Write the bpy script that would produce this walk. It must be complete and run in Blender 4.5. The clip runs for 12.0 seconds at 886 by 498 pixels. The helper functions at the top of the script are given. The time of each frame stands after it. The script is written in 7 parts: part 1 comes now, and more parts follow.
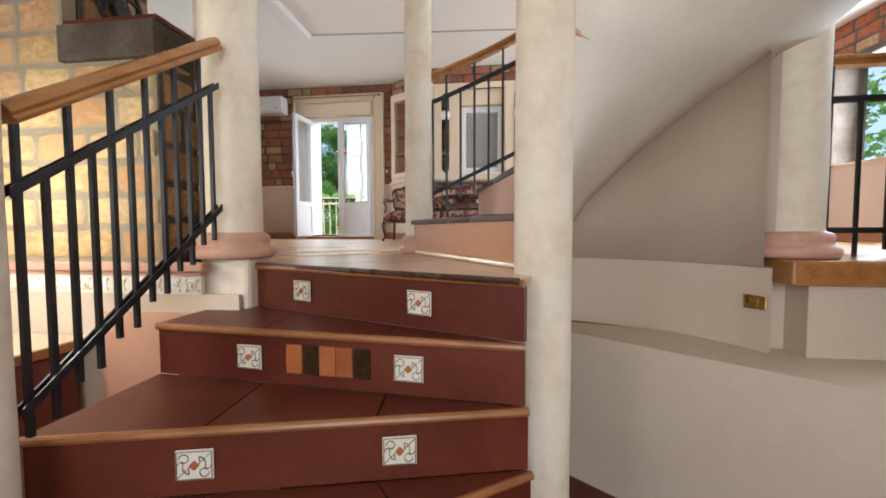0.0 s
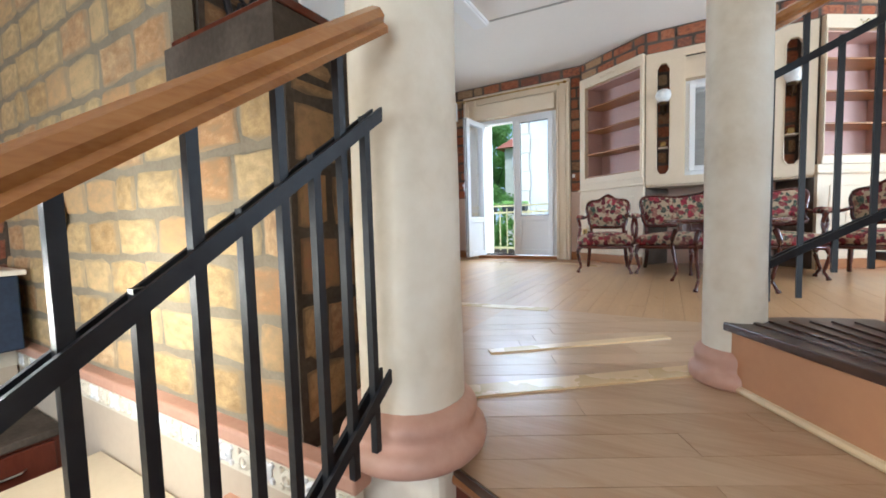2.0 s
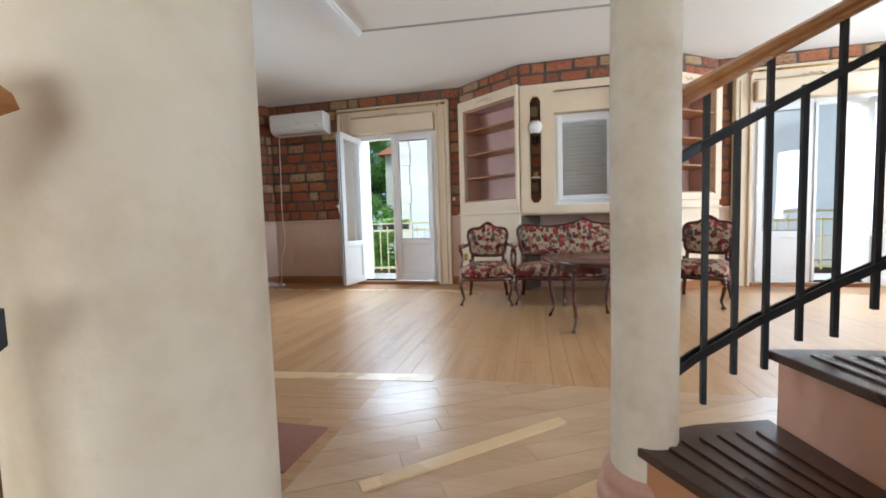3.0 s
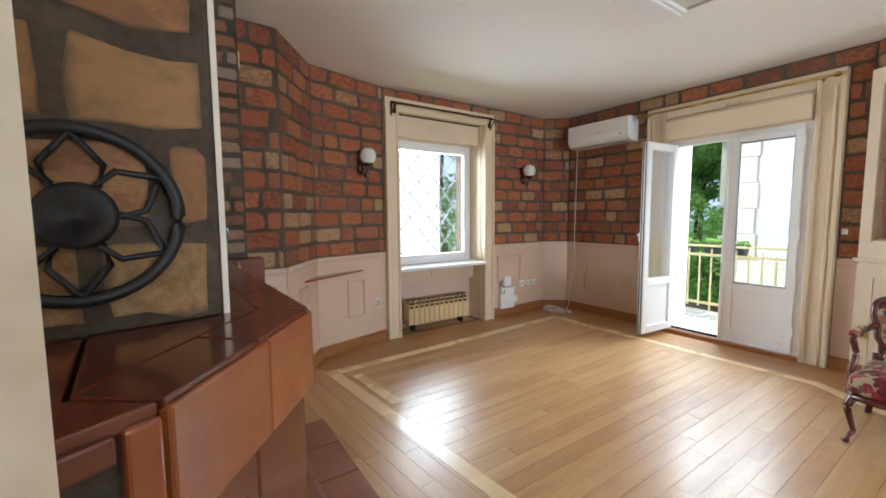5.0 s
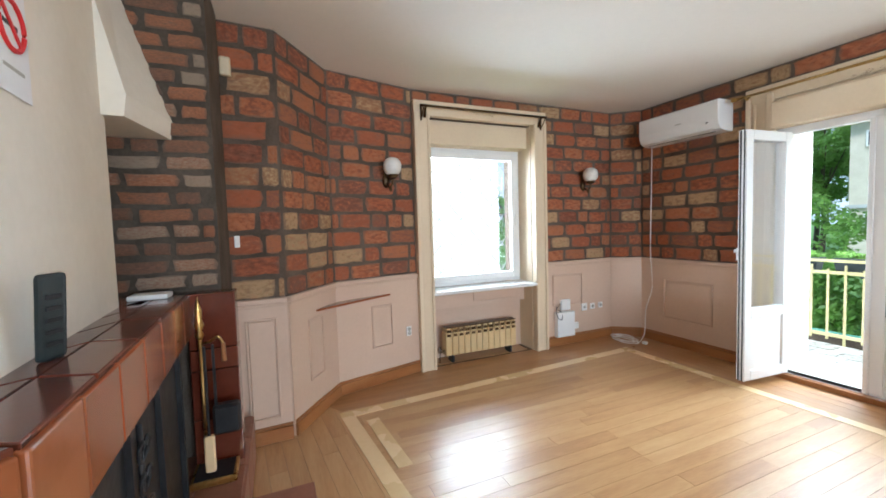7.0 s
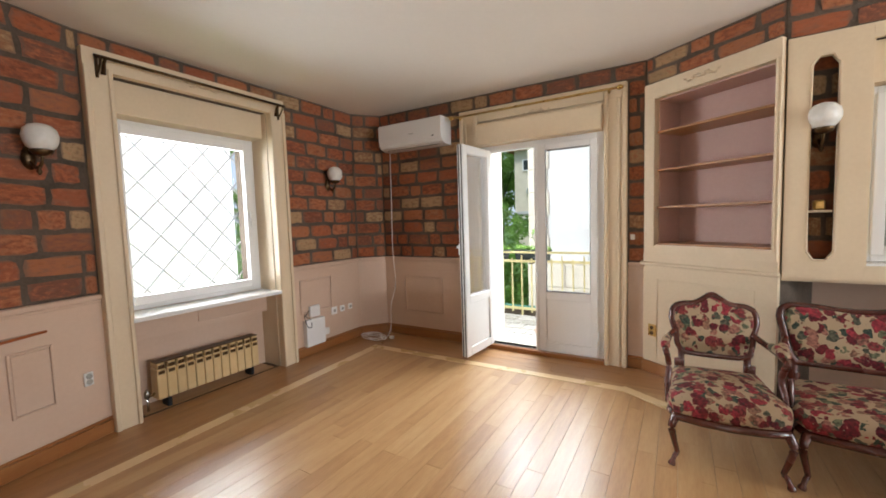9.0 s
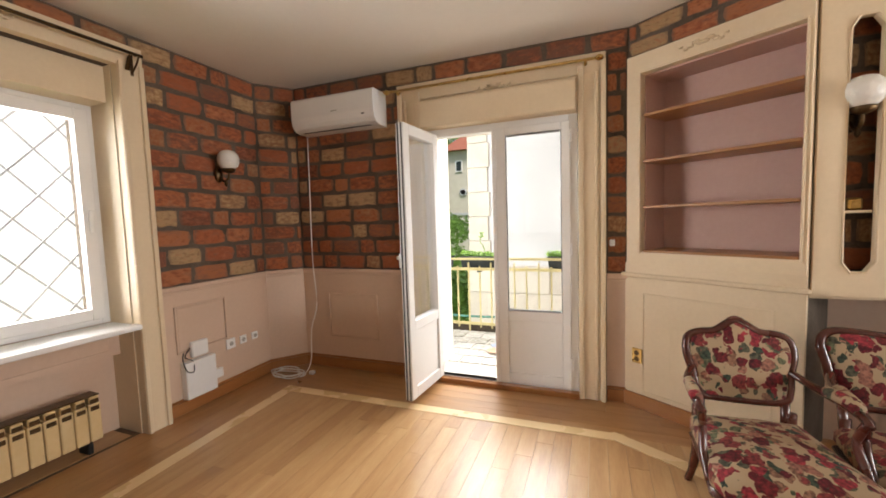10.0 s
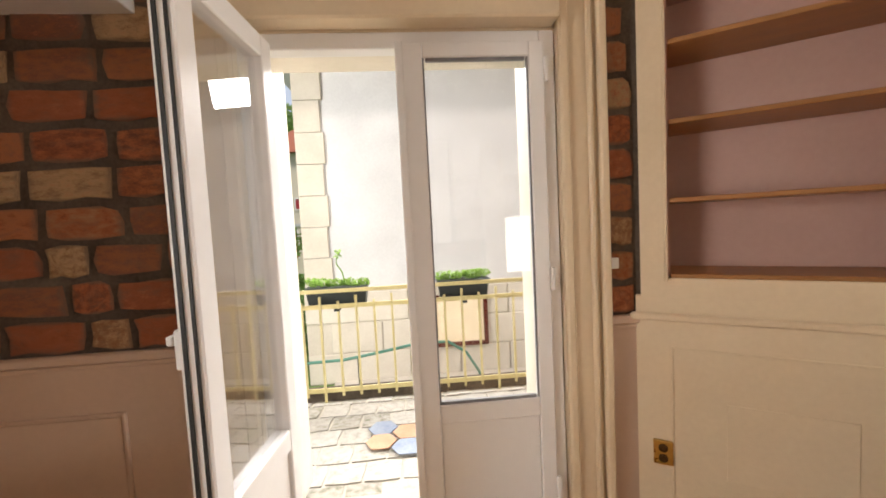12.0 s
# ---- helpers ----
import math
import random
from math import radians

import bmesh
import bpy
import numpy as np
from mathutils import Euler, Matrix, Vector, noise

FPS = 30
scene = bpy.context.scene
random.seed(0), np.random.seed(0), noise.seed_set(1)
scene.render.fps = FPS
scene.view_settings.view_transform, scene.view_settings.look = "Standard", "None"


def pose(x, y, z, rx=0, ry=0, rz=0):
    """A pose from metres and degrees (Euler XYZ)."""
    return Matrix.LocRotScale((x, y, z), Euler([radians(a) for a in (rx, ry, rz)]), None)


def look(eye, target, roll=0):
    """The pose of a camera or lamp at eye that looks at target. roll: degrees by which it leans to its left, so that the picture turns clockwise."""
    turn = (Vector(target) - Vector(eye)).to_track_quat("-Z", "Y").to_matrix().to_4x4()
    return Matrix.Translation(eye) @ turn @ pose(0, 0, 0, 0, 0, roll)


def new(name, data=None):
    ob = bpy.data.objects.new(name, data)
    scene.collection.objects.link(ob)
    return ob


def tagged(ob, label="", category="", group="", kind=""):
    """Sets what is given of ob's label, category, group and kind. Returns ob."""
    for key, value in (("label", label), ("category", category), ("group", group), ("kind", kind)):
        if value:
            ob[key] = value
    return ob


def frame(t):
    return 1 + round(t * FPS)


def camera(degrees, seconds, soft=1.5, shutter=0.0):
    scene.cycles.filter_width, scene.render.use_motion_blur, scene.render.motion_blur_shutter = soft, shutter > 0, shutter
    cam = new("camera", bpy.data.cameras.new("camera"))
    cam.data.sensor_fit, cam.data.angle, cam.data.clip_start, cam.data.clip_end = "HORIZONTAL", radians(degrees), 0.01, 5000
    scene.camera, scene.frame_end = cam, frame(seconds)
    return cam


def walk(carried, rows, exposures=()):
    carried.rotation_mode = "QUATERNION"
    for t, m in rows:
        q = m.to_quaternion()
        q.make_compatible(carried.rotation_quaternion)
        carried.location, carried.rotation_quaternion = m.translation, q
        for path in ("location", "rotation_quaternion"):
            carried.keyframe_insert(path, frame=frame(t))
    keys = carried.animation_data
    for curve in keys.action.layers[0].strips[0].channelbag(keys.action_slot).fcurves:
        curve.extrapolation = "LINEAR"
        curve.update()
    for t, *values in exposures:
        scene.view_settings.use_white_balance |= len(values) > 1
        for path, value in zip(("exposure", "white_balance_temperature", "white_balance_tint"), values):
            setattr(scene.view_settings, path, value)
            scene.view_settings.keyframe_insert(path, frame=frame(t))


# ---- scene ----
cam = camera(97.3, 12.0, 1.75)
PATH = [
    (0, (0.377, 0.509, 0.148), (0.124, 2.491, 0.05), -0.2),
    (0.5, (0.296, 0.772, 0.183), (-0.702, 2.503, 0.095), 0.0),
    (1, (0.055, 1.0, 0.253), (-1.254, 2.509, 0.153), -0.3),
    (1.5, (-0.133, 1.204, 0.38), (-1.396, 2.749, 0.253), -1.1),
    (2, (-0.282, 1.43, 0.538), (-1.28, 3.158, 0.409), -1.6),
    (2.5, (-0.384, 1.637, 0.694), (-0.957, 3.549, 0.567), -1.7),
    (2.7, (-0.384, 1.715, 0.739), (-0.824, 3.662, 0.612), -1.7),
    (4.3, (-0.478, 2.33, 1.141), (-1.506, 4.037, 0.965), 0.2),
    (4.5, (-0.463, 2.408, 1.19), (-1.729, 3.945, 1.005), -0.0),
    (5, (-0.593, 2.519, 1.286), (-2.247, 3.63, 1.115), -0.4),
    (5.5, (-0.748, 2.682, 1.319), (-2.599, 3.428, 1.191), -1.0),
    (6, (-0.803, 2.91, 1.326), (-2.734, 3.421, 1.214), -1.3),
    (6.5, (-0.84, 3.065, 1.329), (-2.759, 3.617, 1.221), -1.5),
    (7, (-0.878, 3.088, 1.332), (-2.715, 3.871, 1.219), -1.7),
    (7.5, (-0.924, 3.065, 1.336), (-2.597, 4.154, 1.218), -1.8),
    (9.3, (-1.144, 3.429, 1.306), (-2.064, 5.198, 1.157), -1.8),
    (9.5, (-1.244, 3.563, 1.292), (-2.096, 5.366, 1.139), -1.8),
    (10, (-1.508, 3.976, 1.326), (-2.231, 5.835, 1.181), -1.8),
    (10.5, (-1.694, 4.446, 1.326), (-2.329, 6.338, 1.204), -2.0),
    (11, (-1.942, 4.838, 1.301), (-2.391, 6.785, 1.213), -2.0),
    (11.5, (-2.115, 5.191, 1.293), (-2.343, 7.176, 1.211), -2.5),
    (12, (-2.196, 5.426, 1.325), (-2.044, 7.416, 1.201), -2.9),
]
EXPOSURES = [(0.0, 1.5, 5750, 9), (1.0, 1.62, 5350, 7), (2.0, 1.55, 5250, 5), (2.7, 1.4, 5450, 6), (4.3, 1.3, 5750, 5), (5.0, 1.5, 5900, 6), (5.5, 1.68, 6050, 7), (6.5, 2.05, 5600, 4), (7.0, 1.87, 5600, 4), (7.5, 1.72, 5800, 6), (9.5, 1.35, 6800, 12), (10.5, 1.4, 7400, 16), (12.0, 1.18, 7500, 17)]
walk(cam, [(t, look(eye, target, roll)) for t, eye, target, roll in PATH], EXPOSURES)

# ---- world and large lights ----
world = bpy.data.worlds.new("world")
scene.world = world
world.use_nodes = True
wn = world.node_tree.nodes
sky = wn.new("ShaderNodeTexSky")
sky.sky_type = 'NISHITA'
sky.sun_disc = False
sky.sun_elevation = radians(52)
sky.sun_rotation = radians(150)
wn["Background"].inputs[1].default_value = 0.046
veil = wn.new("ShaderNodeMix")                # bright overcast veil over the clear sky
veil.data_type = 'RGBA'
veil.inputs[0].default_value = 0.7
veil.inputs[7].default_value = (6.6, 8.2, 10.4, 1)
world.node_tree.links.new(sky.outputs[0], veil.inputs[6])
world.node_tree.links.new(veil.outputs[2], wn["Background"].inputs[0])
sun_data = bpy.data.lights.new("sun", 'SUN')
sun_data.energy = 1.2
sun_data.angle = radians(10)
sun_data.color = (1.0, 0.97, 0.94)
sun = new("sun", sun_data)
sun.matrix_world = look((0, 0, 30), (-9.0, 14.0, 6.0))


def opening_light(name, eye, target, w, h, watts, color=(1.0, 0.98, 0.95)):
    d = bpy.data.lights.new(name, 'AREA')
    d.shape, d.size, d.size_y, d.energy, d.color = 'RECTANGLE', w, h, watts, color
    o = new(name, d)
    o.matrix_world = look(eye, target)
    return o


COOL = (0.88, 0.95, 1.0)
opening_light("daylight_door_west", (-2.3, 10.2, 4.4), (-2.1, 6.6, 3.6), 4.6, 2.8, 360, COOL)
# glowing panel added outside the west window; it shows as the white view
opening_light("daylight_window", (-7.6, 4.98, 1.9), (-4.4, 4.98, 1.9), 6.0, 4.2, 700, COOL)
opening_light("daylight_door_east", (2.8, 10.2, 4.4), (2.5, 6.6, 3.6), 4.2, 2.6, 330, COOL)
opening_light("daylight_window_east", (4.88, 4.99, 1.4), (0.0, 4.6, 1.7), 1.6, 1.35, 75, COOL)
# fill lamp in an unseen, added opening, to brighten the bookcase side
opening_light("daylight_window_south_east", (4.88, 3.0, 1.4), (-0.7, 6.5, 1.6), 1.1, 1.35, 35, COOL)
# two fill lamps in unseen openings added behind the stair
opening_light("daylight_hall_window", (0.6, -1.9, 0.7), (-0.2, 2.0, 0.3), 1.6, 1.5, 26, (1.0, 0.96, 0.90))
opening_light("daylight_kitchen_window", (-2.3, -1.9, 0.6), (-2.0, 2.0, 0.4), 1.2, 1.2, 10, (1.0, 0.96, 0.90))


# ---- materials ----
def mat(name, cols, rough=0.6, scale=6.0, bump=0.15, fine=60.0, rand=0.0, metal=0.0, coat=0.0, stretch=(1, 1, 1), rvar=0.12, spec=0.5, island=False, grain=1.0, smear=None, coat_rough=0.12):
    """Colours mixed by a broad and a fine noise; rand shifts the choice of colour from object to object."""
    m = bpy.data.materials.new(name)
    m.use_nodes = True
    nt = m.node_tree
    n, l = nt.nodes, nt.links
    b = n["Principled BSDF"]
    tc = n.new("ShaderNodeTexCoord")
    mp = n.new("ShaderNodeMapping")
    mp.inputs["Scale"].default_value = stretch
    l.new(tc.outputs["Object"], mp.inputs[0])
    oi = n.new("ShaderNodeObjectInfo")
    geo = n.new("ShaderNodeNewGeometry")
    off = n.new("ShaderNodeVectorMath")
    off.operation = 'ADD'
    sc = n.new("ShaderNodeVectorMath")
    sc.operation = 'SCALE'
    sc.inputs[0].default_value = (31.0, 17.0, 23.0)
    rnd = geo.outputs["Random Per Island"] if island else oi.outputs["Random"]
    l.new(rnd, sc.inputs["Scale"])
    l.new(mp.outputs[0], off.inputs[0])
    l.new(sc.outputs[0], off.inputs[1])
    n1 = n.new("ShaderNodeTexNoise")
    n1.inputs["Scale"].default_value = scale
    n1.inputs["Detail"].default_value = 5
    n2 = n.new("ShaderNodeTexNoise")
    n2.inputs["Scale"].default_value = fine
    n2.inputs["Detail"].default_value = 4
    for x in (n1, n2):
        l.new(off.outputs[0], x.inputs["Vector"])
    mix = n.new("ShaderNodeMath")
    mix.operation = 'MULTIPLY_ADD'
    l.new(n2.outputs[0], mix.inputs[0])
    mix.inputs[1].default_value = 0.45
    l.new(n1.outputs[0], mix.inputs[2])
    add = n.new("ShaderNodeMath")
    add.operation = 'MULTIPLY_ADD'
    l.new(rnd, add.inputs[0])
    add.inputs[1].default_value = rand
    soft = n.new("ShaderNodeMath")
    soft.operation = 'MULTIPLY_ADD'
    soft.inputs[1].default_value, soft.inputs[2].default_value = grain, 0.725 * (1 - grain)
    l.new(mix.outputs[0], soft.inputs[0])
    l.new(soft.outputs[0], add.inputs[2])
    fit = n.new("ShaderNodeMapRange")
    fit.inputs[1].default_value, fit.inputs[2].default_value = (0.62 if rand > 0.3 else 0.48), 0.96 + rand * 0.85
    l.new(add.outputs[0], fit.inputs[0])
    ramp = n.new("ShaderNodeValToRGB")
    el = ramp.color_ramp.elements
    while len(el) < len(cols):
        el.new(0.5)
    for i, c in enumerate(cols):
        el[i].position = i / max(1, len(cols) - 1)
        el[i].color = (*c, 1)
    l.new(fit.outputs[0], ramp.inputs[0])
    if grain < 1:
        # mottling: sooty and pale patches within one piece
        dirt = n.new("ShaderNodeMapRange")
        dirt.inputs[1].default_value, dirt.inputs[2].default_value = 0.5, 0.95
        dirt.inputs[3].default_value, dirt.inputs[4].default_value = 0.78, 1.16
        l.new(mix.outputs[0], dirt.inputs[0])
        mul = n.new("ShaderNodeMix")
        mul.data_type, mul.blend_type = 'RGBA', 'MULTIPLY'
        mul.inputs[0].default_value = 1.0
        l.new(ramp.outputs[0], mul.inputs[6])
        l.new(dirt.outputs[0], mul.inputs[7])
        worn = mul.outputs[2]
        if smear:
            # mortar wiped over parts of a piece
            n3 = n.new("ShaderNodeTexNoise")
            n3.inputs["Scale"].default_value, n3.inputs["Detail"].default_value = 2.6, 7
            n3.inputs["Roughness"].default_value = 0.62
            l.new(off.outputs[0], n3.inputs["Vector"])
            sep = n.new("ShaderNodeSeparateXYZ")
            l.new(tc.outputs["Object"], sep.inputs[0])
            ax, az, mx, rag = (n.new("ShaderNodeMath") for _ in range(4))
            ax.operation = az.operation = 'ABSOLUTE'
            mx.operation, rag.operation = 'MAXIMUM', 'MULTIPLY_ADD'
            l.new(sep.outputs[0], ax.inputs[0])
            l.new(sep.outputs[2], az.inputs[0])
            l.new(ax.outputs[0], mx.inputs[0])
            l.new(az.outputs[0], mx.inputs[1])
            l.new(n3.outputs[0], rag.inputs[0])
            rag.inputs[1].default_value = 0.26
            l.new(mx.outputs[0], rag.inputs[2])
            rim = n.new("ShaderNodeMapRange")
            rim.inputs[1].default_value, rim.inputs[2].default_value = 0.53, 0.64
            rim.inputs[3].default_value, rim.inputs[4].default_value = 0.0, 0.8
            l.new(rag.outputs[0], rim.inputs[0])
            cover = n.new("ShaderNodeMapRange")
            cover.inputs[1].default_value, cover.inputs[2].default_value = 0.50, 0.74
            cover.inputs[3].default_value, cover.inputs[4].default_value = 0.0, 0.5
            l.new(n3.outputs[0], cover.inputs[0])
            wipe = n.new("ShaderNodeMix")
            wipe.data_type = 'RGBA'
            wipe.inputs[7].default_value = (*smear, 1)
            most = n.new("ShaderNodeMath")
            most.operation = 'MAXIMUM'
            l.new(cover.outputs[0], most.inputs[0])
            l.new(rim.outputs[0], most.inputs[1])
            l.new(most.outputs[0], wipe.inputs[0])
            l.new(worn, wipe.inputs[6])
            worn = wipe.outputs[2]
        l.new(worn, b.inputs["Base Color"])
    else:
        l.new(ramp.outputs[0], b.inputs["Base Color"])
    rr = n.new("ShaderNodeMapRange")
    rr.inputs[3].default_value, rr.inputs[4].default_value = max(0.02, rough - rvar), min(1, rough + rvar)
    l.new(n1.outputs[0], rr.inputs[0])
    l.new(rr.outputs[0], b.inputs["Roughness"])
    b.inputs["Metallic"].default_value = metal
    b.inputs["Specular IOR Level"].default_value = spec
    b.inputs["Coat Weight"].default_value = coat
    b.inputs["Coat Roughness"].default_value = coat_rough
    if bump:
        bp = n.new("ShaderNodeBump")
        bp.inputs["Strength"].default_value = bump
        bp.inputs["Distance"].default_value = 0.01
        l.new(mix.outputs[0], bp.inputs["Height"])
        l.new(bp.outputs[0], b.inputs["Normal"])
    return m


def glass(name, tint=(1, 1, 1)):
    m = bpy.data.materials.new(name)
    m.use_nodes = True
    n, l = m.node_tree.nodes, m.node_tree.links
    n.remove(n["Principled BSDF"])
    tr, gl, fr, mx = n.new("ShaderNodeBsdfTransparent"), n.new("ShaderNodeBsdfGlossy"), n.new("ShaderNodeLayerWeight"), n.new("ShaderNodeMixShader")
    tr.inputs[0].default_value = (*tint, 1)
    gl.inputs["Roughness"].default_value = 0.02
    fr.inputs["Blend"].default_value = 0.5
    pw, sc = n.new("ShaderNodeMath"), n.new("ShaderNodeMath")
    pw.operation, sc.operation = 'POWER', 'MULTIPLY_ADD'
    pw.inputs[1].default_value = 2.2
    sc.inputs[1].default_value, sc.inputs[2].default_value = 0.80, 0.05
    l.new(fr.outputs["Facing"], pw.inputs[0])
    l.new(pw.outputs[0], sc.inputs[0])
    l.new(sc.outputs[0], mx.inputs[0])
    l.new(tr.outputs[0], mx.inputs[1])
    l.new(gl.outputs[0], mx.inputs[2])
    l.new(mx.outputs[0], n["Material Output"].inputs[0])
    return m


def glow(name, color, strength):
    m = bpy.data.materials.new(name)
    m.use_nodes = True
    b = m.node_tree.nodes["Principled BSDF"]
    b.inputs["Base Color"].default_value = (0.85, 0.85, 0.85, 1)
    b.inputs["Emission Color"].default_value = (*color, 1)
    b.inputs["Emission Strength"].default_value = strength
    return m


def floral(name):
    """Printed upholstery: large crimson and pink blooms with green leaves on a cream ground."""
    m = bpy.data.materials.new(name)
    m.use_nodes = True
    n, l = m.node_tree.nodes, m.node_tree.links
    b = n["Principled BSDF"]
    tc = n.new("ShaderNodeTexCoord")
    wob = n.new("ShaderNodeTexNoise")
    wob.inputs["Scale"].default_value = 22
    l.new(tc.outputs["Object"], wob.inputs["Vector"])
    sc = n.new("ShaderNodeVectorMath")
    sc.operation = 'MULTIPLY_ADD'
    sc.inputs[1].default_value = (0.05, 0.05, 0.05)
    l.new(wob.outputs["Color"], sc.inputs[0])
    l.new(tc.outputs["Object"], sc.inputs[2])
    fold = n.new("ShaderNodeTexNoise")
    fold.inputs["Scale"].default_value = 75
    fold.inputs["Detail"].default_value = 3
    l.new(tc.outputs["Object"], fold.inputs["Vector"])
    tone = n.new("ShaderNodeMapRange")
    tone.inputs[1].default_value, tone.inputs[2].default_value = 0.32, 0.68
    tone.inputs[3].default_value, tone.inputs[4].default_value = 0.25, 1.1
    l.new(fold.outputs[0], tone.inputs[0])
    last = None
    for scale, size, cols in ((23.0, 0.72, ((0.05, 0.075, 0.05), (0.16, 0.17, 0.09), (0.30, 0.15, 0.09), (0.11, 0.11, 0.07))),
                              (20.0, 0.78, ((0.18, 0.014, 0.018), (0.27, 0.04, 0.04), (0.38, 0.16, 0.11), (0.15, 0.008, 0.015), (0.36, 0.03, 0.045))),
                              (42.0, 0.34, ((0.34, 0.02, 0.035), (0.50, 0.22, 0.16), (0.10, 0.11, 0.07), (0.52, 0.38, 0.25)))):
        v = n.new("ShaderNodeTexVoronoi")
        v.inputs["Scale"].default_value = scale
        l.new(sc.outputs[0], v.inputs["Vector"])
        sep = n.new("ShaderNodeSeparateColor")
        l.new(v.outputs["Color"], sep.inputs[0])
        ramp = n.new("ShaderNodeValToRGB")
        ramp.color_ramp.interpolation = 'CONSTANT'
        el = ramp.color_ramp.elements
        while len(el) < len(cols):
            el.new(0.5)
        for i, c in enumerate(cols):
            el[i].position, el[i].color = i / len(cols), (*c, 1)
        l.new(sep.outputs[0], ramp.inputs[0])
        petal = n.new("ShaderNodeMath")
        petal.operation = 'MULTIPLY_ADD'
        l.new(wob.outputs[0], petal.inputs[0])
        petal.inputs[1].default_value = 0.35
        l.new(v.outputs["Distance"], petal.inputs[2])
        cut = n.new("ShaderNodeMath")
        cut.operation = 'LESS_THAN'
        l.new(petal.outputs[0], cut.inputs[0])
        cut.inputs[1].default_value = size
        keep = n.new("ShaderNodeMath")
        keep.operation = 'GREATER_THAN'
        l.new(sep.outputs[1], keep.inputs[0])
        keep.inputs[1].default_value = 0.36
        both = n.new("ShaderNodeMath")
        both.operation = 'MULTIPLY'
        l.new(cut.outputs[0], both.inputs[0])
        l.new(keep.outputs[0], both.inputs[1])
        mx = n.new("ShaderNodeMix")
        mx.data_type = 'RGBA'
        l.new(both.outputs[0], mx.inputs[0])
        if last:
            l.new(last, mx.inputs[6])
        else:
            mx.inputs[6].default_value = (0.40, 0.29, 0.18, 1)
        shade = n.new("ShaderNodeMix")
        shade.data_type = 'RGBA'
        shade.blend_type = 'MULTIPLY'
        shade.inputs[0].default_value = 1.0
        l.new(ramp.outputs[0], shade.inputs[6])
        l.new(tone.outputs[0], shade.inputs[7])
        l.new(shade.outputs[2], mx.inputs[7])
        last = mx.outputs[2]
    l.new(last, b.inputs["Base Color"])
    b.inputs["Roughness"].default_value = 0.85
    weave = n.new("ShaderNodeTexNoise")
    weave.inputs["Scale"].default_value = 400
    l.new(tc.outputs["Object"], weave.inputs["Vector"])
    bp = n.new("ShaderNodeBump")
    bp.inputs["Strength"].default_value = 0.25
    bp.inputs["Distance"].default_value = 0.003
    l.new(weave.outputs[0], bp.inputs["Height"])
    l.new(bp.outputs[0], b.inputs["Normal"])
    return m


M_BRICK = mat("red_brick", [(0.12, 0.055, 0.04), (0.25, 0.085, 0.048), (0.38, 0.12, 0.055), (0.32, 0.105, 0.055), (0.42, 0.16, 0.075), (0.20, 0.085, 0.058), (0.39, 0.13, 0.06), (0.32, 0.17, 0.09), (0.44, 0.29, 0.16), (0.32, 0.12, 0.065)], 0.9, 5, 0.22, 26, rand=1.0, spec=0.2, grain=0.35, smear=(0.17, 0.118, 0.086))
M_YBRICK = mat("yellow_brick", [(0.42, 0.26, 0.115), (0.52, 0.37, 0.18), (0.57, 0.42, 0.22), (0.48, 0.27, 0.125), (0.60, 0.47, 0.28)], 0.88, 4, 0.2, 26, rand=0.8, spec=0.2, grain=0.3, smear=(0.33, 0.27, 0.18))
M_CBRICK = mat("chimney_brick", [(0.26, 0.13, 0.06), (0.36, 0.225, 0.105), (0.28, 0.135, 0.07), (0.40, 0.265, 0.135)], 0.8, 5, 0.3, 26, rand=0.5, spec=0.25, grain=0.4, smear=(0.10, 0.078, 0.058))
M_NBRICK = mat("narrow_brick", [(0.17, 0.10, 0.075), (0.26, 0.13, 0.08), (0.36, 0.15, 0.08), (0.36, 0.27, 0.20), (0.25, 0.20, 0.15)], 0.9, 12, 0.7, 70, rand=0.7, spec=0.2, grain=0.4, smear=(0.14, 0.115, 0.09))
M_MORTAR = mat("dark_mortar", [(0.08, 0.06, 0.046), (0.115, 0.088, 0.068), (0.155, 0.12, 0.093)], 0.95, 5, 0.8, 70, spec=0.15)
M_MORTAR_Y = mat("grey_mortar", [(0.24, 0.20, 0.14), (0.34, 0.29, 0.21)], 0.95, 7, 0.6, 90, spec=0.2)
M_CEMENT = mat("dark_cement", [(0.055, 0.042, 0.032), (0.085, 0.067, 0.052), (0.125, 0.10, 0.078)], 0.9, 5, 0.8, 60, spec=0.2)
M_PAINT = mat("pink_cream_paint", [(0.60, 0.43, 0.325), (0.66, 0.485, 0.37)], 0.5, 1.6, 0.08, 40, rvar=0.1)
M_CREAM = mat("cream_paint", [(0.68, 0.54, 0.37), (0.75, 0.61, 0.43)], 0.5, 1.8, 0.08, 45, rvar=0.1)
M_CEIL = mat("ceiling_paint", [(0.83, 0.80, 0.75), (0.87, 0.84, 0.79)], 0.85, 0.8, 0.04, 30)
M_WHITE = mat("white_plaster", [(0.76, 0.70, 0.60), (0.84, 0.78, 0.68)], 0.7, 3, 0.25, 30)
M_COLUMN = mat("rough_limewash", [(0.64, 0.54, 0.40), (0.73, 0.64, 0.50), (0.78, 0.70, 0.57)], 0.75, 5, 0.5, 26)
M_PVC = mat("white_plastic", [(0.80, 0.79, 0.78), (0.84, 0.83, 0.82)], 0.3, 2, 0.02, 30, rvar=0.05)
M_BEIGE = mat("beige_paint", [(0.56, 0.46, 0.35), (0.63, 0.53, 0.41)], 0.65, 2, 0.08, 40)
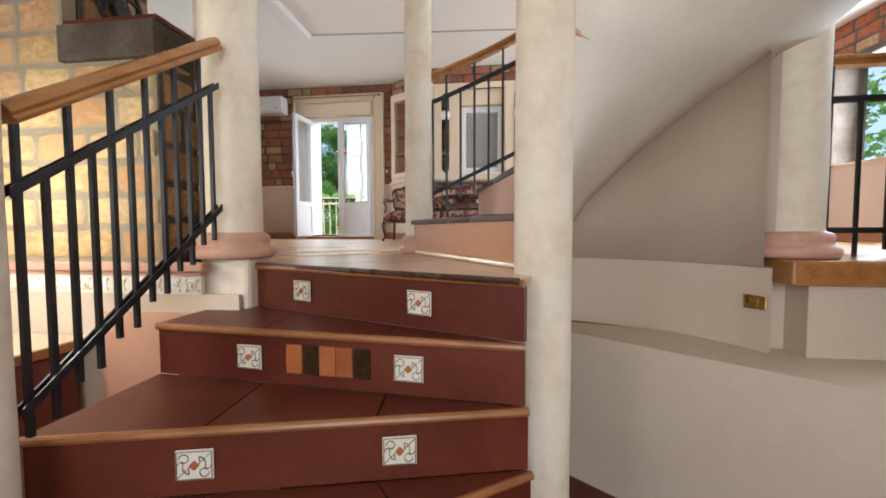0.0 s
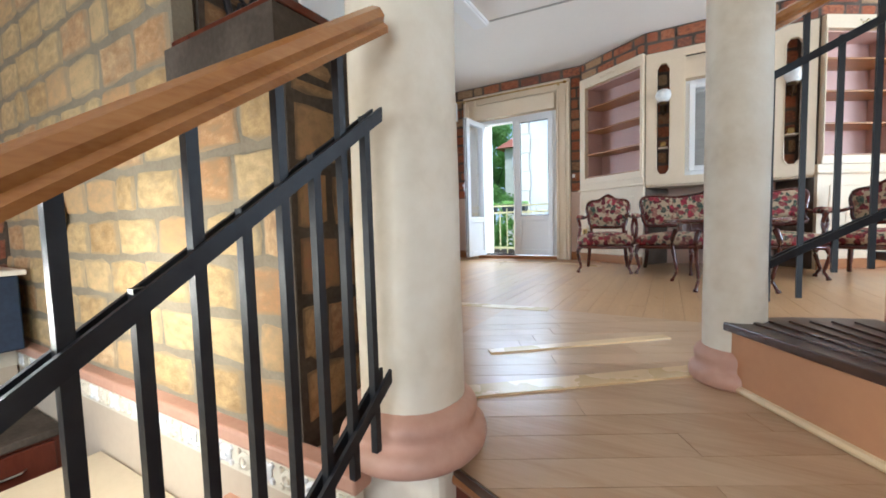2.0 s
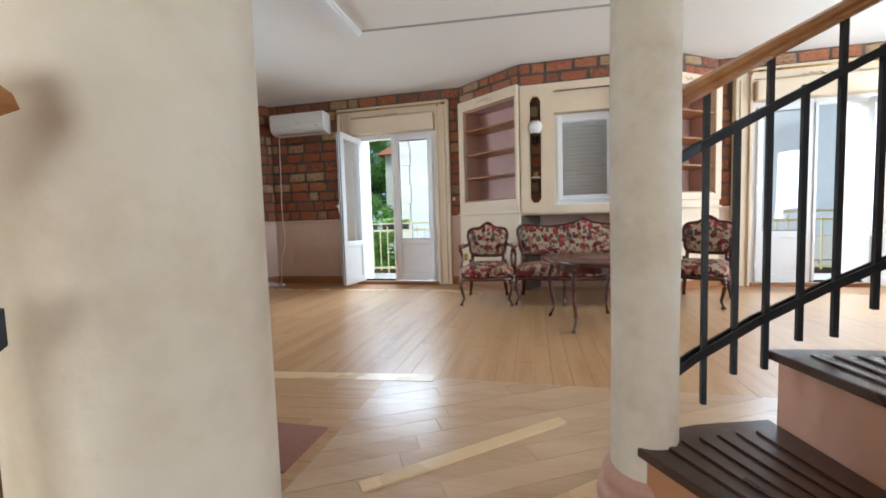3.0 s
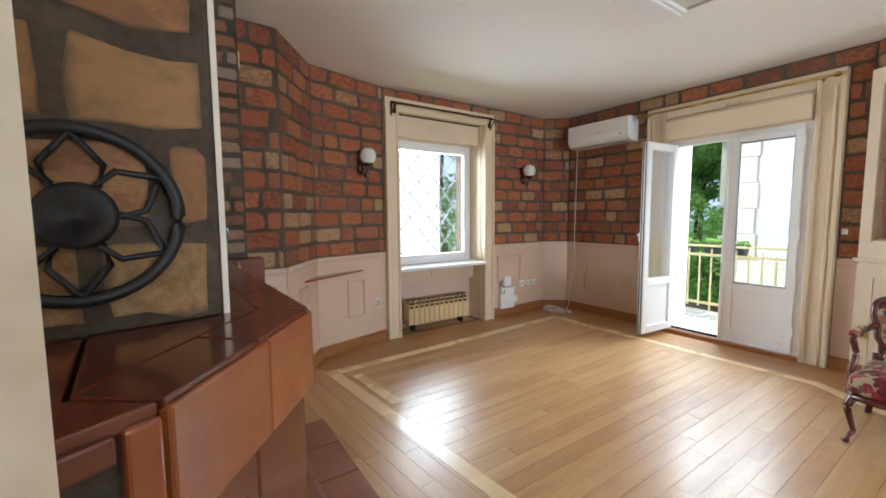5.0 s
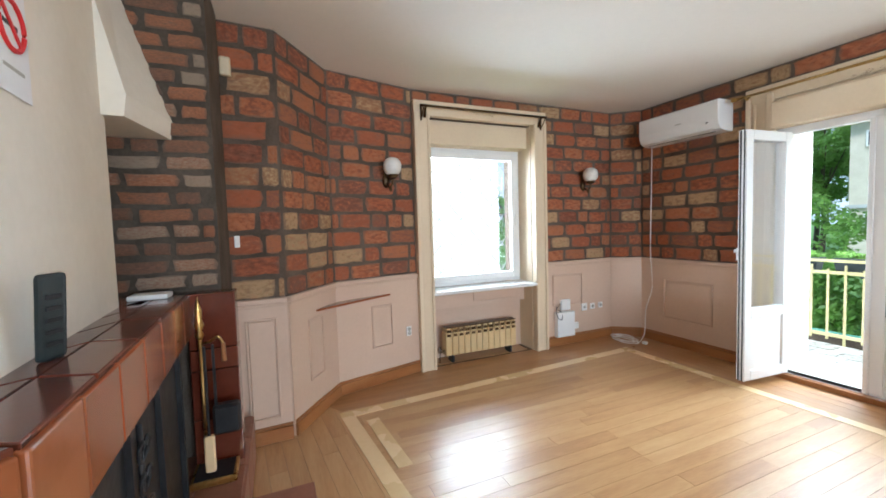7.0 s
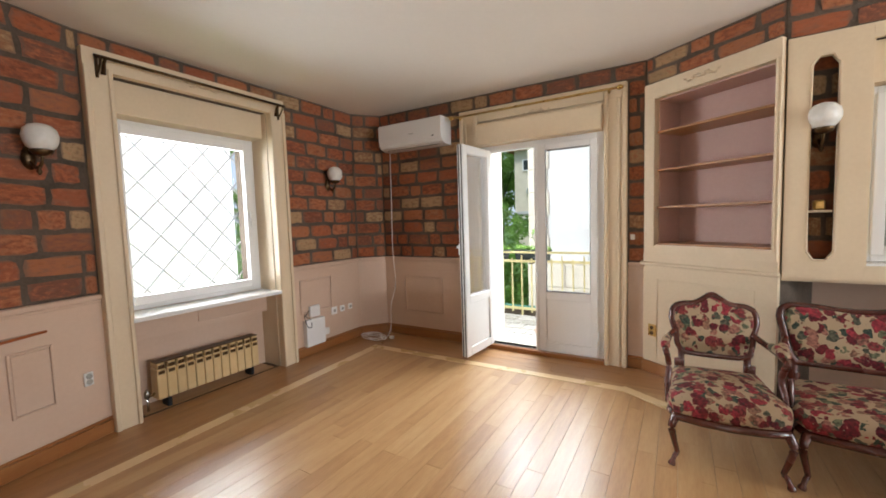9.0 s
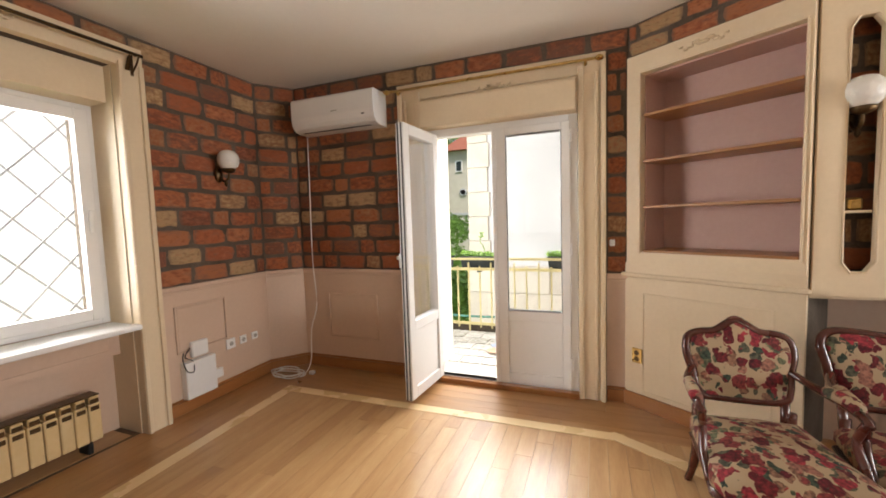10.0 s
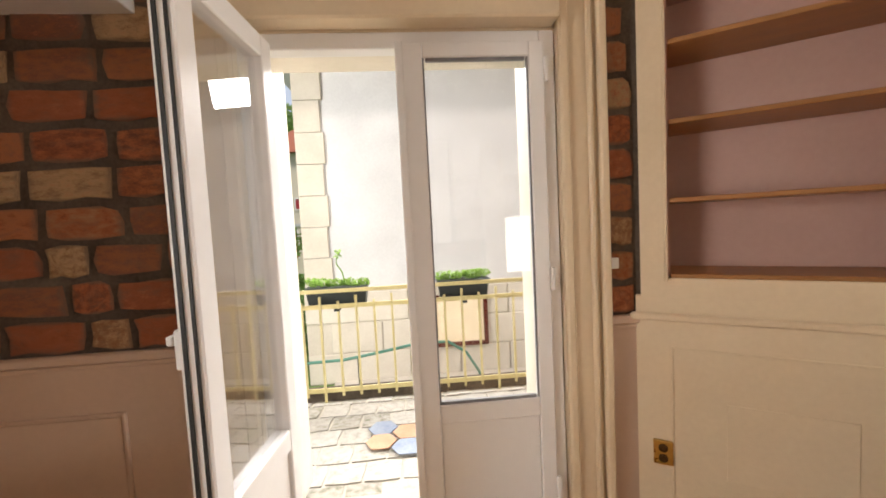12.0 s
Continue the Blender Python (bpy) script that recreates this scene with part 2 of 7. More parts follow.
M_SALMON = mat("salmon_paint", [(0.60, 0.33, 0.22), (0.66, 0.38, 0.26)], 0.5, 2, 0.08, 40)
M_PINKSTONE = mat("pink_stone", [(0.50, 0.27, 0.19), (0.60, 0.36, 0.26)], 0.55, 6, 0.25, 40)
M_TILE = mat("brown_glazed_tile", [(0.085, 0.018, 0.010), (0.125, 0.030, 0.016), (0.165, 0.042, 0.022)], 0.16, 4, 0.10, 18, rand=0.15, coat=0.35, rvar=0.06)
M_TILE_O = mat("russet_glazed_tile", [(0.20, 0.055, 0.020), (0.28, 0.080, 0.028), (0.35, 0.115, 0.042)], 0.2, 3, 0.12, 16, rand=0.15, coat=0.4, rvar=0.06)
M_HEARTH = mat("pinkish_brown_tile", [(0.22, 0.085, 0.055), (0.29, 0.125, 0.082), (0.34, 0.16, 0.11)], 0.35, 3, 0.12, 30, rand=0.15, spec=0.4)
M_STEP = mat("maroon_step_tile", [(0.075, 0.015, 0.008), (0.11, 0.024, 0.012), (0.145, 0.034, 0.017)], 0.4, 3, 0.12, 30, rand=0.1, spec=0.3)
M_NOSE = mat("brown_nosing", [(0.24, 0.09, 0.03), (0.36, 0.15, 0.05)], 0.35, 6, 0.1, 40)
M_OAK = mat("floor_oak", [(0.42, 0.225, 0.095), (0.50, 0.285, 0.125), (0.55, 0.33, 0.155), (0.60, 0.38, 0.19)], 0.36, 1.4, 0.04, 14, rand=0.32, stretch=(9, 1, 9), coat=0.32, rvar=0.07, coat_rough=0.22)
M_OAKX = mat("floor_oak_cross", [(0.42, 0.225, 0.095), (0.50, 0.285, 0.125), (0.55, 0.33, 0.155), (0.60, 0.38, 0.19)], 0.36, 1.4, 0.04, 14, rand=0.32, stretch=(1, 9, 9), coat=0.32, rvar=0.07, coat_rough=0.22)
# paler than the room's oak: the landing's sheen is put into the colour
M_SHEEN_OAK = mat("landing_oak", [(0.48, 0.30, 0.165), (0.55, 0.365, 0.215), (0.60, 0.41, 0.25), (0.64, 0.45, 0.285)], 0.32, 1.4, 0.04, 14, rand=0.32, stretch=(1, 9, 9), coat=0.4, rvar=0.07, coat_rough=0.2)
DARK_OAK = [(0.33, 0.155, 0.055), (0.39, 0.195, 0.075), (0.43, 0.225, 0.09), (0.47, 0.26, 0.11)]
M_EDGE = mat("border_oak", DARK_OAK, 0.36, 1.4, 0.04, 14, rand=0.32, stretch=(9, 1, 9), coat=0.3, rvar=0.07, coat_rough=0.22)
M_EDGEX = mat("border_oak_cross", DARK_OAK, 0.36, 1.4, 0.04, 14, rand=0.32, stretch=(1, 9, 9), coat=0.3, rvar=0.07, coat_rough=0.22)
M_INLAY = mat("pale_maple", [(0.74, 0.53, 0.28), (0.82, 0.62, 0.36)], 0.28, 3, 0.04, 30, rand=0.2, coat=0.4, coat_rough=0.16)
M_SKIRT = mat("oak_skirting", [(0.28, 0.105, 0.032), (0.38, 0.16, 0.052)], 0.36, 2, 0.1, 30, stretch=(1, 6, 6), coat=0.15)
M_RAILWOOD = mat("varnished_rail", [(0.27, 0.10, 0.028), (0.36, 0.15, 0.04), (0.42, 0.19, 0.06)], 0.22, 2, 0.06, 30, stretch=(8, 1, 8), coat=0.3)
M_SHELF = mat("shelf_wood", [(0.30, 0.13, 0.045), (0.42, 0.20, 0.075)], 0.4, 2, 0.1, 30, stretch=(1, 7, 7))
M_NICHE = mat("niche_mauve_paint", [(0.55, 0.34, 0.28), (0.61, 0.39, 0.33)], 0.6, 2, 0.06, 40)
M_DARKWOOD = mat("mahogany", [(0.045, 0.009, 0.006), (0.075, 0.016, 0.010), (0.11, 0.026, 0.016)], 0.25, 4, 0.08, 30, coat=0.3)
M_TREAD = mat("dark_tread_wood", [(0.045, 0.022, 0.014), (0.085, 0.045, 0.03)], 0.3, 3, 0.15, 30)
M_CABINET = mat("red_brown_cabinet", [(0.10, 0.022, 0.012), (0.16, 0.04, 0.02)], 0.35, 3, 0.08, 30, stretch=(5, 5, 1))
M_COUNTER = mat("cream_counter", [(0.66, 0.55, 0.38), (0.74, 0.63, 0.46)], 0.4, 4, 0.05, 60)
M_IRON = mat("black_iron", [(0.012, 0.012, 0.014), (0.028, 0.028, 0.03)], 0.45, 12, 0.2, 60, metal=0.3)
M_BRASS = mat("aged_brass", [(0.42, 0.26, 0.08), (0.60, 0.40, 0.15)], 0.3, 15, 0.1, 60, metal=1.0)
M_BRONZE = mat("dark_bronze", [(0.06, 0.035, 0.018), (0.14, 0.085, 0.04)], 0.4, 15, 0.15, 60, metal=0.9)
M_IVORY = mat("ivory_enamel", [(0.62, 0.44, 0.21), (0.68, 0.50, 0.27)], 0.35, 3, 0.04, 40)
M_OPAL = mat("opal_glass", [(0.70, 0.68, 0.64), (0.80, 0.78, 0.74)], 0.25, 20, 0.5, 45)
M_FLORAL = floral("floral_upholstery")
M_GLASS = glass("window_glass")
M_BLACKGAP = mat("black_rubber", [(0.01, 0.01, 0.01), (0.02, 0.02, 0.02)], 0.6, 8, 0.05)
M_CHROME = mat("chrome", [(0.5, 0.5, 0.5), (0.6, 0.6, 0.6)], 0.2, 8, 0.02, metal=1.0)
M_ORN = mat("majolica_ground", [(0.70, 0.64, 0.52), (0.78, 0.73, 0.62)], 0.3, 8, 0.05)
M_OLIVE = mat("ornament_glaze", [(0.16, 0.12, 0.06), (0.24, 0.18, 0.09)], 0.3, 8, 0.05)
M_ORANGE = mat("ornament_rust", [(0.35, 0.10, 0.03), (0.45, 0.15, 0.05)], 0.3, 8, 0.05)
M_BLUE = mat("navy_fabric", [(0.008, 0.018, 0.045), (0.02, 0.04, 0.085)], 0.6, 6, 0.1)
M_SHUTTER = mat("grey_shutter", [(0.36, 0.35, 0.32), (0.44, 0.43, 0.39)], 0.5, 3, 0.05)
M_PAPER = mat("white_paper", [(0.78, 0.78, 0.79), (0.84, 0.84, 0.85)], 0.7, 3, 0.03)
M_RED = mat("sign_red", [(0.60, 0.015, 0.02), (0.68, 0.03, 0.03)], 0.6, 3, 0.02)
M_GREYSTONE = mat("render_grey", [(0.45, 0.455, 0.46), (0.54, 0.545, 0.55)], 0.85, 1.5, 0.15, 30)
M_SANDSTONE = mat("pale_stone", [(0.42, 0.38, 0.32), (0.54, 0.50, 0.43)], 0.85, 3, 0.3, 30, rand=0.3)
M_PAVE = mat("mossy_paving", [(0.10, 0.12, 0.05), (0.34, 0.31, 0.26), (0.44, 0.41, 0.36), (0.52, 0.49, 0.44)], 0.8, 5, 0.4, 40, rand=0.25)
M_YRAIL = mat("yellow_rail_paint", [(0.52, 0.44, 0.20), (0.62, 0.54, 0.28)], 0.5, 8, 0.1)
M_LEAF = mat("leaf", [(0.05, 0.10, 0.02), (0.09, 0.19, 0.035), (0.15, 0.28, 0.06)], 0.5, 2.0, 0.0, 14, rand=0.0, island=True)
M_LEAFB = mat("bright_leaf", [(0.08, 0.18, 0.02), (0.16, 0.32, 0.04), (0.24, 0.42, 0.07)], 0.55, 3.0, 0.0, 14, island=True)
for leafy in (M_LEAF, M_LEAFB):
    ln_, ll_ = leafy.node_tree.nodes, leafy.node_tree.links
    thin, both_ = ln_.new("ShaderNodeBsdfTranslucent"), ln_.new("ShaderNodeMixShader")
    both_.inputs[0].default_value = 0.55
    thin.inputs[0].default_value = (0.34, 0.52, 0.14, 1)
    ll_.new(ln_["Principled BSDF"].outputs[0], both_.inputs[1])
    ll_.new(thin.outputs[0], both_.inputs[2])
    ll_.new(both_.outputs[0], ln_["Material Output"].inputs[0])
M_BARK = mat("bark", [(0.05, 0.035, 0.025), (0.10, 0.075, 0.055)], 0.9, 8, 0.7)
M_GRASS = mat("lawn", [(0.05, 0.12, 0.02), (0.10, 0.20, 0.035), (0.14, 0.24, 0.05)], 0.9, 2, 0.5, 50)
M_ROOF = mat("red_roof_tile", [(0.30, 0.09, 0.05), (0.42, 0.14, 0.08)], 0.8, 6, 0.3, 30, rand=0.3)
M_SHUTRED = mat("red_wood", [(0.30, 0.02, 0.03), (0.40, 0.035, 0.045)], 0.6, 5, 0.1)
M_VILLA = mat("cream_stone", [(0.60, 0.54, 0.44), (0.70, 0.64, 0.54)], 0.85, 2, 0.2, 20)
M_BEAD = mat("grey_rubber", [(0.16, 0.16, 0.17), (0.22, 0.22, 0.23)], 0.6, 8, 0.05)
M_HEXB = mat("pale_blue_tile", [(0.16, 0.21, 0.30), (0.30, 0.34, 0.40)], 0.6, 9, 0.1)
M_HEXO = mat("pale_orange_tile", [(0.46, 0.22, 0.12), (0.52, 0.32, 0.20)], 0.6, 9, 0.1)
M_RISER = mat("orange_brown_paint", [(0.49, 0.235, 0.11), (0.55, 0.275, 0.13)], 0.45, 2, 0.08, 40)
M_BOX = mat("black_planter", [(0.012, 0.02, 0.022), (0.025, 0.035, 0.035)], 0.5, 6, 0.1)


# ---- mesh helpers ----
def mesh_ob(name, bm, material, smooth=False):
    me = bpy.data.meshes.new(name)
    bmesh.ops.recalc_face_normals(bm, faces=bm.faces)
    bm.to_mesh(me)
    bm.free()
    me.materials.append(material)
    if smooth:
        for p in me.polygons:
            p.use_smooth = True
    return new(name, me)


def part(name, bm, material, parent, label="", smooth=False):
    o = mesh_ob(name, bm, material, smooth)
    o.parent = parent
    if label:
        tagged(o, label=label)
    return o


def empty(name, m=None):
    e = new(name)
    if m:
        e.matrix_basis = m
    return e


def box(bm, x0, y0, z0, x1, y1, z1, bevel=0.0, seg=1):
    r = bmesh.ops.create_cube(bm, size=1.0, matrix=Matrix.LocRotScale(((x0 + x1) / 2, (y0 + y1) / 2, (z0 + z1) / 2), None, (x1 - x0, y1 - y0, z1 - z0)))
    if bevel:
        es = list({e for v in r["verts"] for e in v.link_edges})
        bmesh.ops.bevel(bm, geom=es, offset=bevel, segments=seg, affect='EDGES', profile=0.5)
    return bm


def boxes(*rows, bevel=0.0):
    bm = bmesh.new()
    for r in rows:
        box(bm, *r, bevel=bevel)
    return bm


def prism(pts, z0, z1, bm=None, bevel=0.0):
    bm = bm or bmesh.new()
    lo = [bm.verts.new((x, y, z0)) for x, y in pts]
    hi = [bm.verts.new((x, y, z1)) for x, y in pts]
    k = len(pts)
    fs = [bm.faces.new(hi), bm.faces.new(lo[::-1])]
    for i in range(k):
        fs.append(bm.faces.new((lo[i], lo[(i + 1) % k], hi[(i + 1) % k], hi[i])))
    if bevel:
        bmesh.ops.bevel(bm, geom=list({e for f in fs for e in f.edges}), offset=bevel, segments=2, affect='EDGES', profile=0.5)
    return bm


def lathe(profile, n=32, bm=None, m=None):
    """Turned body: profile of (radius, z)."""
    bm = bm or bmesh.new()
    rings = []
    for r, z in profile:
        ring = []
        for i in range(n):
            a = 2 * math.pi * i / n
            v = Vector((r * math.cos(a), r * math.sin(a), z))
            ring.append(bm.verts.new(m @ v if m else v))
        rings.append(ring)
    for a, b in zip(rings, rings[1:]):
        for i in range(n):
            bm.faces.new((a[i], a[(i + 1) % n], b[(i + 1) % n], b[i]))
    bm.faces.new(rings[0][::-1])
    bm.faces.new(rings[-1])
    return bm


def tube(pts, r, n=8, bm=None, closed=False, flat=1.0):
    """A round bar along points; r is one radius or one for each point."""
    bm = bm or bmesh.new()
    pts = [Vector(p) for p in pts]
    rings = []
    up = Vector((0, 0, 1))
    for i, p in enumerate(pts):
        a = pts[i - 1] if i or closed else p
        b = pts[(i + 1) % len(pts)] if i < len(pts) - 1 or closed else p
        d = (b - a).normalized()
        s = d.cross(up)
        if s.length < 1e-3:
            s = d.cross(Vector((1, 0, 0)))
        s.normalize()
        u = s.cross(d)
        q = r[i] if isinstance(r, (list, tuple)) else r
        rings.append([bm.verts.new(p + q * (math.cos(t) * s + flat * math.sin(t) * u)) for t in (2 * math.pi * k / n for k in range(n))])
    for a, b in zip(rings, rings[1:] + (rings[:1] if closed else [])):
        for i in range(n):
            bm.faces.new((a[i], a[(i + 1) % n], b[(i + 1) % n], b[i]))
    if not closed:
        bm.faces.new(rings[0][::-1])
        bm.faces.new(rings[-1])
    return bm


def bar(p, q, w, h, bm=None):
    """A square bar from p to q, w wide and h high."""
    bm = bm or bmesh.new()
    p, q = Vector(p), Vector(q)
    d = (q - p).normalized()
    s = d.cross(Vector((0, 0, 1)))
    if s.length < 1e-3:
        s = Vector((1, 0, 0))
    s.normalize()
    u = s.cross(d)
    a = [bm.verts.new(p + x * w / 2 * s + y * h / 2 * u) for x, y in ((-1, -1), (1, -1), (1, 1), (-1, 1))]
    b = [bm.verts.new(q + x * w / 2 * s + y * h / 2 * u) for x, y in ((-1, -1), (1, -1), (1, 1), (-1, 1))]
    bm.faces.new(a[::-1])
    bm.faces.new(b)
    for i in range(4):
        bm.faces.new((a[i], a[(i + 1) % 4], b[(i + 1) % 4], b[i]))
    return bm


def smooth_curve(pts, k=6):
    """Catmull-Rom through points."""
    pts = [Vector(p) for p in pts]
    out = []
    for i in range(len(pts) - 1):
        a, b, c, d = pts[max(0, i - 1)], pts[i], pts[i + 1], pts[min(len(pts) - 1, i + 2)]
        for j in range(k):
            t = j / k
            out.append(0.5 * ((2 * b) + (c - a) * t + (2 * a - 5 * b + 4 * c - d) * t * t + (3 * b - a - 3 * c + d) * t ** 3))
    return out + [pts[-1]]


# ---- walls ----
CEIL = 2.575
WAIN = 0.915


def wall_frame(p, q):
    d = Vector((q[0] - p[0], q[1] - p[1], 0))
    t = d.normalized()
    return Matrix(((t.x, -t.y, 0, p[0]), (t.y, t.x, 0, p[1]), (0, 0, 1, 0), (0, 0, 0, 1))), d.length


def wall(name, p, q, z0, z1, thick, material, label, holes=()):
    """A wall whose room face runs from p to q, the room on the right hand, with holes (a, b, low, high) along it."""
    m, length = wall_frame(p, q)
    bm = bmesh.new()
    x = 0.0
    for a, b, lo, hi in sorted(holes):
        if a > x:
            box(bm, x, 0, z0, a, thick, z1)
        if lo > z0:
            box(bm, a, 0, z0, b, thick, lo)
        if hi < z1:
            box(bm, a, 0, hi, b, thick, z1)
        x = b
    if x < length:
        box(bm, x, 0, z0, length, thick, z1)
    o = mesh_ob(name, bm, material)
    o.matrix_basis = m
    tagged(o, label=label, category="wall", kind="structure")
    return o, length


def brick_meshes(stem, material, k=10, rough=0.10):
    out = []
    rng = random.Random(stem)
    for i in range(k):
        bm = bmesh.new()
        nx, nz = 4, 3
        grid = [[None] * nz for _ in range(nx)]
        for ix in range(nx):
            for iz in range(nz):
                ex = ix in (0, nx - 1)
                ez = iz in (0, nz - 1)
                x = ix / (nx - 1) - 0.5
                z = iz / (nz - 1) - 0.5
                x += rng.uniform(-rough, rough) * (0.25 if ex else 0.6) - (0.03 * (1 if x > 0 else -1) if ex else 0)
                z += rng.uniform(-rough, rough) * (0.45 if ez else 0.5) - (0.04 * (1 if z > 0 else -1) if ez else 0)
                if ex and ez:
                    x *= rng.uniform(0.95, 0.995)
                    z *= rng.uniform(0.86, 0.98)
                y = -1.0 + rng.uniform(0, 0.3) + (0.22 if ex or ez else 0)
                grid[ix][iz] = bm.verts.new((x, y, z))
        for ix in range(nx - 1):
            for iz in range(nz - 1):
                bm.faces.new((grid[ix][iz], grid[ix + 1][iz], grid[ix + 1][iz + 1], grid[ix][iz + 1]))
        ring = [grid[ix][0] for ix in range(nx)] + [grid[nx - 1][1]] + [grid[ix][nz - 1] for ix in range(nx - 1, -1, -1)] + [grid[0][1]]
        back = [bm.verts.new((v.co.x * 1.06, 0.6, v.co.z * 1.08)) for v in ring]
        for j in range(len(ring)):
            jj = (j + 1) % len(ring)
            bm.faces.new((ring[j], back[j], back[jj], ring[jj]))
        bmesh.ops.recalc_face_normals(bm, faces=bm.faces)
        me = bpy.data.meshes.new("brick")
        bm.to_mesh(me)
        bm.free()
        me.materials.append(material)
        for pl in me.polygons:
            pl.use_smooth = True
        out.append(me)
    return out


def lay_bricks(host, length, z0, z1, meshes, seed, course=0.14, size=0.285, joint=0.028, blocks=(), proud=0.014, x0=0.0, mortar_shift=0.0):
    """Courses of single bricks on a wall's room face, left out where blocks (a, b, low, high) stand."""
    rng = random.Random(seed)
    rows = max(1, round((z1 - z0) / course))
    h = (z1 - z0) / rows
    for r in range(rows):
        lo, hi = z0 + r * h, z0 + (r + 1) * h
        spans = [(x0, length)]
        for a, b, bl, bh in blocks:
            if hi > bl + 0.03 and lo < bh - 0.03:
                spans = [s for u, v in spans for s in ((u, min(v, a)), (max(u, b), v)) if s[1] - s[0] > 0.03]
        for u, v in spans:
            x = u - (rng.uniform(0.3, 0.7) * size if r % 2 else rng.uniform(0, 0.2) * size)
            while x < v - 0.02:
                w = size * rng.choice((1.0, 1.0, 0.95, 1.05, 0.55, 0.9))
                a, b = max(x, u), min(x + w, v)
                if b - a > 0.05:
                    o = new("brick", rng.choice(meshes))
                    o.parent = host
                    o.location = ((a + b) / 2, mortar_shift, (lo + hi) / 2 + rng.uniform(-0.004, 0.004))
                    o.scale = (b - a - joint * 0.7, proud * rng.uniform(0.6, 1.5), h - joint * 0.8)
                    o.rotation_euler = (0, rng.uniform(-0.02, 0.02), 0)
                x += w


def wainscot(host, a, b, panels, label="", z1=WAIN):
    """Painted dado from a to b along a wall: board, cap rail, raised panels and an oak skirting."""
    d = part("dado", boxes((a, -0.016, 0, b, 0.004, z1)), M_PAINT, host, label)
    bm = bmesh.new()
    box(bm, a, -0.034, z1 - 0.03, b, 0.004, z1 + 0.004, bevel=0.006)
    box(bm, a, -0.026, z1 - 0.05, b, -0.014, z1 - 0.031, bevel=0.004)
    part("cap_rail", bm, M_PAINT, d)
    for u, v, lo, hi in panels:
        bm = bmesh.new()
        box(bm, u, -0.024, lo, v, -0.0145, hi, bevel=0.004)
        part("raised_panel", bm, M_PAINT, d)
        bm = bmesh.new()
        for r in ((u - 0.016, -0.030, lo - 0.016, u - 0.003, -0.0145, hi + 0.016), (v + 0.003, -0.030, lo - 0.016, v + 0.016, -0.0145, hi + 0.016), (u - 0.003, -0.030, hi + 0.003, v + 0.003, -0.0145, hi + 0.016), (u - 0.003, -0.030, lo - 0.016, v + 0.003, -0.0145, lo - 0.003)):
            box(bm, *r, bevel=0.003)
        part("panel_moulding", bm, M_PAINT, d)
    bm = bmesh.new()
    box(bm, a, -0.036, 0, b, -0.0165, 0.088, bevel=0.004)
    box(bm, a, -0.028, 0.0885, b, -0.0165, 0.108, bevel=0.005)
    part("baseboard", bm, M_SKIRT, host, "varnished oak baseboard")


BR = brick_meshes("red", M_BRICK, 14, 0.15)
BRY = brick_meshes("yellow", M_YBRICK, 12, 0.14)
BRC = brick_meshes("chimney", M_CBRICK, rough=0.16)
BRN = brick_meshes("narrow", M_NBRICK, rough=0.2)

A, B, C1, C2, D = (-3.07, 2.83), (-3.53, 2.80), (-3.55, 3.13), (-4.06, 3.49), (-4.27, 4.26)
E_, F_ = (-4.29, 6.66), (-4.08, 6.93)
H_, I_ = (-1.29, 6.955), (-0.51, 6.43)
MID = 0.205                 # the north wall is the same on both sides of this line


def flip(p):
    return (2 * MID - p[0], p[1])


LBL = "rustic red brick wall in dark mortar above a painted dado"
w1, l1 = wall("wall_west_1", B, C1, -0.3, 2.65, 0.3, M_MORTAR, LBL)
w2, l2 = wall("wall_west_2", C1, C2, -0.3, 2.65, 0.3, M_MORTAR, LBL)
w3, l3 = wall("wall_west_3", C2, D, -0.3, 2.65, 0.5, M_MORTAR, LBL)
WY0, WY1 = 4.41 - D[1], 5.55 - D[1]
w4, l4 = wall("wall_west_4", D, E_, -0.3, 2.65, 0.5, M_MORTAR, LBL, holes=[(WY0, WY1, 0.0, 2.34)])
w5, l5 = wall("wall_north_1", E_, F_, -0.3, 2.65, 0.4, M_MORTAR, LBL)
DX0, DX1 = -2.80, -1.61
w6, l6 = wall("wall_north_2", F_, H_, -0.3, 2.65, 0.35, M_MORTAR, LBL, holes=[(DX0 - F_[0], DX1 - F_[0], 0.0, 2.30)])
w7, l7 = wall("wall_north_3", H_, I_, -0.3, 2.65, 0.40, M_MORTAR, LBL, holes=[(0.115, 0.915, 1.075, 2.225)])
w8, l8 = wall("wall_north_4", (-0.40, 6.55), (2 * MID + 0.40, 6.55), 0.92, 2.65, 0.5, M_MORTAR, LBL, holes=[(0.25, 0.96, 1.0, 2.25)])
w9, l9 = wall("wall_north_5", flip(I_), flip(H_), -0.3, 2.65, 0.40, M_MORTAR, LBL, holes=[(0.025, 0.825, 1.075, 2.225)])
w10, l10 = wall("wall_north_6", flip(H_), flip(F_), -0.3, 2.65, 0.35, M_MORTAR, LBL, holes=[(flip((DX1, 0))[0] - flip(H_)[0], flip((DX0, 0))[0] - flip(H_)[0], 0.0, 2.30)])
# the second opening is unseen, added for the south-east fill lamp
w11, l11 = wall("wall_east_1", flip(F_), (4.69, 1.9), -0.3, 2.65, 0.4, M_MORTAR, LBL, holes=[(0.95, 2.60, 0.7, 2.1), (3.2, 4.3, 0.7, 2.1)])

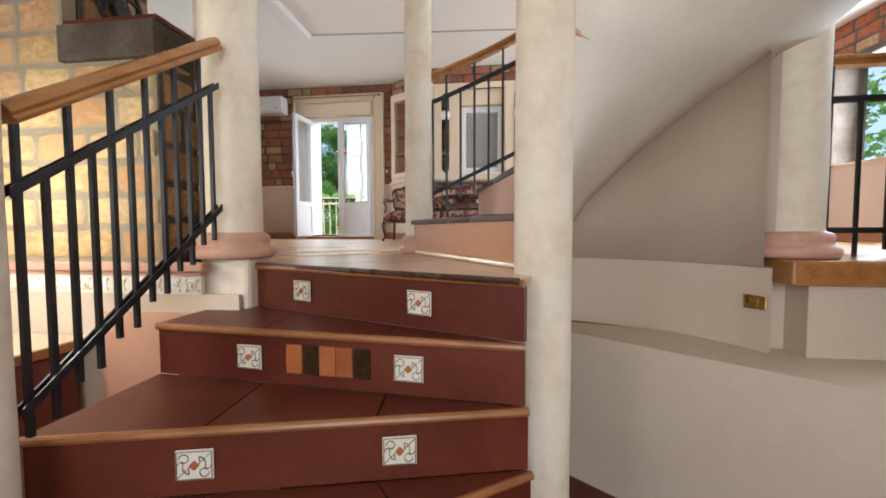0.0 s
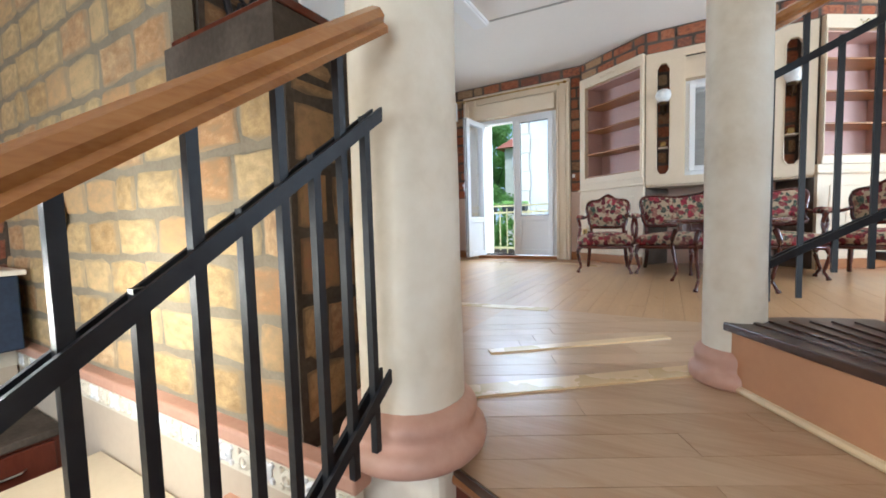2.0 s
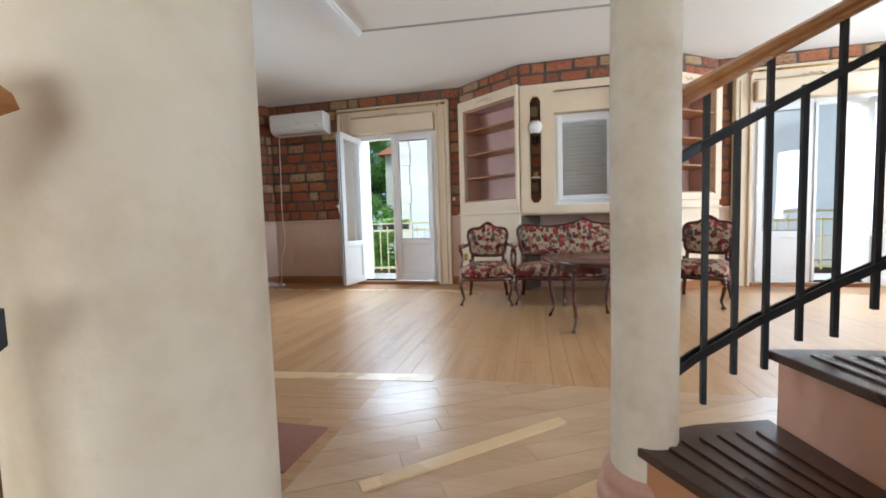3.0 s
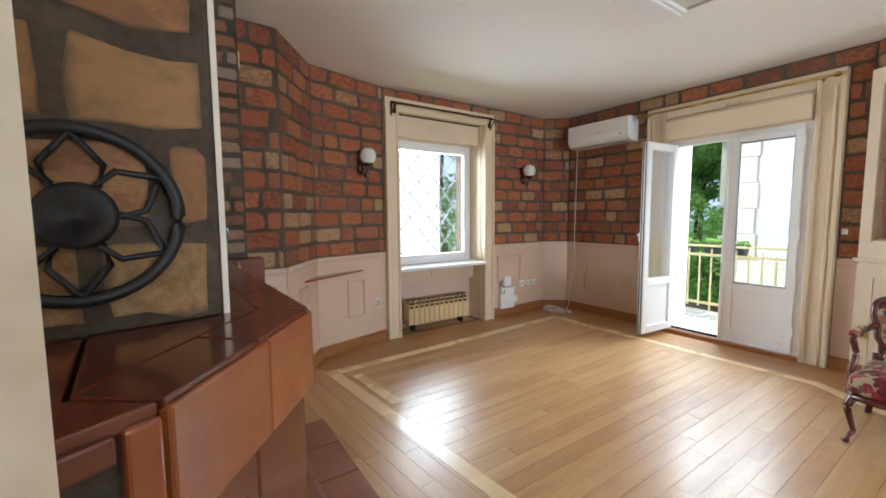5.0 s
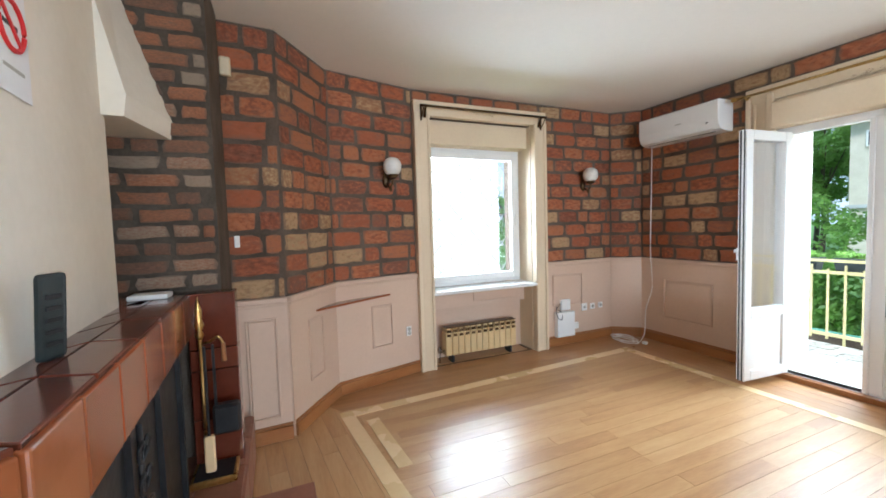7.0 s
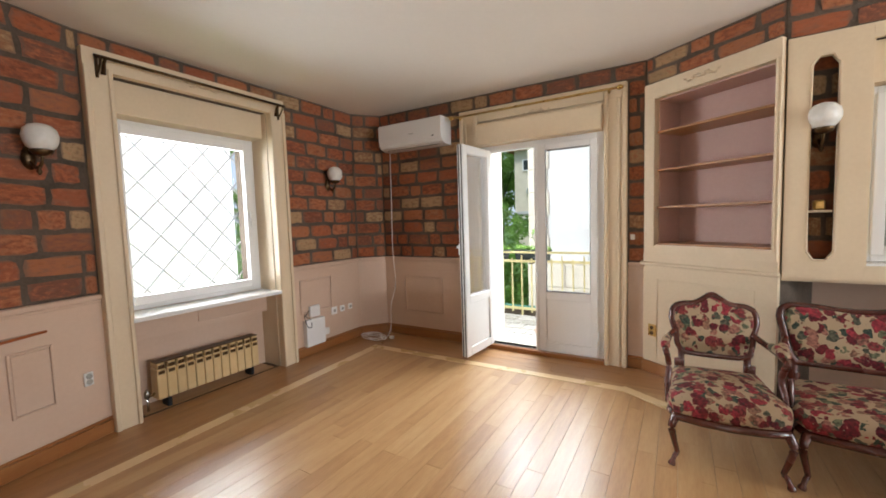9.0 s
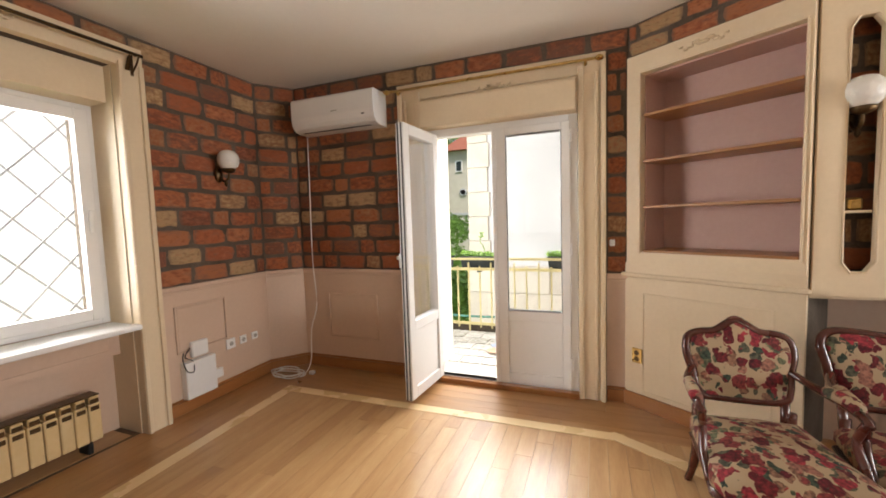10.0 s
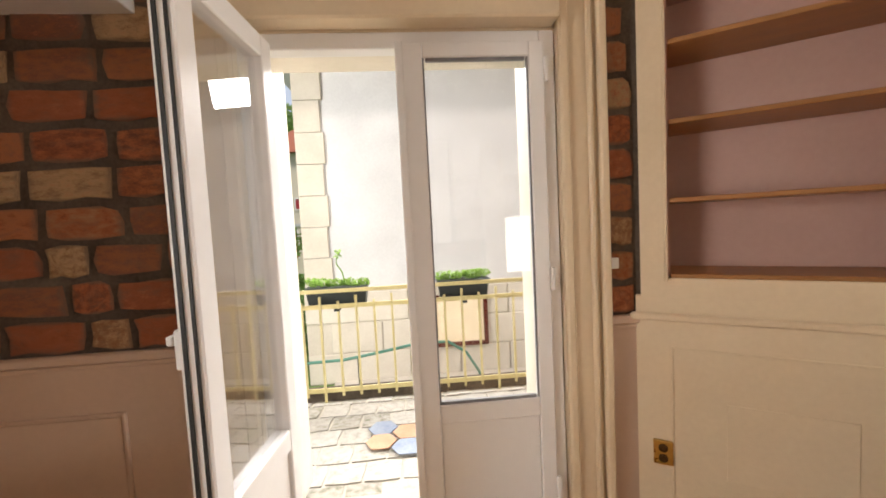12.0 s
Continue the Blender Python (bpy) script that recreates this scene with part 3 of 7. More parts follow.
# bricks and dados, wall by wall
TOPB = CEIL - 0.002
lay_bricks(w1, l1, WAIN, TOPB, BR, 1)
lay_bricks(w2, l2, WAIN, TOPB, BR, 2)
lay_bricks(w3, l3, WAIN, TOPB, BR, 3)
lay_bricks(w4, l4, WAIN, TOPB, BR, 4, blocks=[(-0.02, 5.71 - D[1], 0, 2.43)])
lay_bricks(w5, l5, WAIN, TOPB, BR, 5)
lay_bricks(w6, l6, WAIN, TOPB, BR, 6, blocks=[(-3.0 - F_[0], -1.43 - F_[0], 0, 2.42)])
lay_bricks(w7, l7, 2.36, TOPB, BR, 7, course=0.11)
lay_bricks(w8, l8, 1.0, 2.28, BR, 18, blocks=[(0.22, 0.99, 0, 3)])
wb, lb = wall("wall_north_frieze", I_, flip(I_), 2.30, 2.65, 0.11, M_MORTAR, LBL)
lay_bricks(wb, lb, 2.33, TOPB, BR, 8, course=0.12)
lay_bricks(w9, l9, 2.36, TOPB, BR, 9, course=0.11)
fx = flip(H_)[0]
lay_bricks(w10, l10, WAIN, TOPB, BR, 10, blocks=[(flip((-1.43, 0))[0] - fx, flip((-3.0, 0))[0] - fx, 0, 2.42)])
lay_bricks(w11, l11, WAIN, TOPB, BR, 11, blocks=[(0.88, 2.67, 0, 2.17), (3.13, 4.37, 0, 2.17)])
wainscot(w1, 0, l1, [(0.10, 0.25, 0.17, 0.78)], "pinkish cream painted dado with raised panels")
wainscot(w2, 0, l2, [(0.22, 0.38, 0.30, 0.70)])
wainscot(w3, 0, l3, [(0.33, 0.50, 0.33, 0.66)])
wainscot(w4, 5.705 - D[1], l4, [(5.82 - D[1], 6.2 - D[1], 0.45, 0.76)])
wainscot(w5, 0, l5, [])
wainscot(w6, 0, -3.005 - F_[0], [(0.30, 0.78, 0.30, 0.68)])
wainscot(w6, -1.425 - F_[0], l6, [])
wainscot(w10, 0, flip((-1.43, 0))[0] - fx - 0.005, [])
wainscot(w10, flip((-3.0, 0))[0] - fx + 0.005, l10, [(2.0, 2.5, 0.30, 0.68)])
wainscot(w11, 0, l11, [])

# ---- floor and ceiling ----
ARC = [(0.545 + 1.095 * math.cos(radians(80.8 - 56.8 * k / 16)), 1.86 + 1.095 * math.sin(radians(80.8 - 56.8 * k / 16))) for k in range(17)]
FLOOR = [(-4.85, 2.06), (-0.95, 2.06), (-0.86, 2.26), (0.42, 1.75), (0.66, 2.05)] + ARC + [(1.60, 2.40), (5.2, 2.40), (5.2, 7.32), (-4.85, 7.32)]
slab = mesh_ob("floor", prism(FLOOR, -0.40, -0.02), M_BEIGE)
tagged(slab, label="oak strip floor with pale inlaid border lines", category="floor", kind="structure")
ceil = mesh_ob("ceiling", boxes((-5.2, -2.6, CEIL, 5.4, 7.5, CEIL + 0.2)), M_CEIL)
tagged(ceil, label="flat white painted ceiling", category="ceiling", kind="structure")


def clip(poly, a, b):
    """The part of a polygon on the left of the line a to b."""
    out = []
    side = lambda p: (b[0] - a[0]) * (p[1] - a[1]) - (b[1] - a[1]) * (p[0] - a[0])
    for i, p in enumerate(poly):
        q = poly[(i + 1) % len(poly)]
        sp, sq = side(p), side(q)
        if sp >= 0:
            out.append(p)
        if sp * sq < 0:
            f = sp / (sp - sq)
            out.append((p[0] + f * (q[0] - p[0]), p[1] + f * (q[1] - p[1])))
    return out


def area(poly):
    return abs(sum(poly[i - 1][0] * poly[i][1] - poly[i][0] * poly[i - 1][1] for i in range(len(poly)))) / 2


def planks(region, angle, width, length, seed, material, limit, rest):
    """Floor strips cut to a convex region; the first ones up to the limit are parts, the others join the rest."""
    rng = random.Random(seed)
    c, s = math.cos(angle), math.sin(angle)
    us = [x * c + y * s for x, y in region]
    vs = [-x * s + y * c for x, y in region]
    v = min(vs)
    made = 0
    while v < max(vs):
        u = min(us) - rng.uniform(0, length)
        while u < max(us):
            ln = length * rng.uniform(0.7, 1.2)
            poly = [(u, v), (u + ln - 0.0015, v), (u + ln - 0.0015, v + width - 0.0015), (u, v + width - 0.0015)]
            poly = [(x * c - y * s, x * s + y * c) for x, y in poly]
            for i in range(len(region)):
                if poly:
                    poly = clip(poly, region[i], region[(i + 1) % len(region)])
            if len(poly) > 2 and area(poly) > 0.002:
                drop = rng.uniform(0, 0.0007)
                cx, cy = sum(p[0] for p in poly) / len(poly), sum(p[1] for p in poly) / len(poly)
                if made < limit:
                    o = part("plank", prism([(x - cx, y - cy) for x, y in poly], -0.019, -drop), material, slab)
                    o.location = (cx, cy, 0)
                    made += 1
                else:
                    prism(poly, -0.019, -drop, rest)
            u += ln
        v += width


def strip(name, pts, w, material):
    """A pale inlaid line along points, lying flush."""
    for (x0, y0), (x1, y1) in zip(pts, pts[1:]):
        d = Vector((x1 - x0, y1 - y0))
        t = d.normalized() * 0.5 * w
        n = Vector((-d.y, d.x)).normalized() * w / 2
        pl = [(x0 - n.x - t.x, y0 - n.y - t.y), (x1 - n.x + t.x, y1 - n.y + t.y), (x1 + n.x + t.x, y1 + n.y + t.y), (x0 + n.x - t.x, y0 + n.y - t.y)]
        part(name, prism(pl, -0.012, 0.0012 + 0.0009 * len([c for c in slab.children if c.name.startswith(name)])), material, slab)


SW, SE, NW = (-3.75, 3.47), (-0.95, 3.78), (-3.80, 6.45)
rest_y, rest_x, rest_edge, rest_edge_x, rest_land = (bmesh.new() for _ in range(5))
planks([SW, SE, (-0.95, 6.45), NW], math.pi / 2, 0.098, 1.3, 1, M_OAK, 170, rest_y)
planks([(-0.95, 3.78), (4.7, 3.78), (4.7, 6.45), (-0.95, 6.45)], math.pi / 2, 0.098, 1.3, 2, M_OAK, 0, rest_y)
planks([(-4.5, 3.0), (-3.75, 3.47), (-3.80, 6.45), (-4.5, 7.3)], math.pi / 2, 0.098, 1.3, 3, M_EDGE, 60, rest_edge)
planks([(-3.80, 6.45), (4.7, 6.45), (4.7, 7.3), (-4.5, 7.3)], 0.0, 0.098, 1.3, 4, M_EDGEX, 60, rest_edge_x)
planks([(-4.5, 2.5), (-1.15, 2.5), (-1.15, 3.757), (-3.75, 3.47), (-4.5, 3.0)], 0.1, 0.098, 1.3, 5, M_OAKX, 50, rest_x)
planks([(-1.15, 2.36), (-0.86, 2.235), (0.45, 1.69), (0.62, 1.98), (0.74, 2.86), (0.74, 3.78), (-0.95, 3.78), (-1.15, 3.757)], 0.5, 0.098, 1.3, 6, M_SHEEN_OAK, 90, rest_land)
planks([(0.745, 3.0), (1.60, 2.55), (1.60, 3.78), (0.745, 3.78)], 0.0, 0.098, 1.3, 7, M_OAKX, 0, rest_x)
planks([(1.603, 2.42), (4.7, 2.42), (4.7, 3.78), (1.603, 3.78)], 0.0, 0.098, 1.3, 8, M_OAKX, 0, rest_x)
tagged(part("border_planking", rest_edge, M_EDGE, slab), kind="stuff")
tagged(part("border_planking_cross", rest_edge_x, M_EDGEX, slab), kind="stuff")
tagged(part("landing_planking", rest_land, M_SHEEN_OAK, slab), kind="stuff")
tagged(part("planking", rest_y, M_OAK, slab), kind="stuff")
tagged(part("planking_cross", rest_x, M_OAKX, slab), kind="stuff")
part("plank", prism([(-4.86, 4.46), (-4.30, 4.46), (-4.30, 5.50), (-4.86, 5.50)], 0.001, 0.004), M_OAK, slab)
strip("inlay_strip", [(-3.83, 6.40), (-3.68, 3.495), (-0.95, 3.765)], 0.092, M_INLAY)
strip("inlay_strip", [(-3.83, 6.40), (-1.385, 6.43), (-1.0, 6.21)], 0.085, M_INLAY)
strip("inlay_strip", [(-3.49, 3.648), (-2.96, 3.688)], 0.085, M_INLAY)
strip("inlay_strip", [(-0.86, 2.485), (-0.20, 3.012)], 0.085, M_INLAY)
strip("inlay_strip", [(-0.90, 2.91), (-0.30, 3.405)], 0.05, M_INLAY)

# ---- fireplace ----
fire = empty("fireplace", Matrix.Translation((-2.1, 2.4, 0)))
tagged(fire, label="corner fireplace clad in glazed brown tiles with brick chimney", category="fireplace")


def fpart(name, bm, material, label="", smooth=False):
    bmesh.ops.translate(bm, verts=bm.verts, vec=(2.1, -2.4, 0))
    return part(name, bm, material, fire, label, smooth)


def tile_run(name, p, q, widths, z0, z1, material, depth=0.014):
    """Upright tiles along p to q, with open joints."""
    m, ln = wall_frame(p, q)
    x = 0.0
    for w in widths:
        w *= ln
        bm = bmesh.new()
        box(bm, x + 0.002, -0.006, z0, x + w - 0.002, depth, z1, bevel=0.005, seg=2)
        bmesh.ops.transform(bm, matrix=m, verts=bm.verts)
        fpart(name, bm, material)
        x += w


fpart("hearth", boxes((-3.4, 2.3, 0.0, -1.58, 2.90, 0.235)), M_TILE)
fpart("base", prism([(-1.07, 2.10), (-1.07, 2.24), (-1.18, 2.46), (-1.545, 2.73), (-1.62, 2.73), (-1.62, 2.10)], 0.0, 0.885), M_CEMENT, "rough dark cement base")
# darker than the fascia: the shade below the mantel is put into the tile colour
tile_run("base_tile", (-1.553, 2.738), (-1.168, 2.462), (0.48, 0.52), 0.44, 0.872, M_TILE)
tile_run("base_tile", (-1.553, 2.738), (-1.168, 2.462), (0.48, 0.52), 0.004, 0.436, M_TILE)
fpart("firebox", boxes((-3.06, 2.1, 0.235, -1.6, 2.2, 1.03), (-3.06, 2.2, 0.9, -1.6, 2.6, 1.03)), M_CEMENT, "dark cement firebox")
chim = fpart("chimney", prism([(-1.52, 2.12), (-1.61, 2.59), (-2.68, 2.515), (-2.68, 2.12)], 1.03, CEIL + 0.05), M_CEMENT, "chimney breast in mortar")
fpart("plaster_face", prism([(-1.606, 2.592), (-1.606, 2.604), (-2.70, 2.53), (-2.70, 2.30), (-2.682, 2.30), (-2.682, 2.517)], 1.036, CEIL - 0.002), M_WHITE, "white plastered chimney face")
pier = fpart("pier", boxes((-3.5, 2.06, 0.235, -3.055, 2.83, CEIL + 0.05)), M_MORTAR, "pier of narrow bricks in grey mortar")
# hood: a plastered wedge that leans out towards the bottom
bm = bmesh.new()
hv = [bm.verts.new(v) for v in ((-2.66, 2.40, 1.77), (-3.05, 2.40, 1.77), (-3.05, 2.665, 1.77), (-2.66, 2.60, 1.77), (-2.66, 2.40, CEIL), (-3.05, 2.40, CEIL), (-3.05, 2.45, CEIL), (-2.66, 2.45, CEIL), (-3.05, 2.675, 1.85), (-2.66, 2.61, 1.85))]
for f in ((0, 1, 2, 3), (3, 2, 8, 9), (9, 8, 6, 7), (0, 4, 5, 1), (0, 3, 9, 7, 4), (1, 5, 6, 8, 2), (4, 7, 6, 5)):
    bm.faces.new([hv[i] for i in f])
fpart("hood", bm, M_WHITE, "pale plastered smoke hood")
# mantel slab of tiles, its fascia of upright tiles
SLAB = [(-1.035, 2.035), (-1.035, 2.245), (-1.165, 2.485), (-1.55, 2.762), (-2.93, 2.70), (-3.05, 2.70), (-3.05, 2.12), (-1.50, 2.12), (-1.50, 2.035)]
fpart("mantel_bed", prism([(x + (0.012 if x < -2 else -0.008), y - 0.012) for x, y in SLAB], 0.89, 1.043), M_CEMENT)


tile_run("broken_tile", (-1.165, 2.485), (-1.035, 2.245), (0.16,), 0.62, 1.05, M_TILE_O)
tile_run("broken_tile", (-1.143, 2.444), (-1.035, 2.245), (0.42, 0.58), 1.015, 1.05, M_TILE)
tile_run("fascia_tile", (-1.55, 2.762), (-1.165, 2.485), (0.46, 0.54), 0.875, 1.056, M_TILE_O)
tile_run("fascia_tile", (-2.95, 2.70), (-1.55, 2.762), (0.14, 0.14, 0.15, 0.15, 0.15, 0.14, 0.13), 0.875, 1.056, M_TILE_O)
# tiles of the mantel's top: front row and a back row that follow the edge
def top_tile(pts):
    cx, cy = sum(p[0] for p in pts) / len(pts), sum(p[1] for p in pts) / len(pts)
    sh = [(cx + (x - cx) * 0.968, cy + (y - cy) * 0.968) for x, y in pts]
    fpart("mantel_tile", prism(sh, 1.044, 1.066, bevel=0.003), M_TILE)


for a, b in ((0, 0.2), (0.2, 0.4), (0.4, 0.6), (0.6, 0.8), (0.8, 1.0)):
    fa, fb = Vector((-1.55, 2.768)).lerp((-2.95, 2.706), a), Vector((-1.55, 2.768)).lerp((-2.95, 2.706), b)
    ba, bb = Vector((-1.60, 2.66)).lerp((-2.95, 2.60), a), Vector((-1.60, 2.66)).lerp((-2.95, 2.60), b)
    ca, cb = Vector((-1.61, 2.602)).lerp((-2.70, 2.525), a), Vector((-1.61, 2.602)).lerp((-2.70, 2.525), b)
    top_tile([tuple(fa), tuple(fb), tuple(bb), tuple(ba)])
    top_tile([tuple(ba), tuple(bb), tuple(cb), tuple(ca)])
top_tile([(-2.70, 2.60), (-2.95, 2.60), (-3.05, 2.55), (-3.05, 2.30), (-2.72, 2.30)])
top_tile([(-1.55, 2.768), (-1.60, 2.66), (-1.43, 2.53), (-1.345, 2.625)])
top_tile([(-1.345, 2.625), (-1.43, 2.53), (-1.23, 2.39), (-1.16, 2.49)])
top_tile([(-1.60, 2.66), (-1.61, 2.602), (-1.56, 2.36), (-1.23, 2.39), (-1.43, 2.53)])
top_tile([(-1.16, 2.49), (-1.23, 2.39), (-1.14, 2.22), (-1.03, 2.245)])
top_tile([(-1.56, 2.36), (-1.51, 2.20), (-1.14, 2.22), (-1.23, 2.39)])
top_tile([(-1.51, 2.20), (-1.50, 2.03), (-1.03, 2.03), (-1.03, 2.245), (-1.14, 2.22)])
# cheek of tiles on the far side, hearth tiles
for z0, z1 in ((0.24, 0.47), (0.474, 0.70), (0.704, 0.80), (0.804, 1.06)):
    bm = bmesh.new()
    box(bm, -3.05, 2.70, z0, -2.935, 2.895, z1, bevel=0.004)
    fpart("cheek_tile", bm, M_TILE)
for i in range(7):
    x = -3.40 + i * 0.26
    fpart("hearth_tile", box(bmesh.new(), x + 0.002, 2.72, 0.236, x + 0.258, 2.905, 0.252, bevel=0.003), M_HEARTH)
    fpart("hearth_tile", box(bmesh.new(), x + 0.002, 2.50, 0.236, x + 0.258, 2.717, 0.252, bevel=0.003), M_HEARTH)
    fpart("hearth_tile", box(bmesh.new(), x + 0.002, 2.901, 0.004, x + 0.258, 2.915, 0.246, bevel=0.003), M_HEARTH)
for i in range(6):
    x = -3.0 + i * 0.30
    part("floor_tile", box(bmesh.new(), x + 0.003, 2.917, -0.015, x + 0.297, 3.21, 0.006, bevel=0.003), M_HEARTH, slab, "brown glazed hearth floor tile")


def host_bricks(p, q, z0, z1, meshes, seed, **kw):
    m, ln = wall_frame(p, q)
    h = new("brickwork", bpy.data.meshes.new("brickwork"))
    h.parent = fire
    h.matrix_basis = Matrix.Translation((2.1, -2.4, 0)) @ m
    bmx = bmesh.new()
    box(bmx, 0, 0.0, z0, ln, 0.01, z1)
    bmx.to_mesh(h.data)
    bmx.free()
    h.data.materials.append(M_CEMENT)
    lay_bricks(h, ln, z0, z1, meshes, seed, **kw)
    return h


host_bricks((-1.508, 2.125), (-1.598, 2.583), 1.07, TOPB, BRC, 21, course=0.19, size=0.30, joint=0.036, proud=0.012)
host_bricks((-3.046, 2.30), (-3.046, 2.828), 1.07, TOPB, BRN, 22, course=0.078, size=0.22, joint=0.026, proud=0.016)

# ---- kitchen side of the fireplace wall ----
kw, kl = wall("wall_kitchen", (-1.06, 2.05), (-3.35, 2.05), -1.3, 1.035, -0.06, M_MORTAR_Y, "yellow brick wall in grey mortar behind the kitchen")
kw.matrix_basis = Matrix(((1, 0, 0, -3.35), (0, 1, 0, 2.05), (0, 0, 1, 0), (0, 0, 0, 1)))
kw.data.clear_geometry()
bm = boxes((0, 0, -1.3, 2.29, 0.06, 1.035), (0, 0, 1.035, 1.84, 0.06, 2.65))
bm.to_mesh(kw.data)
bm.free()
lay_bricks(kw, 2.29, 0.02, 1.03, BRY, 31, course=0.155, size=0.255, joint=0.030)
lay_bricks(kw, 1.835, 1.03, TOPB, BRY, 32, course=0.155, size=0.255, joint=0.030)
# the dark cement puts the shade of the wall's end into its colour
bm = boxes((-1.062, 2.052, -1.3, -1.05, 2.30, 1.03))
ret = mesh_ob("wall_return", bm, M_CEMENT)
tagged(ret, label="dark cement end of the fireplace wall", category="wall", kind="structure")
we, le = wall("wall_return_face", (-1.049, 2.056), (-1.049, 2.298), 0.02, 1.03, 0.012, M_CEMENT, "bricks in shade-dark cement on the end of the fireplace wall")
lay_bricks(we, le, 0.03, 1.02, BRC, 33, course=0.155, size=0.20, joint=0.030, proud=0.010)
# moulded cornice and tile frieze that close the kitchen dado
bm = bmesh.new()
box(bm, -3.3, 2.005, -0.028, -0.84, 2.06, 0.012, bevel=0.008, seg=2)
box(bm, -3.3, 2.022, -0.045, -0.86, 2.06, -0.0285, bevel=0.004)
trim = mesh_ob("cornice_trim", bm, M_PINKSTONE)
tagged(trim, label="pink moulded stone cornice along the kitchen wall", category="trim", kind="structure")
frieze = mesh_ob("tile_frieze", boxes((-3.3, 2.036, -0.128, -0.87, 2.06, -0.046)), M_ORN)
tagged(frieze, label="white relief tile frieze under the stone cornice", category="tiles", kind="structure")
rng = random.Random(5)
for i in range(27):
    x = -0.915 - i * 0.088
    bm = bmesh.new()
    lathe([(0.026, 0), (0.026, 0.004), (0.016, 0.009), (0.010, 0.004), (0.008, 0.010), (0.002, 0.011)], 12, bm, pose(x, 2.036, -0.087, 90))
    for k in range(4):
        lathe([(0.009, 0), (0.008, 0.006), (0.002, 0.008)], 8, bm, pose(x + 0.036 * math.cos(math.pi / 4 + k * math.pi / 2), 2.036, -0.087 + 0.030 * math.sin(math.pi / 4 + k * math.pi / 2), 90))
    part("rosette", bm, M_PAPER if i % 2 else M_ORN, frieze)
lower = mesh_ob("wall_kitchen_dado", boxes((-3.3, 2.042, -1.3, -0.70, 2.0625, -0.128)), M_BEIGE)
tagged(lower, label="beige painted dado below the frieze", category="wall", kind="structure")
sal = mesh_ob("stair_side_wall", boxes((-1.36, 2.020, -1.3, -0.86, 2.041, -0.21)), M_SALMON)
tagged(sal, label="salmon painted board beside the steps", category="wall", kind="structure")

# ---- columns ----
def column(x, y, r, z0, name="column", label="round limewashed column with a pink moulded base", base=True, pedestal=0.0):
    c = empty(name, Matrix.Translation((x, y, z0)))
    tagged(c, label=label, category="column", group="room columns")
    h = CEIL - z0
    bm = bmesh.new()
    n, k = 28, 40
    rings = []
    for j in range(k + 1):
        z = (0.10 if base else 0) + (h - (0.10 if base else 0)) * j / k
        ring = []
        for i in range(n):
            a = 2 * math.pi * i / n
            w = r + 0.004 * noise.noise(Vector((math.cos(a) * 2 + x, math.sin(a) * 2 + y, z * 3.0)))
            ring.append(bm.verts.new((w * math.cos(a), w * math.sin(a), z)))
        rings.append(ring)
    for a, b in zip(rings, rings[1:]):
        for i in range(n):
            bm.faces.new((a[i], a[(i + 1) % n], b[(i + 1) % n], b[i]))
    part("shaft", bm, M_COLUMN, c, smooth=True)
    if base:
        q = r / 0.122
        prof = [(0.165 * q, 0.0), (0.172 * q, 0.008), (0.176 * q, 0.024), (0.172 * q, 0.042), (0.160 * q, 0.050), (0.152 * q, 0.056), (0.150 * q, 0.066), (0.153 * q, 0.078), (0.154 * q, 0.090), (0.146 * q, 0.104), (0.132 * q, 0.112), (0.118 * q, 0.116)]
        part("base_moulding", lathe(prof, 36), M_PINKSTONE, c, "pink moulded base", smooth=True)
    if pedestal:
        part("pedestal", box(bmesh.new(), -0.10, -0.10, -pedestal, 0.13, 0.13, -0.001, bevel=0.02, seg=2), M_COLUMN, c, "rough plaster pedestal")
    return c


column(-0.81, 2.18, 0.122, 0.025, pedestal=1.2)
column(-0.094, 2.983, 0.086, 0.0)
column(-0.785, 1.195, 0.094, -1.15, "post", "slim round white stair post", base=False)
column(0.545, 1.86, 0.095, -1.15, "newel_column", "round limewashed column at the turn of the stair", base=False)
column(1.70, 2.47, 0.132, 0.022, label="round limewashed column standing on the parapet cap")

# ---- lower flight: winding tiled steps round the newel column ----
RISE = 0.192
noses = [((-0.86, 2.215), (0.47, 1.685)), ((-0.86, 1.80), (0.475, 1.680)), ((-0.84, 1.345), (0.485, 1.676)), ((-0.55, 0.95), (0.495, 1.672)), ((-0.10, 0.62), (0.51, 1.668)), ((0.38, 0.45), (0.53, 1.664))]
flight = empty("lower_stair", Matrix.Translation((0, 1.5, -1.15)))
tagged(flight, label="winding stair with maroon glazed tiles and wooden nosings", category="stairs")


def spart(name, bm, material, parent=None, label=""):
    bmesh.ops.translate(bm, verts=bm.verts, vec=(0, -1.5, 1.15))
    return part(name, bm, material, parent or flight, label)


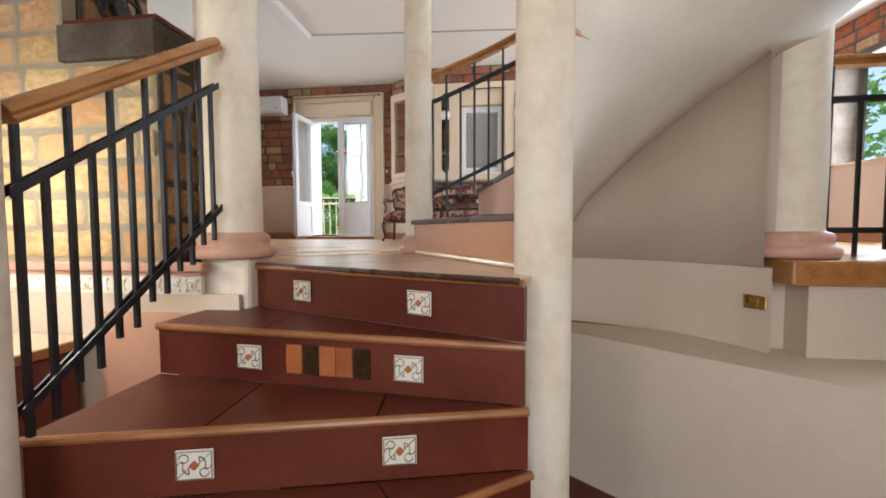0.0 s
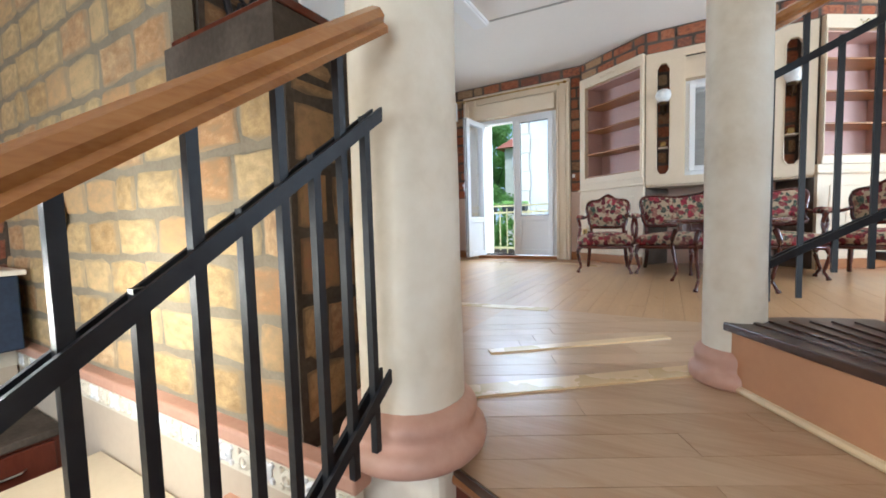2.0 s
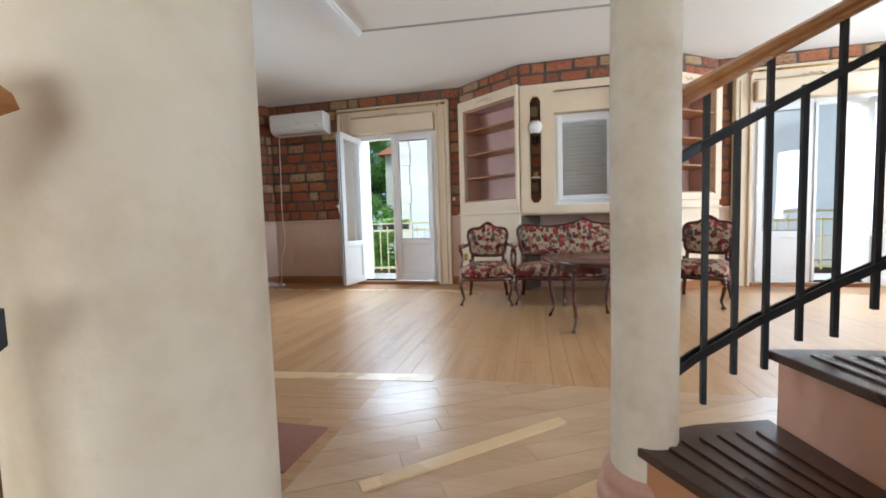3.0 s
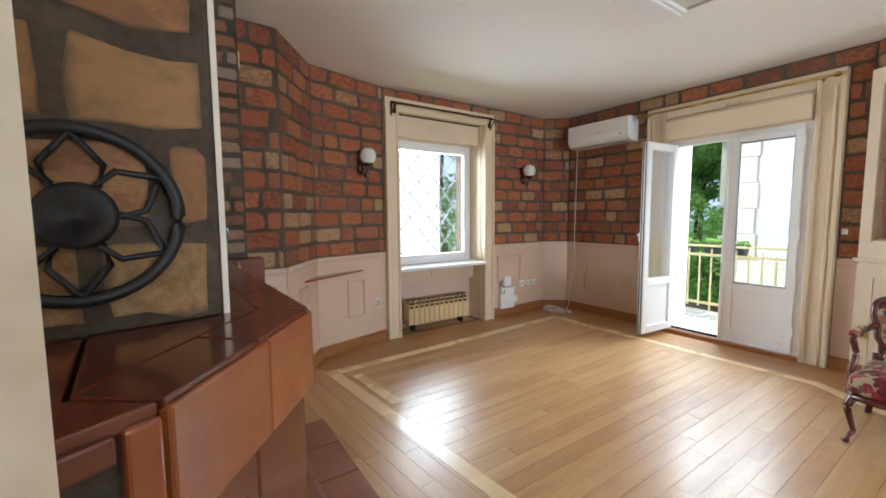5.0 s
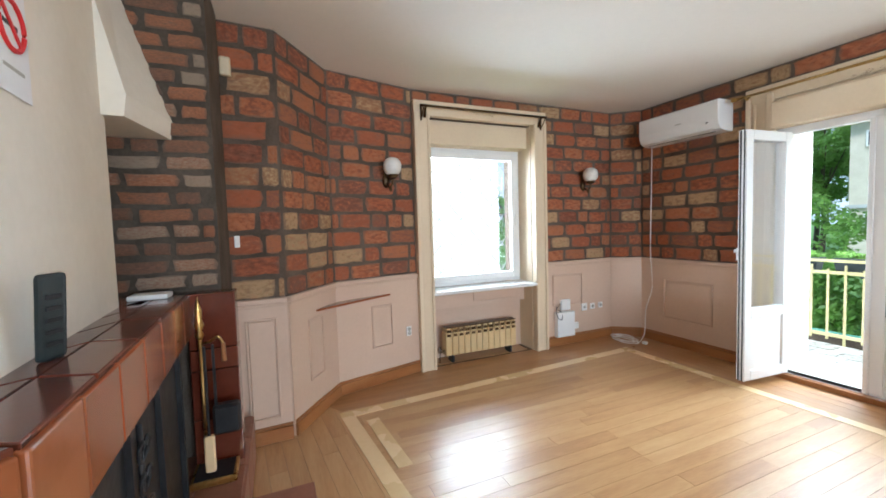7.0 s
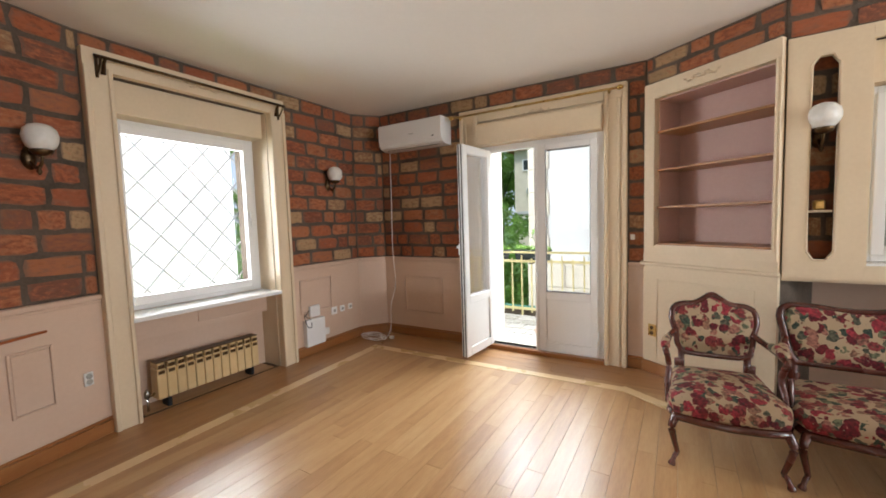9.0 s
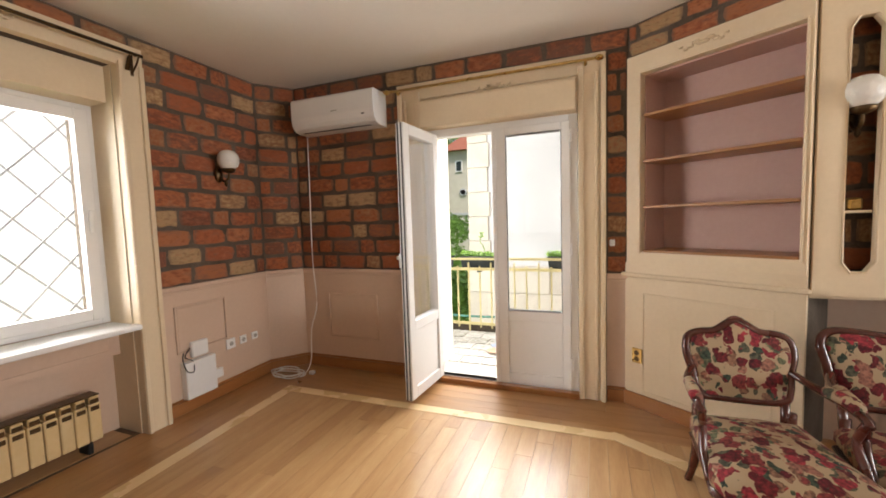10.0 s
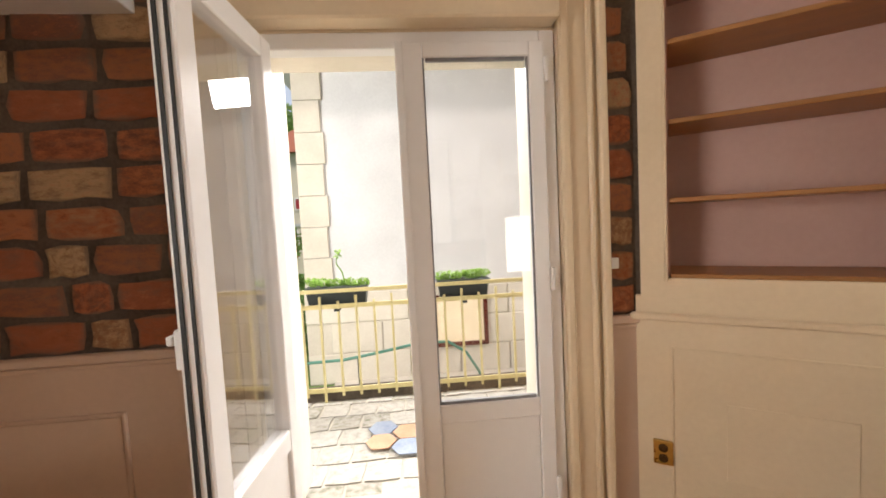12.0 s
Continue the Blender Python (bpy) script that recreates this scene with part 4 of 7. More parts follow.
def ornament_tile(host, p, q, f, zc, w=0.098):
    """A square majolica tile with a scrolled ornament, set in a riser."""
    m, ln = wall_frame(p, q)
    mm = m @ Matrix.Translation((f * ln, -0.004, zc))
    h = w * 0.86
    bm = bmesh.new()
    box(bm, -w / 2, -0.003, -h / 2, w / 2, 0.004, h / 2, bevel=0.002)
    bmesh.ops.transform(bm, matrix=mm, verts=bm.verts)
    t = spart("ornament_tile", bm, M_ORN, None, "white tile with a scrolled ornament")
    bm = bmesh.new()
    for sx, sz in ((1, 1), (-1, -1)):
        pts = [(sx * (0.010 + 0.030 * k / 14 + 0.004 * math.cos(k * 0.9)), -0.0045, sz * (0.006 + 0.018 * math.sin(k * 0.42))) for k in range(15)]
        tube(pts, 0.0016, 5, bm)
    for sx, sz in ((1, -1), (-1, 1)):
        tube([(sx * (0.026 + 0.012 * math.cos(k * 0.5)), -0.0045, sz * (0.020 + 0.012 * math.sin(k * 0.5))) for k in range(12)], 0.0016, 5, bm)
        tube([(sx * 0.044, -0.0045, -sz * 0.034), (sx * 0.012, -0.0045, -sz * 0.004)], 0.0013, 5, bm)
    for e in (-1, 1):
        tube([(e * (w / 2 - 0.004), -0.0045, -h / 2 + 0.004), (e * (w / 2 - 0.004), -0.0045, h / 2 - 0.004)], 0.0014, 4, bm)
        tube([(-w / 2 + 0.004, -0.0045, e * (h / 2 - 0.004)), (w / 2 - 0.004, -0.0045, e * (h / 2 - 0.004))], 0.0014, 4, bm)
    bmesh.ops.transform(bm, matrix=mm, verts=bm.verts)
    spart("scroll", bm, M_OLIVE, t)
    bm = bmesh.new()
    box(bm, -0.010, -0.006, -0.010, 0.010, -0.003, 0.010, bevel=0.003)
    bmesh.ops.rotate(bm, verts=bm.verts, cent=(0, 0, 0), matrix=Matrix.Rotation(math.pi / 4, 3, 'Y'))
    bmesh.ops.transform(bm, matrix=mm, verts=bm.verts)
    spart("lozenge", bm, M_ORANGE, t)


for i, (p, q) in enumerate(noses):
    zt = -RISE * i
    pv, qv = Vector(p), Vector(q)
    d = (qv - pv).normalized()
    nrm = Vector((d.y, -d.x))                     # towards the step below
    spart("riser", prism([tuple(pv - nrm * 0.004), tuple(qv - nrm * 0.004), tuple(qv - nrm * 0.03), tuple(pv - nrm * 0.03)], zt - RISE, zt - 0.024), M_STEP)
    bm = bmesh.new()
    tube([(p[0], p[1], zt - 0.014), (q[0], q[1], zt - 0.014)], 0.013, 10, bm)
    spart("nosing", bm, M_NOSE, None, "rounded brown wooden nosing")
    if i:
        # the tread runs from this nosing back to the riser above it
        p0, q0 = Vector(noses[i - 1][0]), Vector(noses[i - 1][1])
        for a, b in ((0.0, 0.33), (0.33, 0.67), (0.67, 1.0)):
            g = 0.002
            pl = [pv.lerp(qv, a + g), pv.lerp(qv, b - g), q0 + (p0 - q0) * (1 - b + g), q0 + (p0 - q0) * (1 - a - g)]
            spart("tread_tile", prism([tuple(v) for v in pl], zt - 0.022, zt - 0.002), M_STEP)
        spart("step_core", prism([tuple(pv - nrm * 0.031), tuple(qv - nrm * 0.031), tuple(q0), tuple(p0)], zt - RISE + 0.001, zt - 0.0225), M_CEMENT)
for i, fs in ((0, (0.34, 0.742)), (1, (0.292, 0.728)), (2, (0.313, 0.718)), (3, (0.33, 0.72))):
    for f in fs:
        ornament_tile(flight, noses[i][0], noses[i][1], f, -RISE * i - 0.103)
# a patchwork of marbled tiles in the second riser
m, ln = wall_frame(*noses[1])
for k, mt in enumerate((M_ORANGE, M_BRONZE, M_ORANGE, M_TILE_O, M_BRONZE)):
    bm = box(bmesh.new(), 0.40 * ln + k * 0.062, -0.003, -RISE - 0.150, 0.40 * ln + k * 0.062 + 0.059, 0.01, -RISE - 0.050, bevel=0.002)
    bmesh.ops.transform(bm, matrix=m, verts=bm.verts)
    spart("marbled_tile", bm, mt, None, "marbled rust and black tile")
# edge of the landing
bm = bmesh.new()
tube([(-0.87, 2.225, -0.006), (0.455, 1.675, -0.006)], 0.011, 8, bm)
spart("landing_edge", bm, M_TREAD, None, "dark wooden landing edge")
# inner string under the steps towards the kitchen
strg = spart("side_string", prism([(-0.86, 1.33), (-0.835, 1.33), (-0.835, 2.02), (-0.86, 2.02)], -1.3, -0.41), M_SALMON, None, "salmon painted side of the stair")

# ---- upper flight round the newel column ----
upper = empty("upper_stair", Matrix.Translation((0.545, 1.86, 0)))
tagged(upper, label="winding stair with salmon risers and dark ribbed treads", category="stairs")
R_OUT, A0, STEP_A, UR = 1.26, radians(122.2), radians(-20.3), 0.21


def upart(name, bm, material, parent=None, label="", smooth=False):
    bmesh.ops.translate(bm, verts=bm.verts, vec=(-0.545, -1.86, 0))
    return part(name, bm, material, parent or upper, label, smooth)


def pol(a, r):
    return (0.545 + r * math.cos(a), 1.86 + r * math.sin(a))


for i in range(9):
    a0, a1 = A0 + STEP_A * i, A0 + STEP_A * (i + 1)
    z = UR * (i + 1)
    upart("tread", prism([pol(a1, 0.1), pol(a1, R_OUT + 0.03), pol((a0 + a1) / 2, R_OUT + 0.03), pol(a0 + 0.012, R_OUT + 0.03), pol(a0 + 0.06, 0.12)][::-1], z - 0.028, z - 0.002, bevel=0.004), M_TREAD, None, "dark varnished tread")
    for k in range(1, 7):
        b = a0 + (a1 - a0) * (k / 7.5)
        x0, y0 = pol(b, 0.35)
        x1, y1 = pol(b, R_OUT - 0.04)
        upart("rib", bar((x0, y0, z), (x1, y1, z), 0.014, 0.007), M_TREAD)
    upart("riser", prism([pol(a0, 0.1), pol(a0, R_OUT), pol(a0 - 0.03, R_OUT), pol(a0 - 0.2, 0.1)], max(0.0, z - UR - 0.02), z - 0.0285), M_SALMON if i else M_RISER, None, "salmon painted riser" if i else "orange-brown painted riser")
# one smooth soffit that springs from the landing, and the curved wall that stands below its outer edge
SPRING = ((103, 0.004), (74.5, 0.176), (68, 0.352), (56, 0.57), (47.4, 0.69), (39.6, 0.785), (28, 0.88), (10, 1.06), (-54, 1.75))


def soffit_z(a):
    a = math.degrees(a)
    for (a0, z0), (a1, z1) in zip(SPRING, SPRING[1:]):
        if a >= a1:
            return z0 + (z1 - z0) * min(1.0, max(0.0, (a0 - a) / (a0 - a1)))
    return SPRING[-1][1]


bm = bmesh.new()
lo, hi = [], []
for k in range(73):
    f = k / 72
    a = radians(103 - 157 * f)
    z = soffit_z(a)
    lo.append([bm.verts.new((*pol(a, r), z)) for r in (0.08, 0.35, 0.65, 0.95, R_OUT - 0.01)])
    hi.append([bm.verts.new((*pol(a, r), z + 0.12)) for r in (0.08, R_OUT - 0.01)])
for k in range(72):
    for j in range(4):
        bm.faces.new((lo[k][j], lo[k + 1][j], lo[k + 1][j + 1], lo[k][j + 1]))
    bm.faces.new((hi[k][0], hi[k][1], hi[k + 1][1], hi[k + 1][0]))
    bm.faces.new((lo[k][4], lo[k + 1][4], hi[k + 1][1], hi[k][1]))
    bm.faces.new((lo[k][0], hi[k][0], hi[k + 1][0], lo[k + 1][0]))
upart("soffit", bm, M_WHITE, None, "white plastered soffit", smooth=True)
bm = bmesh.new()
inn, out = [], []
for k in range(31):
    a = radians(92 - 66 * k / 30)
    z = max(0.01, soffit_z(a) + 0.03)
    inn.append([bm.verts.new((*pol(a, 1.10), zz)) for zz in (-0.018, z)])
    out.append([bm.verts.new((*pol(a, 1.17), zz)) for zz in (-0.018, z)])
for k in range(30):
    bm.faces.new((inn[k][0], inn[k][1], inn[k + 1][1], inn[k + 1][0]))
    bm.faces.new((out[k][0], out[k + 1][0], out[k + 1][1], out[k][1]))
    bm.faces.new((inn[k][1], out[k][1], out[k + 1][1], inn[k + 1][1]))
    bm.faces.new((inn[k][0], inn[k + 1][0], out[k + 1][0], out[k][0]))
drum = mesh_ob("wall_stair_drum", bm, M_BEIGE, smooth=True)
tagged(drum, label="curved beige plastered wall under the upper stair", category="wall", kind="structure")
bm = bmesh.new()
tube([(*pol(A0, 0.1), 0.012), (*pol(A0, R_OUT), 0.012)], 0.012, 8, bm)
upart("foot_bead", bm, M_INLAY)


# ---- railings ----
def railing(name, path, label, z_hand, z_mid, z_low, count, first=0.06, last=0.97, drop=0.20, drop_long=None):
    """Iron railing below a wooden handrail; path: (x, y) points with heights given as (start, end) pairs."""
    g = empty(name, Matrix.Translation((path[0][0], path[0][1], z_low[0])))
    inv = Matrix.Translation((-path[0][0], -path[0][1], -z_low[0]))
    tagged(g, label=label, category="railing", group="stair railings")
    seg = [math.dist(a, b) for a, b in zip(path, path[1:])]
    tot = sum(seg)

    def at(f, zs):
        d = f * tot
        for (a, b), s in zip(zip(path, path[1:]), seg):
            if d <= s + 1e-6:
                k = d / s
                return Vector((a[0] + (b[0] - a[0]) * k, a[1] + (b[1] - a[1]) * k, zs[0] + (zs[1] - zs[0]) * f))
            d -= s
        return Vector((*path[-1], zs[1]))

    fs = [0.0]
    acc = 0
    for s in seg:
        acc += s
        fs.append(acc / tot)

    def add(nm, bm, mt, sm=False):
        bmesh.ops.transform(bm, matrix=inv, verts=bm.verts)
        part(nm, bm, mt, g, smooth=sm)

    # handrail: rounded top with a groove along the side
    bm = bmesh.new()
    prof = [(-0.026, -0.022), (0.026, -0.022), (0.030, -0.012), (0.024, -0.004), (0.031, 0.006), (0.027, 0.020), (0.012, 0.027), (-0.012, 0.027), (-0.027, 0.020), (-0.031, 0.006), (-0.024, -0.004), (-0.030, -0.012)]
    rings = []
    for j, f in enumerate(fs):
        p = at(f, z_hand)
        a, b = at(max(0, f - 0.02), z_hand), at(min(1, f + 0.02), z_hand)
        d = (b - a).normalized()
        s = d.cross(Vector((0, 0, 1))).normalized()
        u = s.cross(d)
        rings.append([bm.verts.new(p + x * s + y * u) for x, y in prof])
    for a, b in zip(rings, rings[1:]):
        for i in range(len(prof)):
            bm.faces.new((a[i], a[(i + 1) % len(prof)], b[(i + 1) % len(prof)], b[i]))
    bm.faces.new(rings[0][::-1])
    bm.faces.new(rings[-1])
    add("handrail", bm, M_RAILWOOD)
    for zs, nm in ((z_mid, "middle_bar"), (z_low, "lower_bar")):
        for off in (-0.011, 0.011):
            bm = bmesh.new()
            rings = []
            for f in fs:
                p, a, b = at(f, zs), at(max(0, f - 0.02), zs), at(min(1, f + 0.02), zs)
                s = (b - a).cross(Vector((0, 0, 1))).normalized()
                rings.append([bm.verts.new(p + s * (off + x) + Vector((0, 0, y))) for x, y in ((-0.0035, -0.013), (0.0035, -0.013), (0.0035, 0.013), (-0.0035, 0.013))])
            for a, b in zip(rings, rings[1:]):
                for i in range(4):
                    bm.faces.new((a[i], a[(i + 1) % 4], b[(i + 1) % 4], b[i]))
            bm.faces.new(rings[0][::-1])
            bm.faces.new(rings[-1])
            add(nm, bm, M_IRON)
    for i in range(count):
        f = first + (last - first) * i / (count - 1)
        top = at(f, z_hand if i % 2 == 0 else z_mid) + Vector((0, 0, -0.02 if i % 2 == 0 else 0.014))
        low = at(f, z_low) - Vector((0, 0, drop if i % 2 else (drop_long or drop * 0.75)))
        add("baluster", bar(low, top, 0.014, 0.014), M_IRON)
    return g


railing("stair_railing", [(-0.76, 1.295), (-0.76, 2.02)], "black iron stair railing with a varnished wooden handrail", (0.420, 0.913), (0.239, 0.746), (-0.296, 0.245), 12, 0.03, 0.95, 0.11)
railing("stair_railing", [(-0.70, 0.10), (-0.70, 1.16)], "black iron stair railing with a varnished wooden handrail", (-0.285, 0.354), (-0.60, 0.180), (-1.02, -0.36), 13, 0.03, 0.95, 0.11)
railing("stair_railing", [(1.87, 2.55), (3.6, 2.55)], "black iron railing with a varnished handrail on the parapet", (0.91, 0.91), (0.74, 0.74), (0.14, 0.14), 14, 0.03, 0.97, 0.12)
arc = [pol(radians(121 - 100 / 12 * k), R_OUT + 0.02) for k in range(13)]
railing("stair_railing", arc, "black iron railing with a varnished handrail on the upper stair", (1.06, 2.16), (0.903, 2.003), (0.322, 1.42), 24, 0.0126, 0.972, 0.12, 0.155)

pr = mesh_ob("plaster_pier", prism([(-1.05, 2.26), (-0.93, 2.26), (-0.915, 2.40), (-0.919, 2.447), (-0.98, 2.432), (-1.05, 2.41)], 0.0, CEIL + 0.02, bevel=0.0), M_COLUMN)
tagged(pr, label="rough white plaster pier beside the fireplace", category="pier", kind="structure")

# ---- lower hall, stairwell and kitchen shell ----
def structure(name, bm, material, label, category):
    return tagged(mesh_ob(name, bm, material), label=label, category=category, kind="structure")


structure("floor_lower", boxes((-3.4, -2.2, -1.35, 4.9, 2.7, -1.15)), M_STEP, "maroon tiled floor of the lower hall", "floor")
structure("wall_stairwell", prism([(0.63, 2.70), (1.66, 1.88), (4.8, 1.88), (4.8, 2.39), (1.60, 2.39), (1.60, 2.545), (0.74, 2.855)], -1.3, -0.385), M_BEIGE, "beige lower wall of the stairwell with a ledge", "wall")
structure("wall_parapet", boxes((1.66, 2.27, -0.384, 4.8, 2.399, -0.085)), M_BEIGE, "beige plastered parapet beside the stairwell", "wall")
cap = structure("parapet_cap", box(bmesh.new(), 1.57, 2.23, -0.084, 4.8, 2.70, 0.02, bevel=0.012, seg=2), M_RAILWOOD, "varnished wooden cap on the parapet", "trim")
wl, ll = wall("wall_kitchen_west", (-3.2, -2.0), (-3.2, 2.05), -1.3, 2.65, 0.3, M_MORTAR, "red brick kitchen wall in dark mortar")
lay_bricks(wl, ll, -0.1, TOPB, BR, 41, course=0.13, size=0.27, x0=1.9)
# unseen wall; its two openings are added for the hall and kitchen fill lamps
structure("wall_south", boxes((-3.5, -2.3, -1.3, -2.95, -2.0, 2.65), (-1.65, -2.3, -1.3, -0.3, -2.0, 2.65), (1.5, -2.3, -1.3, 5.2, -2.0, 2.65), (-2.95, -2.3, -1.3, -1.65, -2.0, 0.0), (-2.95, -2.3, 1.2, -1.65, -2.0, 2.65), (-0.3, -2.3, -1.3, 1.5, -2.0, -0.1), (-0.3, -2.3, 1.5, 1.5, -2.0, 2.65)), M_BEIGE, "plain beige wall behind the stair hall", "wall")
structure("wall_east_hall", boxes((4.7, -2.2, -1.3, 5.0, 1.88, 2.65)), M_BEIGE, "plain beige hall wall", "wall")
structure("wall_west_back", boxes((-3.9, 2.06, -1.3, -3.54, 2.80, 2.65)), M_CEMENT, "plain wall behind the chimney", "wall")
structure("wall_hall_partition", boxes((1.9, -2.0, -1.3, 2.0, 1.88, 2.65)), M_BEIGE, "plain beige partition of the stair hall", "wall")

def thing(name, m, label, category, group=""):
    e = empty(name, m)
    return tagged(e, label=label, category=category, group=group)


# light switch on the curved edge of the slab
sw = thing("light_switch", Matrix.Translation((0.545 + 1.092 * math.cos(radians(27)), 1.86 + 1.092 * math.sin(radians(27)), -0.172)) @ pose(0, 0, 0, 0, 0, -63), "brass light switch on the beige stairwell wall", "switch")
part("plate", box(bmesh.new(), -0.045, -0.012, -0.03, 0.045, 0.0, 0.03, bevel=0.004), M_BRASS, sw)
part("rocker", box(bmesh.new(), -0.018, -0.018, -0.016, 0.018, -0.0125, 0.016, bevel=0.002), M_BRASS, sw)

# kitchen counter and cabinets
ctr = thing("counter_unit", Matrix.Translation((-1.8, 1.2, -1.15)), "dark red-brown wooden kitchen counter unit", "counter")
part("body", box(bmesh.new(), -0.36, -1.3, 0.08, 0.33, 0.81, 0.785, bevel=0.004), M_CABINET, ctr)
for i in range(8):
    part("slat", box(bmesh.new(), 0.331, -1.27 + i * 0.26, 0.10, 0.345, -1.27 + i * 0.26 + 0.245, 0.77, bevel=0.005), M_CABINET, ctr)
part("plinth", boxes((-0.30, -1.25, 0.0, 0.28, 0.80, 0.0795)), M_DARKWOOD, ctr)
wt = thing("worktop", Matrix.Translation((-1.8, 1.2, -0.364)), "cream kitchen worktop with a wooden edge", "worktop")
part("slab", box(bmesh.new(), -0.42, -1.36, 0.0, 0.385, 0.835, 0.044, bevel=0.004), M_COUNTER, wt)
part("edge", box(bmesh.new(), 0.3855, -1.36, 0.002, 0.396, 0.835, 0.04, bevel=0.003), M_NOSE, wt, "wooden edge strip")
bu = thing("base_cabinet", Matrix.Translation((-2.9, 1.2, -1.15)), "red-brown kitchen base cabinet with drawers", "cabinet")
part("body", box(bmesh.new(), -0.295, -1.2, 0.08, 0.25, 0.83, 0.80, bevel=0.004), M_CABINET, bu)
for i in range(4):
    y0 = -1.18 + i * 0.5
    dr = part("drawer", box(bmesh.new(), 0.251, y0, 0.60, 0.270, y0 + 0.49, 0.78, bevel=0.004), M_CABINET, bu)
    part("handle", tube([(0.272, y0 + 0.10, 0.70), (0.295, y0 + 0.12, 0.70), (0.295, y0 + 0.37, 0.70), (0.272, y0 + 0.39, 0.70)], 0.006, 8), M_CHROME, dr, "chrome bar handle", smooth=True)
    part("door", box(bmesh.new(), 0.251, y0, 0.10, 0.270, y0 + 0.49, 0.59, bevel=0.004), M_CABINET, bu)
hob = thing("worktop", Matrix.Translation((-2.9, 1.2, -0.348)), "dark kitchen worktop along the brick wall", "worktop")
part("slab", box(bmesh.new(), -0.297, -1.22, 0.0, 0.29, 0.835, 0.035, bevel=0.004), M_CEMENT, hob)
splash = structure("backsplash", boxes((-3.199, 0.0, -0.30, -3.18, 2.03, -0.02)), M_BEIGE, "beige tiled backsplash", "tiles")
nb = thing("wall_cabinet", Matrix.Translation((-3.0, 1.55, 0.02)), "dark navy kitchen cabinet with a pale top board", "cabinet")
part("body", box(bmesh.new(), -0.195, -0.40, 0.0, 0.17, 0.44, 0.34, bevel=0.006), M_BLUE, nb)
part("top_board", box(bmesh.new(), -0.195, -0.43, 0.341, 0.20, 0.46, 0.365, bevel=0.004), M_WHITE, nb)
plaque = thing("wall_plaque", Matrix.Translation((-2.815, 1.35, 0.13)) @ pose(0, 0, 0, 45, 0, 0), "grey marbled square plaque hung on its corner", "plaque")
part("tile", box(bmesh.new(), 0.0, -0.085, -0.085, 0.012, 0.085, 0.085, bevel=0.004), M_SANDSTONE, plaque)

tap = thing("kitchen_tap", Matrix.Translation((-3.0, 1.36, -0.313)), "chrome kitchen tap with a bent spout", "tap")
part("spout", tube(smooth_curve([(0, 0, 0.0), (0, 0, 0.26), (0.03, 0, 0.345), (0.09, 0, 0.36), (0.14, 0, 0.31), (0.145, 0, 0.24)]), 0.011, 10), M_CHROME, tap, smooth=True)
part("collar", lathe([(0.026, 0.0), (0.026, 0.02), (0.016, 0.035), (0.014, 0.06)], 18), M_CHROME, tap, smooth=True)
part("lever", tube([(0.0, 0.01, 0.07), (0.02, 0.075, 0.10)], [0.008, 0.006], 8), M_CHROME, tap, smooth=True)
dsp = thing("soap_pump", Matrix.Translation((-3.0, 1.23, -0.313)), "slim black soap pump beside the sink", "dispenser")
part("bottle", lathe([(0.022, 0.0), (0.024, 0.01), (0.024, 0.14), (0.010, 0.165), (0.008, 0.23)], 18), M_BOX, dsp, smooth=True)
part("head", tube([(0.0, 0, 0.23), (0.0, 0, 0.27), (0.05, 0, 0.275)], [0.012, 0.014, 0.007], 10), M_BOX, dsp, smooth=True)
band = structure("tile_frieze_west", boxes((-3.179, 0.0, -0.122, -3.168, 2.03, -0.040)), M_ORN, "white relief tile frieze above the worktop", "tiles")
for i in range(22):
    bm = bmesh.new()
    lathe([(0.026, 0), (0.026, 0.004), (0.016, 0.009), (0.010, 0.004), (0.008, 0.010), (0.002, 0.011)], 12, bm, pose(-3.168, 0.06 + i * 0.088, -0.081, 0, 90))
    part("rosette", bm, M_PAPER if i % 2 else M_SHUTTER, band)

# clock
ck = thing("wall_clock", pose(-2.46, 2.034, 0.615, 90), "round white wall clock with a brass rim", "clock")
part("rim", lathe([(0.098, 0.0), (0.102, 0.006), (0.102, 0.024), (0.094, 0.030), (0.088, 0.026), (0.088, 0.0)], 40), M_BRASS, ck, smooth=True)
part("dial", lathe([(0.087, 0.001), (0.087, 0.018)], 40), M_PAPER, ck)
part("hour_hand", boxes((-0.003, -0.01, 0.0185, 0.003, 0.045, 0.021)), M_IRON, ck)
hnd = boxes((-0.002, -0.012, 0.0212, 0.002, 0.068, 0.0235))
bmesh.ops.rotate(hnd, verts=hnd.verts, cent=(0, 0, 0), matrix=Matrix.Rotation(-2.0, 3, 'Z'))
part("minute_hand", hnd, M_IRON, ck)

# pendant lamp, switched on
M_SHADE = glow("lit_shade", (1.0, 0.93, 0.82), 2.2)
pl = thing("pendant_lamp", Matrix.Translation((-1.64, 1.47, 0.455)), "white glass pendant lamp, switched on, on a white cord", "lamp")
part("shade", lathe([(0.135, 0.0), (0.132, 0.012), (0.118, 0.055), (0.098, 0.095), (0.074, 0.130), (0.062, 0.160), (0.060, 0.215), (0.050, 0.228)], 36), M_SHADE, pl, smooth=True)
part("cord", tube([(0, 0, 0.228), (0.002, 0, 1.2), (0, 0, CEIL - 0.455)], 0.006, 8), M_PVC, pl, smooth=True)
bulb = bpy.data.lights.new("pendant_bulb", 'POINT')
bulb.energy, bulb.color, bulb.shadow_soft_size = 9, (1.0, 0.86, 0.66), 0.09
new("pendant_bulb", bulb).location = (-1.64, 1.47, 0.36)


